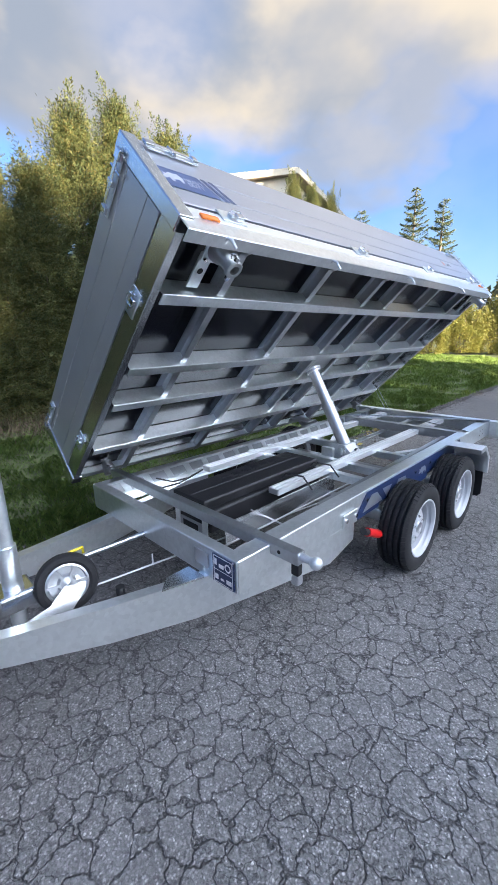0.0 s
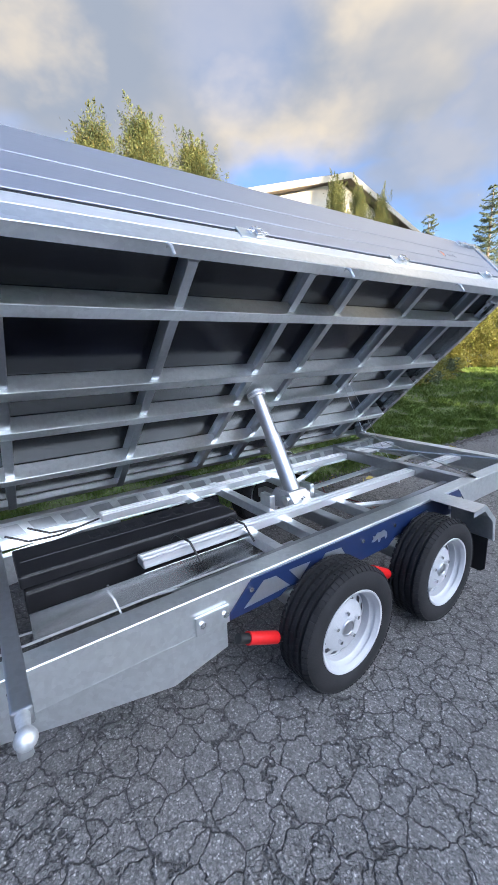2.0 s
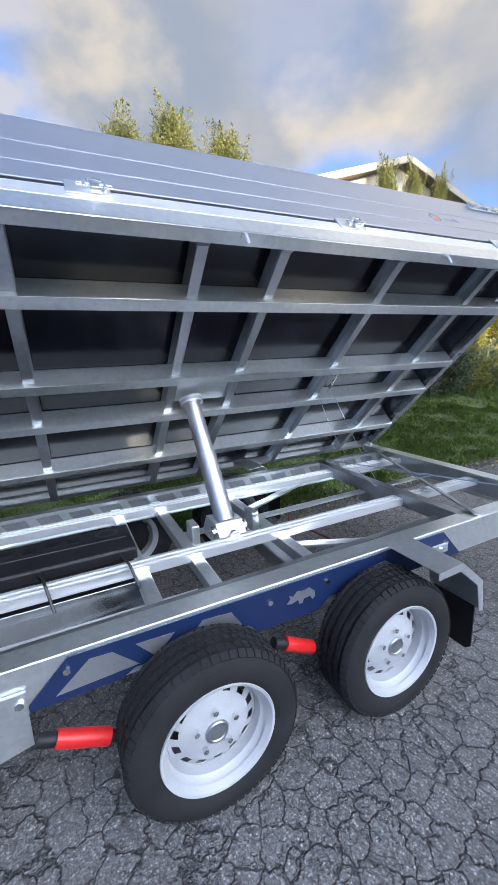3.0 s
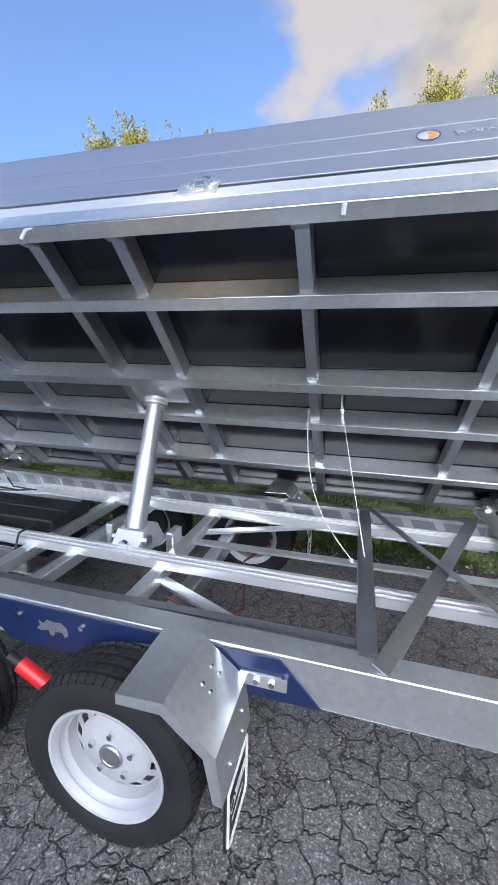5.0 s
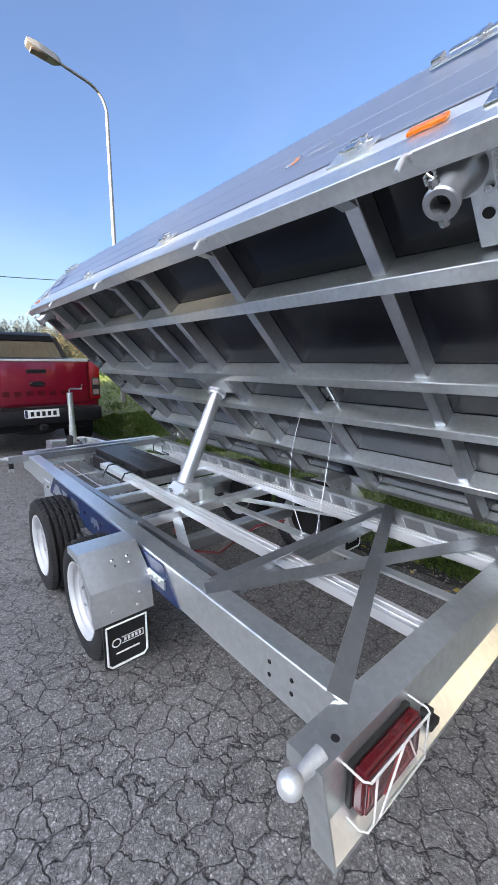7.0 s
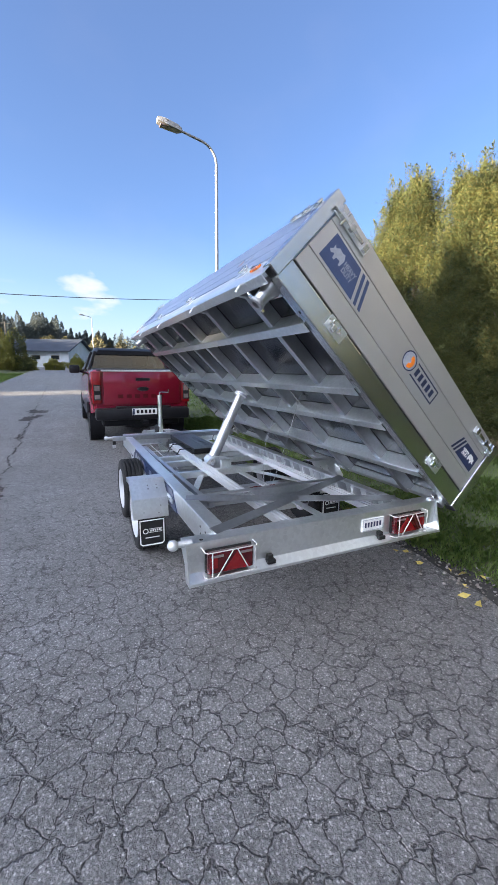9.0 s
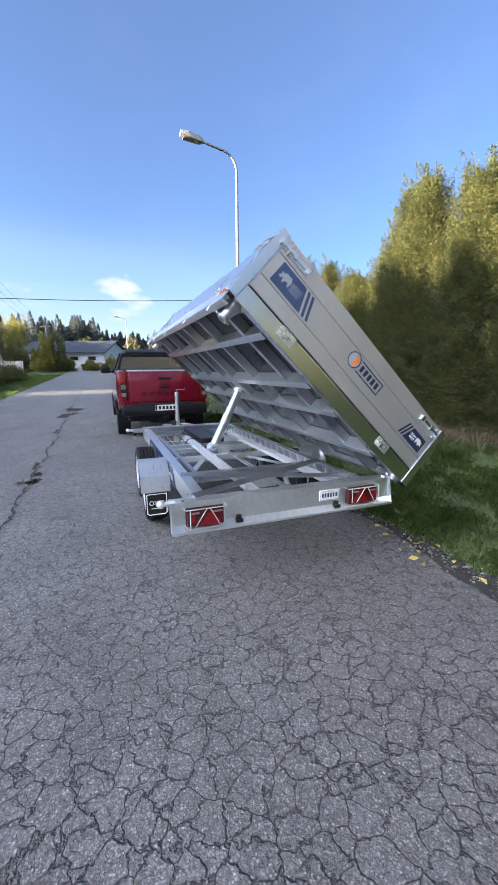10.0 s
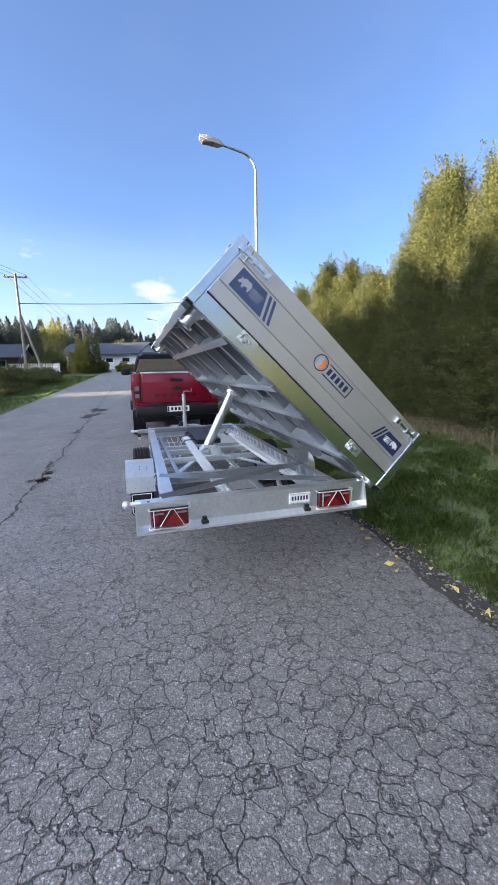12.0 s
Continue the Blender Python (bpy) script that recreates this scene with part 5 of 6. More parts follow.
def jockey():
    post = part("jack_post", rod((-0.02, 4.27, 0.36), (-0.02, 4.27, 1.06), 0.030, seg=20), ZINC, trailer, "galvanised jockey wheel post", smooth=True)
    part("jack_sleeve", rod((-0.02, 4.27, 0.44), (-0.02, 4.27, 0.70), 0.037, seg=20), ZINC, post, smooth=True)
    part("jack_crank", tube([(-0.02, 4.27, 1.05), (-0.02, 4.27, 1.10), (0.01, 4.27, 1.105), (0.11, 4.27, 1.10), (0.115, 4.27, 1.15)], 0.008, 8), CHROME, post, smooth=True)
    part("jack_clamp", box((-0.09, 4.20, 0.44), (0.05, 4.34, 0.52), 0.012), CHROME, post)
    m = Matrix.Translation((-0.12, 4.10, 0.50)) @ Matrix.Rotation(radians(-14), 4, "Z") @ Matrix.Rotation(radians(12), 4, "Y")
    ty = part("jockey_wheel", lathe([(-0.02, 0.082), (-0.03, 0.095), (-0.028, 0.112), (-0.012, 0.121), (0.012, 0.121), (0.028, 0.112), (0.03, 0.095), (0.02, 0.082)], 40), RUBBER, trailer, "small rubber jockey wheel with a grey rim", smooth=True, matrix=m)
    part("jockey_rim", lathe([(-0.020, 0.086), (-0.024, 0.076), (-0.012, 0.070), (-0.010, 0.040), (-0.022, 0.030), (-0.024, 0.012), (-0.03, 0.0)], 40), SILVER, ty, smooth=True)
    bm = bmesh.new()
    for k in range(6):
        a = 2 * math.pi * k / 6
        bar((-0.016, 0.025 * math.cos(a), 0.025 * math.sin(a)), (-0.016, 0.08 * math.cos(a), 0.08 * math.sin(a)), 0.012, 0.014, bm, up=(1, 0, 0))
    part("jockey_spoke", bm, SILVER, ty)
    bm = prism([(4.03, 0.545), (4.12, 0.505), (4.19, 0.455), (4.34, 0.425), (4.46, 0.40), (4.46, 0.345), (4.30, 0.355), (4.14, 0.385), (4.06, 0.450), (4.00, 0.495), (4.00, 0.53)], "x", -0.168, -0.160)
    part("jockey_fork", bm, CHROME, trailer, matrix=Matrix.Translation((-0.164, 0, 0.45)) @ Matrix.Rotation(radians(24), 4, "Y") @ Matrix.Translation((0.164, 0, -0.45)))
    part("safety_tag", tube([(0.13, 4.02, 0.478), (0.13, 3.985, 0.491), (0.13, 3.932, 0.493), (0.13, 3.930, 0.445), (0.13, 3.945, 0.440)], 0.008, 6), YELLOW, trailer, "yellow plastic chock handle")


jockey()


def rear_lamp(xa, xb, mirror):
    z0, z1, y0, y1 = 0.448, 0.566, -0.050, 0.0
    ob = part("rear_lamp", box((xa + 0.004, -0.043, z0 + 0.004), (xb - 0.004, -0.014, z1 - 0.004), 0.007), LAMP_RED, trailer, "red rear lamp behind a white wire guard")
    part("lamp_base", box((xa, -0.0145, z0), (xb, y1, z1), 0.004), BLACK, ob)
    w = xb - xa
    part("lens", box((xa + 0.010, -0.048, z0 + 0.010), (xb - 0.010, -0.040, z1 - 0.010), 0.003), LAMP_RED, ob)
    tri = [(xa + 0.32 * w, z0 + 0.012), (xa + 0.92 * w, z0 + 0.012), (xa + 0.62 * w, z1 - 0.012)]
    if mirror:
        tri = [(xa + xb - x, z) for x, z in tri]
    part("triangle_reflector", prism(tri, "y", -0.0505, -0.0478), LAMP_RED_BRIGHT, ob)
    part("side_lens", box((xa + 0.012, -0.0498, z0 + 0.035), (xa + 0.2 * w, -0.047, z1 - 0.03)) if not mirror else box((xb - 0.2 * w, -0.0498, z0 + 0.035), (xb - 0.012, -0.047, z1 - 0.03)), LAMP_RED_BRIGHT, ob)
    for a in (0.07, 0.68):
        part("clear_lens", box((xa + a * w, -0.0496, z1 - 0.030), (xa + (a + 0.26) * w, -0.047, z1 - 0.018)), LENS_CLEAR, ob)
    bm = bmesh.new()
    g = -0.061
    for z in (z0 - 0.004, z1 + 0.004):
        tube([(xa - 0.012, 0.0, z), (xa - 0.012, g + 0.012, z), (xa - 0.002, g, z), (xb + 0.002, g, z), (xb + 0.012, g + 0.012, z), (xb + 0.012, 0.0, z)], 0.0026, 6, bm)
    for x in (xa + 0.02, xb - 0.003):
        tube([(x, g, z0 - 0.004), (x, g, z1 + 0.004)], 0.0026, 6, bm)
    a, b, c = xa + 0.18 * w, xa + 0.52 * w, xa + 0.88 * w
    tube([(a, g, z0 - 0.004), (b, g, z1 + 0.004)], 0.0026, 6, bm)
    tube([(xa + 0.60 * w, g, z1 + 0.004), (c, g, z0 - 0.004)], 0.0026, 6, bm)
    part("wire_guard", bm, GUARD, ob, smooth=True)
    ob.location.y = 0.0605


rear_lamp(-0.735, -0.490, False)
rear_lamp(0.440, 0.690, True)
for x in (-0.385, 0.355):
    bm = box((x - 0.024, 0.020, 0.436), (x + 0.024, 0.056, 0.458), 0.004)
    box((x - 0.015, 0.034, 0.456), (x + 0.015, 0.061, 0.480), 0.003, bm)
    part("plate_light", bm, BLACK, trailer, "small black number plate light")
board = part("dealer_plate", box((0.225, -0.008, 0.492), (0.385, -0.001, 0.566), 0.001), PRINT_WHITE, trailer, "small white plate with a dark frame and bars", matrix=Matrix.Translation((0, 0.0605, 0)))
bm = bmesh.new()
for lo, hi in (((0.228, 0.495), (0.382, 0.4975)), ((0.228, 0.5605), (0.382, 0.563)), ((0.228, 0.4975), (0.2305, 0.5605)), ((0.3795, 0.4975), (0.382, 0.5605))):
    box((lo[0], -0.0095, lo[1]), (hi[0], -0.0075, hi[1]), 0, bm)
part("plate_frame", bm, GREY_PRINT, board)
for k in range(6):
    part("plate_bar", box((0.242 + 0.022 * k, -0.0093, 0.515), (0.255 + 0.022 * k, -0.0076, 0.545)), NAVY, board)
for y, z in ((0.388, 0.547), (0.30, 0.545), (0.388, 0.505), (0.30, 0.503)):
    part("rail_hole", rod((-0.6515, y, z), (-0.6495, y, z), 0.007, seg=10), BLACK, trailer)
part("beam_hole", rod((-0.742, 0.088, 0.605), (-0.742, 0.088, 0.607), 0.010, seg=12), BLACK, trailer)


def cables():
    """Safety ropes from the bed to the chassis, and loose leads."""
    eye, end = Vector((0.205, 0.925, 1.305)), Vector((0.372, 0.917, 1.122))
    part("rope_bolt", rod(eye, end, 0.006, seg=8), CHROME, trailer, "bright eye bolt under the bed")
    part("bolt_nut", rod(eye.lerp(end, 0.52), eye.lerp(end, 0.62), 0.011, seg=6), CHROME, trailer)
    top, foot = eye.lerp(end, 0.6), Vector((0.014, 0.775, 0.606))
    part("safety_rope", tube([top, top.lerp(foot, 0.5) + Vector((0.008, 0, -0.006)), foot], 0.0016, 6), WIRE, trailer, smooth=True)
    t2, ring = Vector((0.243, 1.075, 1.206)), Vector((-0.021, 0.826, 0.600))
    pts = []
    for k in range(15):
        f = k / 14
        pts.append(t2.lerp(ring, f) + Vector((-0.035, 0.060, -0.055)) * math.sin(f * math.pi))
    part("safety_rope", tube(pts, 0.0016, 6), WIRE, trailer, smooth=True)
    part("rope_ring", tube([ring + Vector((0.013 * math.cos(k), 0.013 * math.sin(k), 0.004 * math.sin(k))) for k in [math.pi * j / 6 for j in range(12)]], 0.003, 6, closed=True), WIRE, trailer)
    bm = bmesh.new()
    for k, (y, x) in enumerate(((3.36, 0.50), (3.25, 0.54))):
        tube([(x, y, 0.56), (x - 0.05, y - 0.1, 0.52), (x - 0.02, y - 0.25, 0.50), (x + 0.03, y - 0.45, 0.51)], 0.006, 6, bm)
    part("loose_lead", bm, CABLE, trailer, smooth=True)
    part("loose_lead", tube([(-0.30, 1.55, 0.46), (-0.34, 1.35, 0.42), (-0.2, 1.25, 0.40), (0.15, 1.35, 0.42), (0.3, 1.25, 0.45)], 0.006, 6), RED_CABLE, trailer, smooth=True)
    for y in (2.66, 2.35):
        part("strap", tube([(-0.30, y - 0.02, 0.52), (-0.24, y, 0.60), (-0.12, y + 0.02, 0.60), (-0.05, y + 0.05, 0.52)], 0.006, 6), CABLE, trailer)


cables()


# ---------------------------------------------------------------- pickup truck
def loft(rows, bm=None, close=True):
    """Skins rows of points (same count) into a closed body."""
    bm = bm or bmesh.new()
    vs = [[bm.verts.new(p) for p in r] for r in rows]
    n = len(vs[0])
    for a, b in zip(vs, vs[1:]):
        for k in range(n):
            bm.faces.new((a[k], a[(k + 1) % n], b[(k + 1) % n], b[k]))
    if close:
        bm.faces.new(vs[0])
        bm.faces.new(vs[-1][::-1])
    return bm


def pickup(m):
    car = thing("pickup_truck", "red double-cab pickup truck parked ahead of the trailer", "pickup truck", matrix=m)

    def ring(y, zb, zt, wb, wt, r=0.06):
        return [(-wb, y, zb), (wb, y, zb), (wb + 0.015, y, (zb + zt) / 2), (wt, y, zt - r), (wt - r, y, zt), (-wt + r, y, zt), (-wt, y, zt - r), (-wb - 0.015, y, (zb + zt) / 2)]
    rows = [ring(0.03, 0.66, 1.38, 0.84, 0.84), ring(0.12, 0.62, 1.40, 0.895, 0.89), ring(0.6, 0.60, 1.40, 0.915, 0.905), ring(1.55, 0.60, 1.385, 0.92, 0.905), ring(3.4, 0.58, 1.30, 0.925, 0.90),
            ring(4.6, 0.60, 1.22, 0.92, 0.86), ring(5.1, 0.62, 1.14, 0.86, 0.78)]
    bm = loft(rows)
    bmesh.ops.bevel(bm, geom=[e for e in bm.edges if abs(e.verts[0].co.y - e.verts[1].co.y) < 1e-4 and e.verts[0].co.y < 0.05], offset=0.03, segments=2, affect="EDGES")
    body = part("body", bm, CAR_RED, car, smooth=True)
    gate = part("tailgate", box((-0.70, -0.012, 0.775), (0.70, 0.05, 1.385), 0.022), CAR_RED, car, smooth=True)
    part("gate_trim", box((-0.72, -0.022, 1.380), (0.72, 0.10, 1.408), 0.008), BRIGHT_ALU, gate)
    part("gate_handle", box((-0.13, -0.020, 1.215), (0.13, -0.008, 1.27), 0.01), CAR_BLACK, gate)
    part("badge", lathe([(-0.026, 0.0), (-0.026, 0.036), (-0.030, 0.038), (-0.030, 0.045), (-0.012, 0.055)], 28, axis="y"), CAR_BLACK, gate, matrix=Matrix.Diagonal((1.9, 1, 0.75, 1)) @ Matrix.Translation((0, 0, 1.42)))
    for k in range(6):
        part("gate_bar", box((-0.45 + 0.15 * k, -0.0145, 0.90), (-0.36 + 0.15 * k, -0.011, 0.965)), LAMP_RED, gate)
    part("bumper", box((-0.86, -0.13, 0.50), (0.86, 0.10, 0.72), 0.05), CAR_BLACK, car, smooth=True)
    part("bumper_step", box((-0.50, -0.10, 0.70), (0.50, 0.05, 0.745), 0.01), CAR_BLACK, car)
    part("tow_bar", box((-0.05, -0.22, 0.43), (0.05, 0.10, 0.50), 0.01), CAR_BLACK, car)
    plate = part("number_plate", box((-0.225, -0.142, 0.60), (0.225, -0.130, 0.715), 0.003), PRINT_WHITE, car, "white number plate with dark bars")
    part("plate_band", box((-0.220, -0.1435, 0.605), (-0.185, -0.1415, 0.71)), BLUE, plate)
    for k in range(5):
        part("plate_bar", box((-0.15 + 0.073 * k, -0.1435, 0.625), (-0.105 + 0.073 * k, -0.1415, 0.69)), CAR_BLACK, plate)
    for s in (-1, 1):
        lo, hi = sorted((s * 0.73, s * 0.895))
        lamp = part("tail_lamp", box((lo, -0.005, 0.80), (hi, 0.16, 1.385), 0.03), LAMP_RED_BRIGHT, car, smooth=True)
        part("lamp_frame", box((lo + 0.030, -0.008, 0.865), (hi - 0.015, 0.004, 1.145), 0.008), CAR_BLACK, lamp)
        part("lamp_lens", box((lo + 0.045, -0.012, 0.885), (hi - 0.03, 0.0, 0.965), 0.006), LENS_CLEAR, lamp)
        part("lamp_lens", box((lo + 0.045, -0.012, 1.03), (hi - 0.03, 0.0, 1.125), 0.006), LENS_CLEAR, lamp)
        part("flare", box((min(s * 0.90, s * 0.965), 0.55, 0.58), (max(s * 0.90, s * 0.965), 1.55, 0.80), 0.03), CAR_BLACK, car)
        part("mirror", box((min(s * 0.96, s * 1.20), 3.22, 1.25), (max(s * 0.96, s * 1.20), 3.34, 1.45), 0.04), CAR_BLACK, car, smooth=True)
        part("mirror_arm", box((min(s * 0.88, s * 1.0), 3.26, 1.27), (max(s * 0.88, s * 1.0), 3.31, 1.32), 0.01), CAR_BLACK, car)

    def cab(y, zt, wb, wt, zb=1.30):
        return [(-wb, y, zb), (wb, y, zb), (wt + 0.02, y, zt - 0.08), (wt - 0.05, y, zt), (-wt + 0.05, y, zt), (-wt - 0.02, y, zt - 0.08)]
    cabin = part("cab_roof", loft([cab(1.58, 1.785, 0.71, 0.68, 1.70), cab(1.72, 1.835, 0.73, 0.70, 1.745), cab(2.1, 1.85, 0.735, 0.70, 1.76), cab(2.8, 1.84, 0.735, 0.69, 1.75), cab(3.2, 1.775, 0.71, 0.68, 1.69)]), CAR_BLACK, car, smooth=True)
    for s in (-1, 1):
        for foot, head in (((0.845, 1.52, 1.36), (0.70, 1.64, 1.75)), ((0.865, 2.48, 1.36), (0.715, 2.45, 1.77)), ((0.865, 3.98, 1.28), (0.69, 3.18, 1.74))):
            part("pillar", bar((s * foot[0], foot[1], foot[2]), (s * head[0], head[1], head[2]), 0.055, 0.12, up=(0, 1, 0), bevel=0.01), CAR_BLACK, cabin)
        part("headrest", box((s * 0.36 - 0.13, 2.18, 1.46), (s * 0.36 + 0.13, 2.28, 1.62), 0.03), CAR_BLACK, car, smooth=True)
        part("headrest", box((s * 0.38 - 0.13, 2.95, 1.44), (s * 0.38 + 0.13, 3.05, 1.60), 0.03), CAR_BLACK, car, smooth=True)
    part("rear_seat", box((-0.66, 2.10, 1.25), (0.66, 2.28, 1.46), 0.04), CAR_BLACK, car, smooth=True)
    bm = loft([[(-0.78, 1.512, 1.40), (0.78, 1.512, 1.40), (0.68, 1.620, 1.725), (-0.68, 1.620, 1.725)], [(-0.78, 1.520, 1.40), (0.78, 1.520, 1.40), (0.68, 1.628, 1.725), (-0.68, 1.628, 1.725)]])
    panes = [part("rear_window", bm, CAR_PANE, cabin, "tinted rear window")]
    bm = loft([[(-0.78, 3.97, 1.30), (0.78, 3.97, 1.30), (0.66, 3.21, 1.74), (-0.66, 3.21, 1.74)], [(-0.78, 3.98, 1.30), (0.78, 3.98, 1.30), (0.66, 3.22, 1.74), (-0.66, 3.22, 1.74)]])
    panes.append(part("windshield", bm, CAR_PANE, cabin))
    for s in (-1, 1):
        bm = loft([[(s * 0.860, 1.60, 1.38), (s * 0.868, 3.75, 1.34), (s * 0.705, 3.15, 1.74), (s * 0.715, 1.68, 1.75)], [(s * 0.868, 1.60, 1.38), (s * 0.876, 3.75, 1.34), (s * 0.713, 3.15, 1.74), (s * 0.723, 1.68, 1.75)]])
        panes.append(part("side_window", bm, CAR_PANE, cabin))
    for pane in panes:
        pane.visible_shadow = False
    for s in (-1, 1):
        part("side_step", box((min(s * 0.80, s * 0.93), 1.65, 0.42), (max(s * 0.80, s * 0.93), 3.35, 0.48), 0.02), CAR_BLACK, car)
        for y in (0.98, 4.2):
            prof = [(-0.12, 0.20), (-0.13, 0.26), (-0.125, 0.34), (-0.09, 0.375), (0.09, 0.375), (0.125, 0.34), (0.13, 0.26), (0.12, 0.20)]
            w = part("wheel", lathe(prof, 44), RUBBER, car, smooth=True, matrix=Matrix.Translation((s * 0.80, y, 0.375)))
            part("rim", lathe([(s * 0.12, 0.205), (s * 0.09, 0.19), (s * 0.07, 0.05), (s * 0.08, 0.0)], 36), CAR_BLACK, w, smooth=True)
            part("wheel_arch", lathe([(s * -0.14, 0.44), (s * 0.128, 0.44), (s * 0.128, 0.40), (s * -0.14, 0.40)], 44), CAR_BLACK, car, matrix=Matrix.Translation((s * 0.80, y, 0.40)))
    part("underbody", box((-0.72, 0.15, 0.36), (0.72, 4.9, 0.62), 0.02), CAR_BLACK, car)
    part("rear_axle", box((-0.70, 0.92, 0.28), (0.70, 1.04, 0.44), 0.04), CAR_BLACK, car, smooth=True)
    part("spare_wheel", lathe([(-0.11, 0.0), (-0.11, 0.30), (-0.08, 0.35), (0.08, 0.35), (0.11, 0.30), (0.11, 0.0)], 32, axis="z"), RUBBER, car, smooth=True, matrix=Matrix.Translation((0, 0.47, 0.42)))
    part("tonneau", box((-0.80, 0.10, 1.392), (0.80, 1.50, 1.408), 0.006), CAR_BLACK, car)


pickup(Matrix.Translation((0.03, 5.95, 0.02)) @ Matrix.Rotation(radians(1.4), 4, "X"))

# ---------------------------------------------------------------- street furniture


def street_lamp(m, height=8.1, reach=1.65):
    ob = thing("street_lamp", "tall galvanised street lamp with a grey cobra head", "street lamp", "street lamps", matrix=m)
    pts = [(0, 0, -0.3), (0, 0, 3.0), (0, 0, height - 0.55)]
    for k in range(1, 9):
        a = k / 8 * radians(78)
        pts.append((-0.55 * (1 - math.cos(a)), 0, height - 0.55 + 0.55 * math.sin(a)))
    ex, ez = pts[-1][0], pts[-1][2]
    pts.append((-reach, 0, ez + (reach + ex) * 0.20))
    rr = [0.07, 0.06, 0.045] + [0.035] * 8 + [0.03]
    part("post", tube(pts, rr, 14), POLE_STEEL, ob, smooth=True)
    hx, hz = pts[-1][0], pts[-1][2]
    bm = loft([[(hx + 0.08, y * 0.05, hz + z * 0.04) for y, z in ((-1, -1), (1, -1), (1, 1), (-1, 1))], [(hx - 0.05, y * 0.12, hz + 0.02 + z * 0.07) for y, z in ((-1, -1), (1, -1), (0.8, 1), (-0.8, 1))],
               [(hx - 0.42, y * 0.15, hz + 0.08 + z * 0.08) for y, z in ((-1, -1), (1, -1), (0.75, 1), (-0.75, 1))], [(hx - 0.62, y * 0.12, hz + 0.12 + z * 0.05) for y, z in ((-1, -1), (1, -1), (0.7, 1), (-0.7, 1))]])
    part("lamp_head", bm, LAMP_HEAD, ob, smooth=True)
    part("diffuser", box((hx - 0.55, -0.09, hz - 0.03), (hx - 0.14, 0.09, hz + 0.02), 0.01), LENS_CLEAR, ob)
    return ob


street_lamp(Matrix.Translation((3.29, 10.7, ground_z(3.29, 10.7))), 7.88, 1.13)
street_lamp(Matrix.Translation((3.1, 65, ground_z(3.1, 65))), 7.9, 1.13)


def power_pole(x, y, h):
    z = ground_z(x, y)
    ob = thing("power_pole", "weathered wooden power pole with a slanting stay", "power pole", at=(x, y, z))
    part("mast", rod((0, 0, -0.3), (0, 0, h), 0.13, 0.09, 14), WOOD_POLE, ob, smooth=True)
    part("stay", rod((0.05, 0, h * 0.62), (1.6, -0.3, -0.2), 0.09, 0.10, 12), WOOD_POLE, ob, smooth=True)
    part("cross_arm", box((-0.9, -0.05, h - 0.35), (0.9, 0.05, h - 0.22), 0.01), WOOD_POLE, ob)
    for xx in (-0.8, 0, 0.8):
        part("insulator", rod((xx, 0, h - 0.22), (xx, 0, h - 0.08), 0.04, 0.03, 10), BLACK, ob)
    return Vector((x, y, z + h - 0.1))


p1 = power_pole(-10.0, 36.5, 8.9)
p2 = power_pole(-9.4, 74.0, 7.3)


def wire(name, a, b, sag, r, label):
    pts = []
    for k in range(25):
        f = k / 24
        p = Vector(a).lerp(Vector(b), f)
        p.z -= sag * 4 * f * (1 - f)
        pts.append(p)
    tagged(part(name, tube(pts, r, 5), CABLE, smooth=True), label, "power line")


wire("power_line", p1 + Vector((0, 0, -2.3)), (22, 37, 9.4), 0.45, 0.03, "thick black overhead cable across the road")
for dx in (-0.8, 0.0, 0.8):
    wire("power_line", p1 + Vector((dx, 0, 0)), p2 + Vector((dx, 0, 0)), 0.5, 0.012, "thin overhead wire between wooden poles")
    wire("power_line", p1 + Vector((dx, 0, 0)), (-16 + dx, -6, 8.6), 0.5, 0.012, "thin overhead wire between wooden poles")


def fence(a, b):
    """Picket fence from a to b in plan."""
    length = math.hypot(b[0] - a[0], b[1] - a[1])
    turn = Matrix.Rotation(math.atan2(b[1] - a[1], b[0] - a[0]), 4, "Z")
    ob = thing("picket_fence", "weathered pale timber picket fence behind roadside shrubs", "fence", matrix=Matrix.Translation((a[0], a[1], ground_z(*a))) @ turn)
    board = None
    for k in range(int(length / 0.17)):
        if board is None:
            board = part("picket", box((-0.05, -0.01, 0.05), (0.05, 0.01, 1.45), 0.004), FENCE, ob)
        else:
            part("picket", board.data, FENCE, ob, matrix=Matrix.Translation((k * 0.17, 0, 0.07 * noise.noise((k * 0.7, 0, 0)))) @ Matrix.Rotation(0.05 * noise.noise((k * 1.3, 4, 0)), 4, "Y"))
    for z in (0.4, 1.1):
        part("fence_rail", box((-0.1, 0.012, z), (length, 0.05, z + 0.09), 0.004), FENCE, ob)


fence((-8.6, 44.0), (-9.6, 45.6))
fence((-9.7, 45.7), (-14.6, 46.6))

# ---------------------------------------------------------------- houses


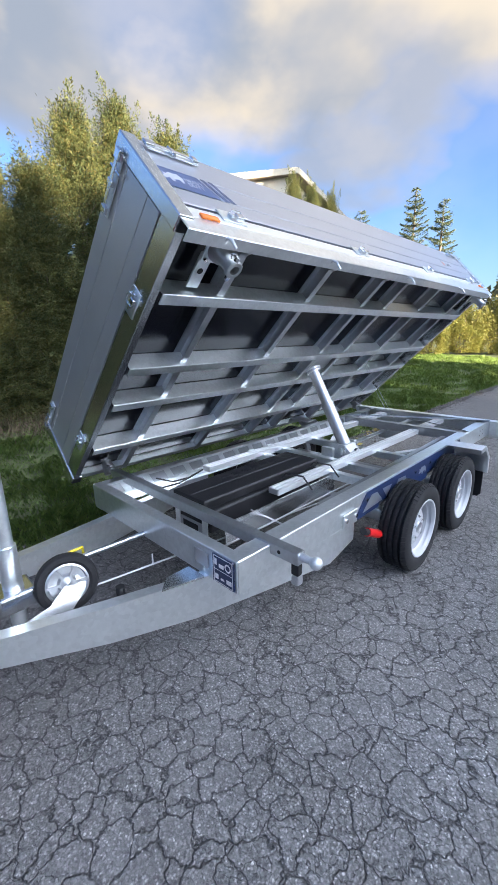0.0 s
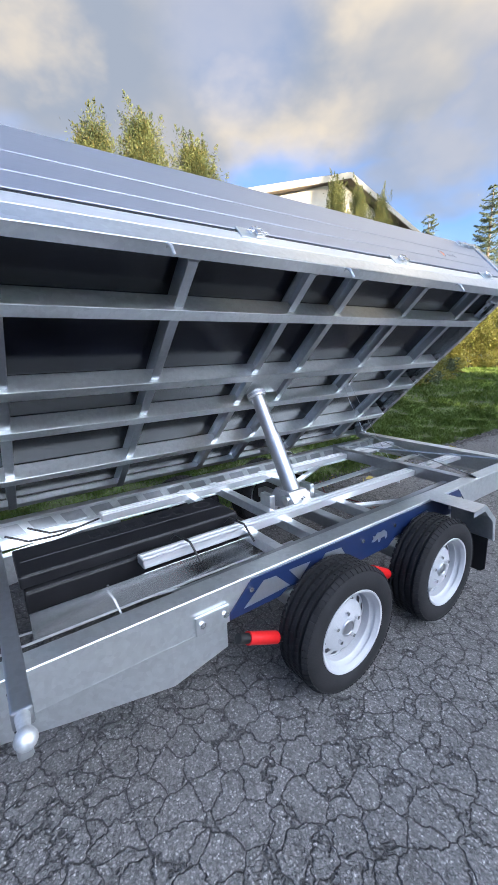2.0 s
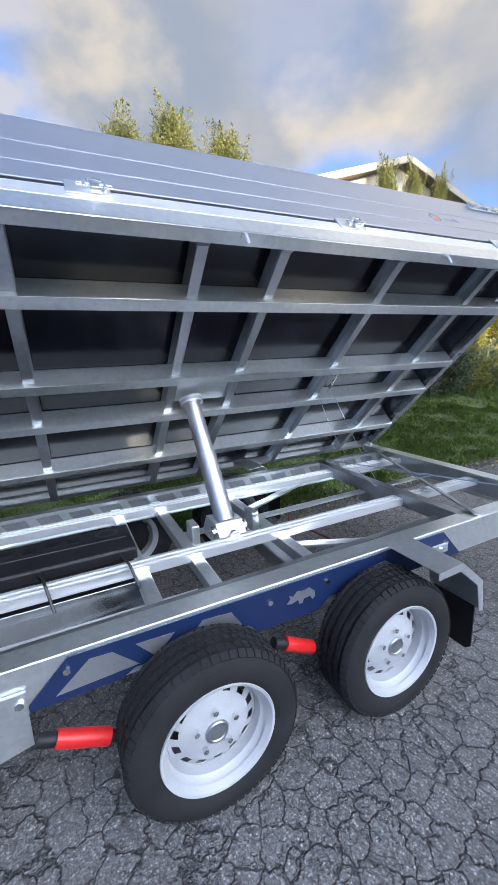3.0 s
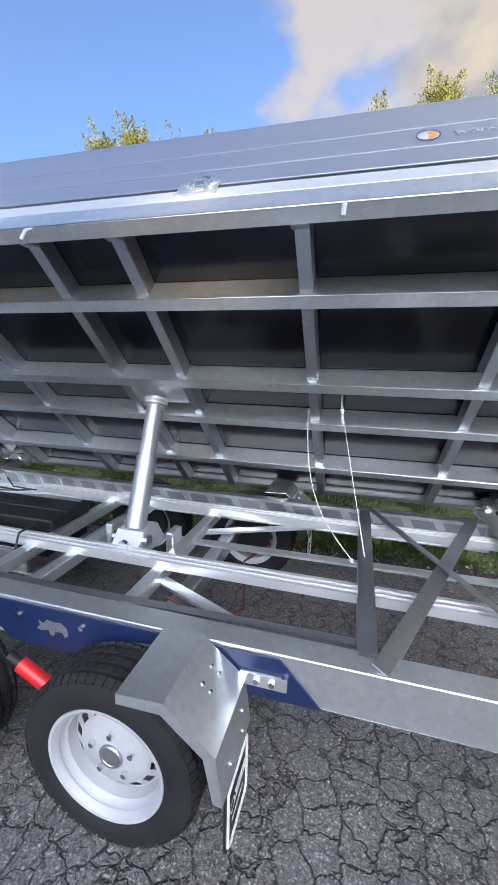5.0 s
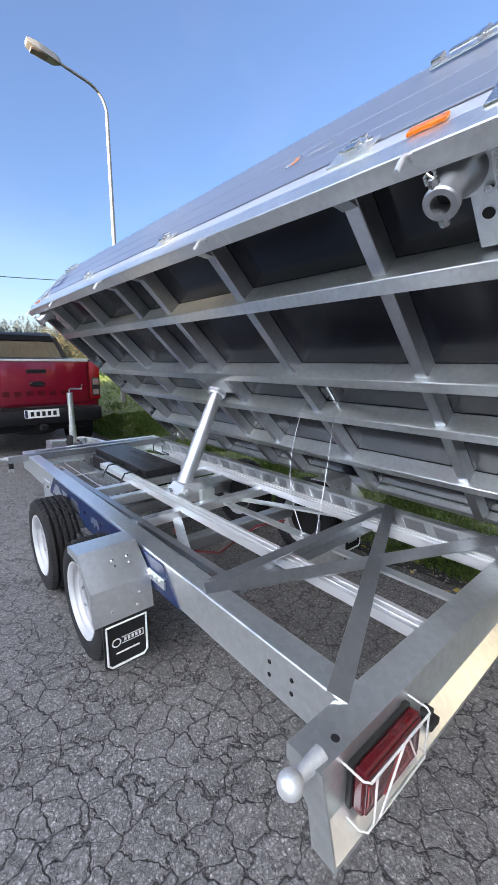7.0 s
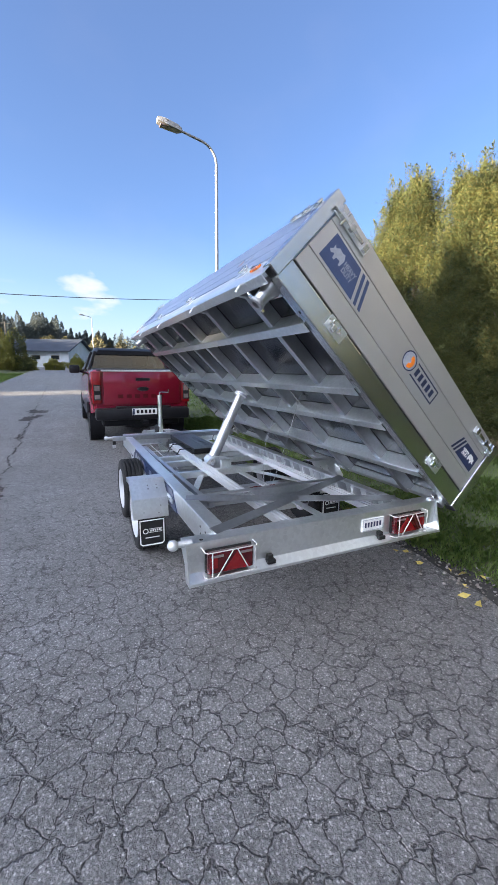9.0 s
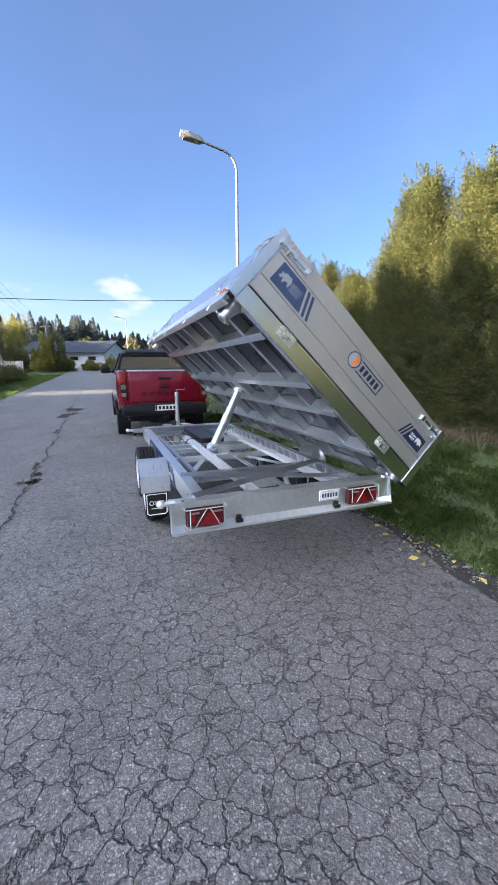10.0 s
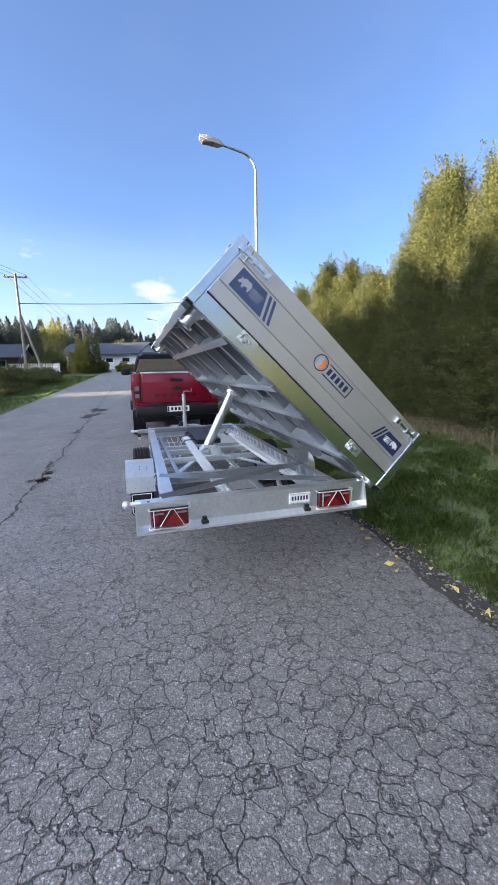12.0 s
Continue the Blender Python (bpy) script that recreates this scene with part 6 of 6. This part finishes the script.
def neighbour_house():
    """Cream house behind the hedge: its gable end faces the road, with white barge boards."""
    ob = thing("neighbour_house", "cream rendered house with a white-edged gable behind trees", "house", at=(9.35, -9.0, 0.35))
    w, d, a = 4.4, 10.0, 7.1
    k = 0.30
    e = a - w * k
    part("wall", prism([(-w, 0), (w, 0), (w, e), (0, a), (-w, e)], "x", 0.0, d), HOUSE_WALL, ob)
    for s in (-1, 1):
        wo = w + 0.7
        eo = a - wo * k
        part("roof", prism([(s * wo, eo + 0.04), (0, a + 0.04), (0, a + 0.20), (s * wo, eo + 0.20)], "x", -0.40, d + 0.75), ROOF, ob)
        part("barge_board", prism([(s * wo, eo + 0.02), (0, a + 0.02), (0, a + 0.22), (s * wo, eo + 0.22)], "x", -0.44, -0.405), HOUSE_TRIM, ob)
        part("soffit", prism([(s * wo, eo + 0.005), (0, a + 0.005), (0, a + 0.03), (s * wo, eo + 0.03)], "x", -0.40, -0.004), SOFFIT, ob)
        win = part("window", box((-0.03, s * 1.7 - 0.55, 2.9), (0.02, s * 1.7 + 0.55, 4.2), 0.01), HOUSE_TRIM, ob)
        part("pane", box((-0.036, s * 1.7 - 0.47, 2.98), (-0.031, s * 1.7 + 0.47, 4.12)), CAR_GLASS, win)


neighbour_house()


def roadside_house():
    """Low brown house beyond the picket fence, its long roof towards the road."""
    ob = thing("roadside_house", "low brown house with a grey sheet roof behind the fence", "house", at=(-15.2, 55.0, rise(55) - 0.1))
    L, D, e, a = 13.0, 8.0, 2.45, 4.0
    part("wall", prism([(0, 0), (D, 0), (D, e), (D / 2, a - 0.05), (0, e)], "x", -L, 0.0), BROWN_WALL, ob)
    for y0, y1 in ((-0.7, D / 2), (D + 0.7, D / 2)):
        part("roof", prism([(y0, e - 0.25), (y1, a), (y1, a + 0.16), (y0, e - 0.09)], "x", -L - 0.5, 0.5), BARN_ROOF, ob)
    part("barge_board", prism([(-0.7, e - 0.28), (D / 2, a - 0.03), (D / 2, a + 0.18), (-0.7, e - 0.07)], "x", 0.505, 0.54), FENCE, ob)
    for x in (-9.5, -5.5, -2.0):
        win = part("window", box((x - 0.6, -0.05, 1.0), (x + 0.6, 0.02, 2.0)), HOUSE_TRIM, ob)
        part("pane", box((x - 0.52, -0.058, 1.07), (x + 0.52, -0.051, 1.93)), CAR_GLASS, win)


roadside_house()


def barn():
    ob = thing("long_barn", "long pale barn with a dark roof at the road end", "barn", matrix=Matrix.Translation((-0.3, 80, rise(80) - 0.1)) @ Matrix.Rotation(radians(-24), 4, "Z"))
    L, D, e, a = 17.0, 11.0, 3.2, 5.4
    part("wall", prism([(0, 0), (D, 0), (D, e), (D / 2, a - 0.05), (0, e)], "x", -L, 0.0), BARN_WALL, ob)
    for y0, y1 in ((-0.8, D / 2), (D + 0.8, D / 2)):
        part("roof", prism([(y0, e - 0.3), (y1, a), (y1, a + 0.2), (y0, e - 0.1)], "x", -L - 0.6, 0.6), BARN_ROOF, ob)
    for x in (-14, -10, -6, -2.5):
        win = part("window", box((x - 0.8, -0.05, 1.5), (x + 0.8, 0.02, 2.3)), HOUSE_TRIM, ob)
        part("pane", box((x - 0.72, -0.058, 1.56), (x + 0.72, -0.051, 2.24)), CAR_GLASS, win)


barn()


# ---------------------------------------------------------------- plants
def crown_mesh(name, height, radius, seed, mat, sprays, per, leaf, power=0.45):
    """An upright evergreen crown: hundreds of flat sprays that sweep out and up to a lumpy, gappy outline."""
    rng = np.random.default_rng(seed)
    P, D = [], []
    k1, k2 = rng.uniform(0, 6.28, 2)
    for i in range(sprays):
        t = rng.uniform(0.0, 1.0) ** 0.9
        a = rng.uniform(0, 6.28)
        lump = 1 + 0.11 * math.sin(3 * a + 9 * t + k1) + 0.15 * math.sin(5 * a - 23 * t + k2)
        r = radius * max(0.04, (1 - t)) ** power * lump * rng.uniform(0.66, 1.12)
        tip = np.array([r * math.cos(a), r * math.sin(a), 0.25 + t * (height - 0.25) + rng.uniform(-0.1, 0.15)])
        up = rng.uniform(0.35, 1.1) + 1.1 * t
        d = np.array([math.cos(a), math.sin(a), up]) + rng.normal(0, 0.25, 3)
        d /= np.linalg.norm(d)
        side = np.cross(d, rng.normal(0, 1, 3))
        side /= np.linalg.norm(side)
        ln = rng.uniform(0.35, 0.62)
        u = rng.uniform(0, 1, per)
        w = rng.normal(0, 1, per) * (0.03 + 0.10 * np.sin(np.clip(u, 0, 1) * 2.6))
        n3 = np.cross(d, side)
        P.append(tip - d * ((1 - u) * ln)[:, None] + side * w[:, None] + n3 * rng.normal(0, 0.025, per)[:, None])
        D.append(d + side * (np.sign(w) * 0.7)[:, None])
    for i in range(130):
        # leading shoots that break the outline
        t, a = rng.uniform(0.0, 1.0) ** 0.6, rng.uniform(0, 6.28)
        r = radius * max(0.02, 1 - t) ** power * rng.uniform(0.75, 1.02)
        d = np.array([0.22 * math.cos(a), 0.22 * math.sin(a), 1.0]) + rng.normal(0, 0.09, 3)
        d /= np.linalg.norm(d)
        root = np.array([r * math.cos(a), r * math.sin(a), t * height - 0.25])
        u = rng.uniform(0, 1, 190) ** 1.15
        spread_of = 0.11 * (1.04 - u)
        out = rng.normal(0, 1, (190, 3)) * spread_of[:, None]
        P.append(root + d * (u * rng.uniform(0.40, 0.85))[:, None] + out)
        D.append(np.tile(d * 1.0, (190, 1)) + out * 9)
    v, f = leaves(np.concatenate(P), np.concatenate(D), leaf, rng, droop=0.0, shape=0.24)
    return mesh_from(name, v, f, mat)


def trunk_mesh(height, r, limbs, seed):
    rng = random.Random(seed)
    bm = tube([(0, 0, -0.2), (0.02, 0.0, height * 0.3), (-0.02, 0.02, height * 0.65), (0, 0, height * 0.96)], [r, r * 0.8, r * 0.5, r * 0.08], 9)
    for k in range(limbs):
        z = height * (0.12 + 0.75 * k / limbs)
        a = rng.uniform(0, 6.28)
        ln = (1 - z / height) * height * 0.20 + 0.1
        tube([(0, 0, z), (ln * 0.5 * math.cos(a), ln * 0.5 * math.sin(a), z + ln * 0.25), (ln * math.cos(a), ln * math.sin(a), z + ln * 0.6)], [r * 0.28, r * 0.18, r * 0.05], 5, bm)
    me = bpy.data.meshes.new("trunk")
    bm.to_mesh(me)
    bm.free()
    me.materials.append(BARK)
    return me


THUJA_TRUNK = trunk_mesh(5.0, 0.09, 14, 1)
THUJA_CROWNS = [crown_mesh("crown", 5.5, 1.05, 10 + k, THUJA, 760, 135, 0.046, 0.66) for k in range(4)]


def thuja(x, y, h, k, width=1.0):
    z = ground_z(x, y)
    m = Matrix.Translation((x, y, z)) @ Matrix.Rotation(k * 1.7, 4, "Z") @ Matrix.Diagonal((width, width, h / 5.5, 1))
    ob = thing("thuja_tree", "tall dense hedge thuja, green with yellow and brown tips", "tree", "thuja hedge", matrix=m)
    part("trunk", THUJA_TRUNK, BARK, ob)
    part("crown", THUJA_CROWNS[k % 4], THUJA, ob)


HEIGHTS = ((-2.5, 3.6), (-1.75, 4.3), (-1.05, 5.25), (-0.10, 5.65), (0.85, 5.3), (1.75, 4.1), (2.5, 4.45), (3.2, 4.8), (3.9, 5.05), (4.6, 5.25), (5.4, 5.4), (6.3, 5.45), (7.1, 4.4), (7.9, 3.7), (8.9, 4.0), (10.0, 4.5), (11.2, 4.75), (12.4, 4.6), (13.8, 4.3))
for k, (y, h) in enumerate(HEIGHTS):
    thuja(6.35 + 0.25 * math.sin(k * 2.3), y, h, k, 1.32)
for k in range(20):
    thuja(5.95 + 0.15 * math.sin(k * 3.1), -2.3 + 0.60 * k, 3.0 + 0.5 * math.sin(k * 1.9), k + 1, 1.1)


def spruce(x, y, h, seed, r=1.5):
    rng = np.random.default_rng(seed)
    ob = thing("spruce_tree", "tall open spruce with drooping tiered branches", "tree", "spruces behind the house", at=(x, y, ground_z(x, y)))
    part("trunk", trunk_mesh(h, 0.16, 6, seed), BARK, ob)
    pts, nrm = [], []
    tiers = 27
    for i in range(tiers):
        z = h * (0.12 + 0.86 * i / tiers)
        ln = r * (1 - z / h) ** 0.8 + 0.08
        for b in range(7 if i < tiers - 3 else 4):
            a = rng.uniform(0, 6.28)
            l2 = ln * rng.uniform(0.6, 1.15)
            n = int(26 + 120 * l2)
            t = rng.uniform(0.1, 1, n)
            w = 0.20 * (1.1 - t) + 0.03
            sx = rng.normal(0, 1, n) * w
            p = np.stack([t * l2 * np.cos(a) - sx * np.sin(a), t * l2 * np.sin(a) + sx * np.cos(a), z + 0.10 * l2 * t + 0.16 * l2 * t ** 3 - np.abs(sx) * 0.5], 1)
            pts.append(p)
            nrm.append(np.tile((math.cos(a), math.sin(a), -0.15), (n, 1)))
    v, f = leaves(np.concatenate(pts), np.concatenate(nrm), 0.11, rng, 0.1, 0.3)
    part("crown", mesh_from("crown", v, f, SPRUCE), SPRUCE, ob)


for x, y, h, sd in ((9.75, -21.5, 10.1, 1), (8.8, -23.5, 9.65, 2), (12.5, -20.0, 9.1, 3)):
    spruce(x, y, h, sd, 2.25)


def bush(name, x, y, w, h, seed, mat, label, count=2600, leaf=0.11):
    rng = np.random.default_rng(seed)
    ob = thing(name, label, "bush", at=(x, y, ground_z(x, y)))
    n = count
    d = rng.normal(0, 1, (n, 3))
    d /= np.linalg.norm(d, axis=1)[:, None]
    d[:, 2] = np.abs(d[:, 2])
    lob = 1 + 0.28 * np.sin(d[:, 0] * 5 + seed) * np.sin(d[:, 1] * 6 + seed * 2) + 0.2 * np.sin(d[:, 2] * 9 + seed)
    r = rng.uniform(0.35, 1.0, n) ** 0.4 * lob
    p = np.stack([d[:, 0] * r * w, d[:, 1] * r * w, 0.1 + d[:, 2] * r * h], 1)
    v, f = leaves(p, d, leaf, rng, 0.1, 0.55)
    part("foliage", mesh_from("foliage", v, f, mat), mat, ob)
    bm = bmesh.new()
    for k in range(6):
        a = k * 1.05 + seed
        tube([(0, 0, -0.1), (0.3 * w * math.cos(a), 0.3 * w * math.sin(a), h * 0.4), (0.6 * w * math.cos(a), 0.6 * w * math.sin(a), h * 0.8)], [0.03, 0.02, 0.008], 5, bm)
    part("stem", bm, BARK, ob)


YB = "sunlit shrub with yellow autumn leaves"
for k in range(9):
    bush("autumn_shrub", 2.2 + 1.45 * k, -25.5 + 1.15 * k + 0.4 * math.sin(k * 2.0), 1.5, 3.6 + 0.7 * math.sin(k * 1.7), 20 + k, AUTUMN, YB, 13000, 0.10)
ROADSIDE = ((-7.5, 55, 1.25, 3.7), (-8.9, 58, 1.0, 2.6), (-14.3, 75, 2.3, 8.9), (-5.6, 58, 1.2, 1.6), (-2.4, 60, 1.3, 1.5), (0.5, 62, 1.3, 1.7), (-6.1, 55.3, 1.3, 3.8), (-16.5, 68, 2.4, 5.0), (-12.6, 62, 1.8, 3.2), (-10.2, 52, 1.2, 2.4), (-11.8, 48.5, 1.3, 2.2))
for k, (x, y, w, h) in enumerate(ROADSIDE):
    yellow = k < 6
    bush("roadside_shrub", x, y, w, h, 50 + k, AUTUMN if yellow else THUJA, "roadside shrub turning yellow" if yellow else "dark green roadside shrub", 12000 if k < 3 else 7000, 0.15)
for k in range(15):
    # unkempt thicket between the far verge and the fence, lower where the low sun gets through
    y = 11.5 + 1.75 * k
    h = (0.45 if 15.5 < y < 21.5 else 1.15 + 0.25 * math.sin(k * 2.1)) * (1.0 if y < 27 else 0.75)
    bush("thicket_bush", -7.9 + 0.25 * math.sin(k * 1.3), y, 1.15, h, 120 + k, THUJA, "dark unkempt thicket along the far verge", 5200, 0.085)
for k, (x, y, h) in enumerate(((5.6, -6.6, 1.9), (6.0, -7.9, 1.5), (6.3, -9.2, 1.15), (6.7, -10.6, 0.9), (7.2, -12.2, 0.75), (7.9, -13.9, 0.75), (7.4, -7.0, 2.0), (7.8, -9.0, 1.4))):
    bush("bramble_bush", x, y, 0.95, h, 80 + k, AUTUMN if k % 2 else SPRUCE, "unkempt olive bramble bush along the verge", 5200, 0.085)
for k, (x, y, h) in enumerate(((6.2, -5.3, 5.45), (6.2, -6.2, 5.45), (6.2, -7.2, 5.5), (6.5, -8.1, 4.95))):
    thuja(x, y, h, k + 2, 0.8)


def far_woods():
    """Far conifers and birches across the end of the road, as one mass of many small clumps."""
    rng = np.random.default_rng(7)
    for name, mat, n, yr, hr, shape, label in (("far_conifer_wood", HAZED_CONIFER, 1500, (112, 140), (9.5, 14.5), 0.23, "dark conifer wood on the horizon"), ("far_mixed_wood", FAR_LEAF, 300, (98, 122), (4, 8), 0.36, "pale autumn trees along the horizon")):
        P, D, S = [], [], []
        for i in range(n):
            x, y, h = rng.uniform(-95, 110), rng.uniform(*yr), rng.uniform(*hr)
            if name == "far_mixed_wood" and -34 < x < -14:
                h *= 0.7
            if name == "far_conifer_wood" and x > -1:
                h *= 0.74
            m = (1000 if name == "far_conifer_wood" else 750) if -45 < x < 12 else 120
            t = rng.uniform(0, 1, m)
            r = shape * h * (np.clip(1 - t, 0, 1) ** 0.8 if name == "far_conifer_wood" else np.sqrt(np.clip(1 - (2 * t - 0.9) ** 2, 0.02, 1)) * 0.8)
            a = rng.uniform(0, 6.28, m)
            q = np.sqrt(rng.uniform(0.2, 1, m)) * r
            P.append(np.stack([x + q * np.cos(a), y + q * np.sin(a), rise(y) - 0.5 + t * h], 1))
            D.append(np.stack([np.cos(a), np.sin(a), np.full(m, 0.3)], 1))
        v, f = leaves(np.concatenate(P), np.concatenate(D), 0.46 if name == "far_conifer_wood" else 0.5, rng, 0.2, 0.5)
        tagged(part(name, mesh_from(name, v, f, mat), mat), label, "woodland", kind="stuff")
    P, D = [], []
    for i in range(120):
        x, y, h = rng.uniform(-60, 80), rng.uniform(-95, -60), rng.uniform(6, 12)
        m = 200
        t, a = rng.uniform(0, 1, m), rng.uniform(0, 6.28, m)
        q = np.sqrt(rng.uniform(0.2, 1, m)) * 0.22 * h * (1 - t) ** 0.7
        P.append(np.stack([x + q * np.cos(a), y + q * np.sin(a), rise(y) + t * h], 1))
        D.append(np.stack([np.cos(a), np.sin(a), np.full(m, 0.3)], 1))
    v, f = leaves(np.concatenate(P), np.concatenate(D), 1.0, rng, 0.2, 0.6)
    tagged(part("far_wood_behind", mesh_from("far_wood_behind", v, f, FAR_LEAF), FAR_LEAF), "autumn trees beyond the verge", "woodland", kind="stuff")


far_woods()


def sun_block_belt():
    """Unseen tall conifers added to the west to keep the low sun off the road."""
    rng = np.random.default_rng(17)
    P, D = [], []
    for i in range(220):
        y = -75 + i * 0.85 + rng.uniform(-0.4, 0.4)
        # heights step to shape the shadow line on hedge, house and road
        h = 6.0 if y < -16.5 else 18.6 if y < -9.6 else 12.6 if y < -3.7 else 11.9 - 0.17 * max(0, y - 3) if y < 9.5 else 9.5 if y < 15.5 else 3.0 if y < 19.5 else 11.0 + 0.04 * max(0, y - 20)
        x, h = -42 + rng.uniform(-2.5, 2.5), h * rng.uniform(0.96, 1.04)
        m = 260
        t, a = rng.uniform(0, 1, m), rng.uniform(0, 6.28, m)
        q = np.sqrt(rng.uniform(0.0, 1, m)) * 1.9 * (1 - t) ** 0.5
        P.append(np.stack([x + q * np.cos(a), y + q * np.sin(a), t * h], 1))
        D.append(np.stack([np.cos(a), np.sin(a), np.full(m, 0.3)], 1))
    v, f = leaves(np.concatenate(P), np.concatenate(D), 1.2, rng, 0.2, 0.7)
    tagged(part("sun_block_belt", mesh_from("sun_block_belt", v, f, HAZED_CONIFER), HAZED_CONIFER), "unseen row of tall conifers added to block the low sun", "woodland", kind="stuff")


sun_block_belt()


def grass():
    """Uneven tussocks over the verge, thick beside the trailer and thinner further off."""
    rng = np.random.default_rng(3)
    spans = ((1.10, 6.3, -6, 9, 230000, 0.080), (1.16, 9, -20, -6, 70000, 0.12), (1.16, 8, 9, 24, 14000, 0.13), (-8.5, -4.98, 8, 46, 26000, 0.13))
    V, F, off = [], [], 0
    for x0, x1, y0, y1, n, ln in spans:
        x, y = rng.uniform(0, 1, n), rng.uniform(y0, y1, n)
        x = x0 + (x1 - x0) * (x ** 1.35 if x0 > 0 else x)
        patch = np.array([noise.noise((a * 1.6, b * 1.6, 4)) + 0.6 * noise.noise((a * 5.5, b * 5.5, 1)) for a, b in zip(x, y)])
        keep = rng.uniform(0, 1, n) < np.clip(0.85 + 0.9 * patch, 0.5, 1)
        if x0 > 0:
            keep &= rng.uniform(0, 1, n) < np.clip((x - x0 - 0.02) / 0.22, 0.05, 1)
        x, y, patch = x[keep], y[keep], patch[keep]
        n = len(x)
        z = np.array([ground_z(a, b) for a, b in zip(x, y)])
        L = ln * rng.uniform(0.35, 1.25, n) * np.clip(0.85 + 0.9 * patch, 0.35, 1.7)
        a = rng.uniform(0, 6.28, n)
        lean = rng.uniform(0.1, 0.8, n) * L
        w = 0.0021 * (ln / 0.085) * rng.uniform(0.5, 1.4, n)[:, None]
        p = np.stack([x, y, z - 0.005], 1)
        s = np.stack([-np.sin(a), np.cos(a), 0 * a], 1) * w
        out = np.stack([np.cos(a), np.sin(a), 0 * a], 1)
        mid = p + out * (lean * 0.35)[:, None] + np.array([0, 0, 1]) * (L * 0.65)[:, None]
        tip = p + out * lean[:, None] + np.array([0, 0, 1]) * (L * 0.85)[:, None]
        V.append(np.stack([p - s, p + s, mid + s * 0.7, tip, mid - s * 0.7], 1).reshape(-1, 3))
        F.append(np.arange(n * 5).reshape(-1, 5) + off)
        off += n * 5
    tagged(part("verge_grass", mesh_from("verge_grass", np.concatenate(V), np.concatenate(F), GRASS), GRASS), "short green verge grass beside the road", "grass", kind="stuff")
    n = 14000
    x, y = rng.uniform(5.0, 6.4, n), rng.uniform(-4, 12, n)
    z = np.array([ground_z(a, b) for a, b in zip(x, y)]) + rng.uniform(0, 0.06, n)
    v, f = leaves(np.stack([x, y, z], 1), rng.normal(0, 1, (n, 3)), 0.09, rng, 0.0, 0.25)
    tagged(part("dry_litter", mesh_from("dry_litter", v, f, DRY), DRY), "dry brown grass and twigs under the hedge", "litter", kind="stuff")
    n = 26000
    x, y = 5.35 + rng.normal(0, 0.42, n), rng.uniform(-4, 12, n)
    z = np.array([ground_z(a, b) for a, b in zip(x, y)]) + rng.uniform(0, 0.16, n)
    D = rng.normal(0, 0.5, (n, 3)) + np.array([0, 0, 1.5])
    v, f = leaves(np.stack([x, y, z], 1), D, 0.24, rng, 0.0, 0.045)
    tagged(part("dry_grass", mesh_from("dry_grass", v, f, DRY), DRY), "tall dry brown grass at the foot of the hedge", "grass", kind="stuff")
    P, D = [], []
    for k in range(45):
        x, y = rng.uniform(1.3, 5.0), rng.uniform(-5, 6)
        m = rng.integers(6, 12)
        a = rng.uniform(0, 6.28, m)
        P.append(np.stack([x + 0.05 * np.cos(a), y + 0.05 * np.sin(a), np.full(m, ground_z(x, y) + 0.05) + rng.uniform(0, 0.05, m)], 1))
        D.append(np.stack([np.cos(a), np.sin(a), np.full(m, 0.9)], 1) * 1.6)
    v, f = leaves(np.concatenate(P), np.concatenate(D), 0.075, rng, 0.0, 0.26)
    tagged(part("broadleaf_weeds", mesh_from("broadleaf_weeds", v, f, GRASS), GRASS), "broad-leaved green weeds in the verge grass", "weeds", kind="stuff")
    n = 70
    x = ROAD_R - 0.06 + rng.normal(0, 0.09, n)
    y = rng.uniform(-3, 3, n)
    z = np.array([road_z(a, b) for a, b in zip(x, y)]) + 0.008
    v, f = leaves(np.stack([x, y, z], 1), rng.normal(0, 1, (n, 3)) * (1, 1, 0.1), 0.07, rng, 0.0, 0.5)
    tagged(part("fallen_leaves", mesh_from("fallen_leaves", v, f, LITTER), LITTER), "yellow fallen leaves along the road edge", "leaves", kind="stuff")


grass()
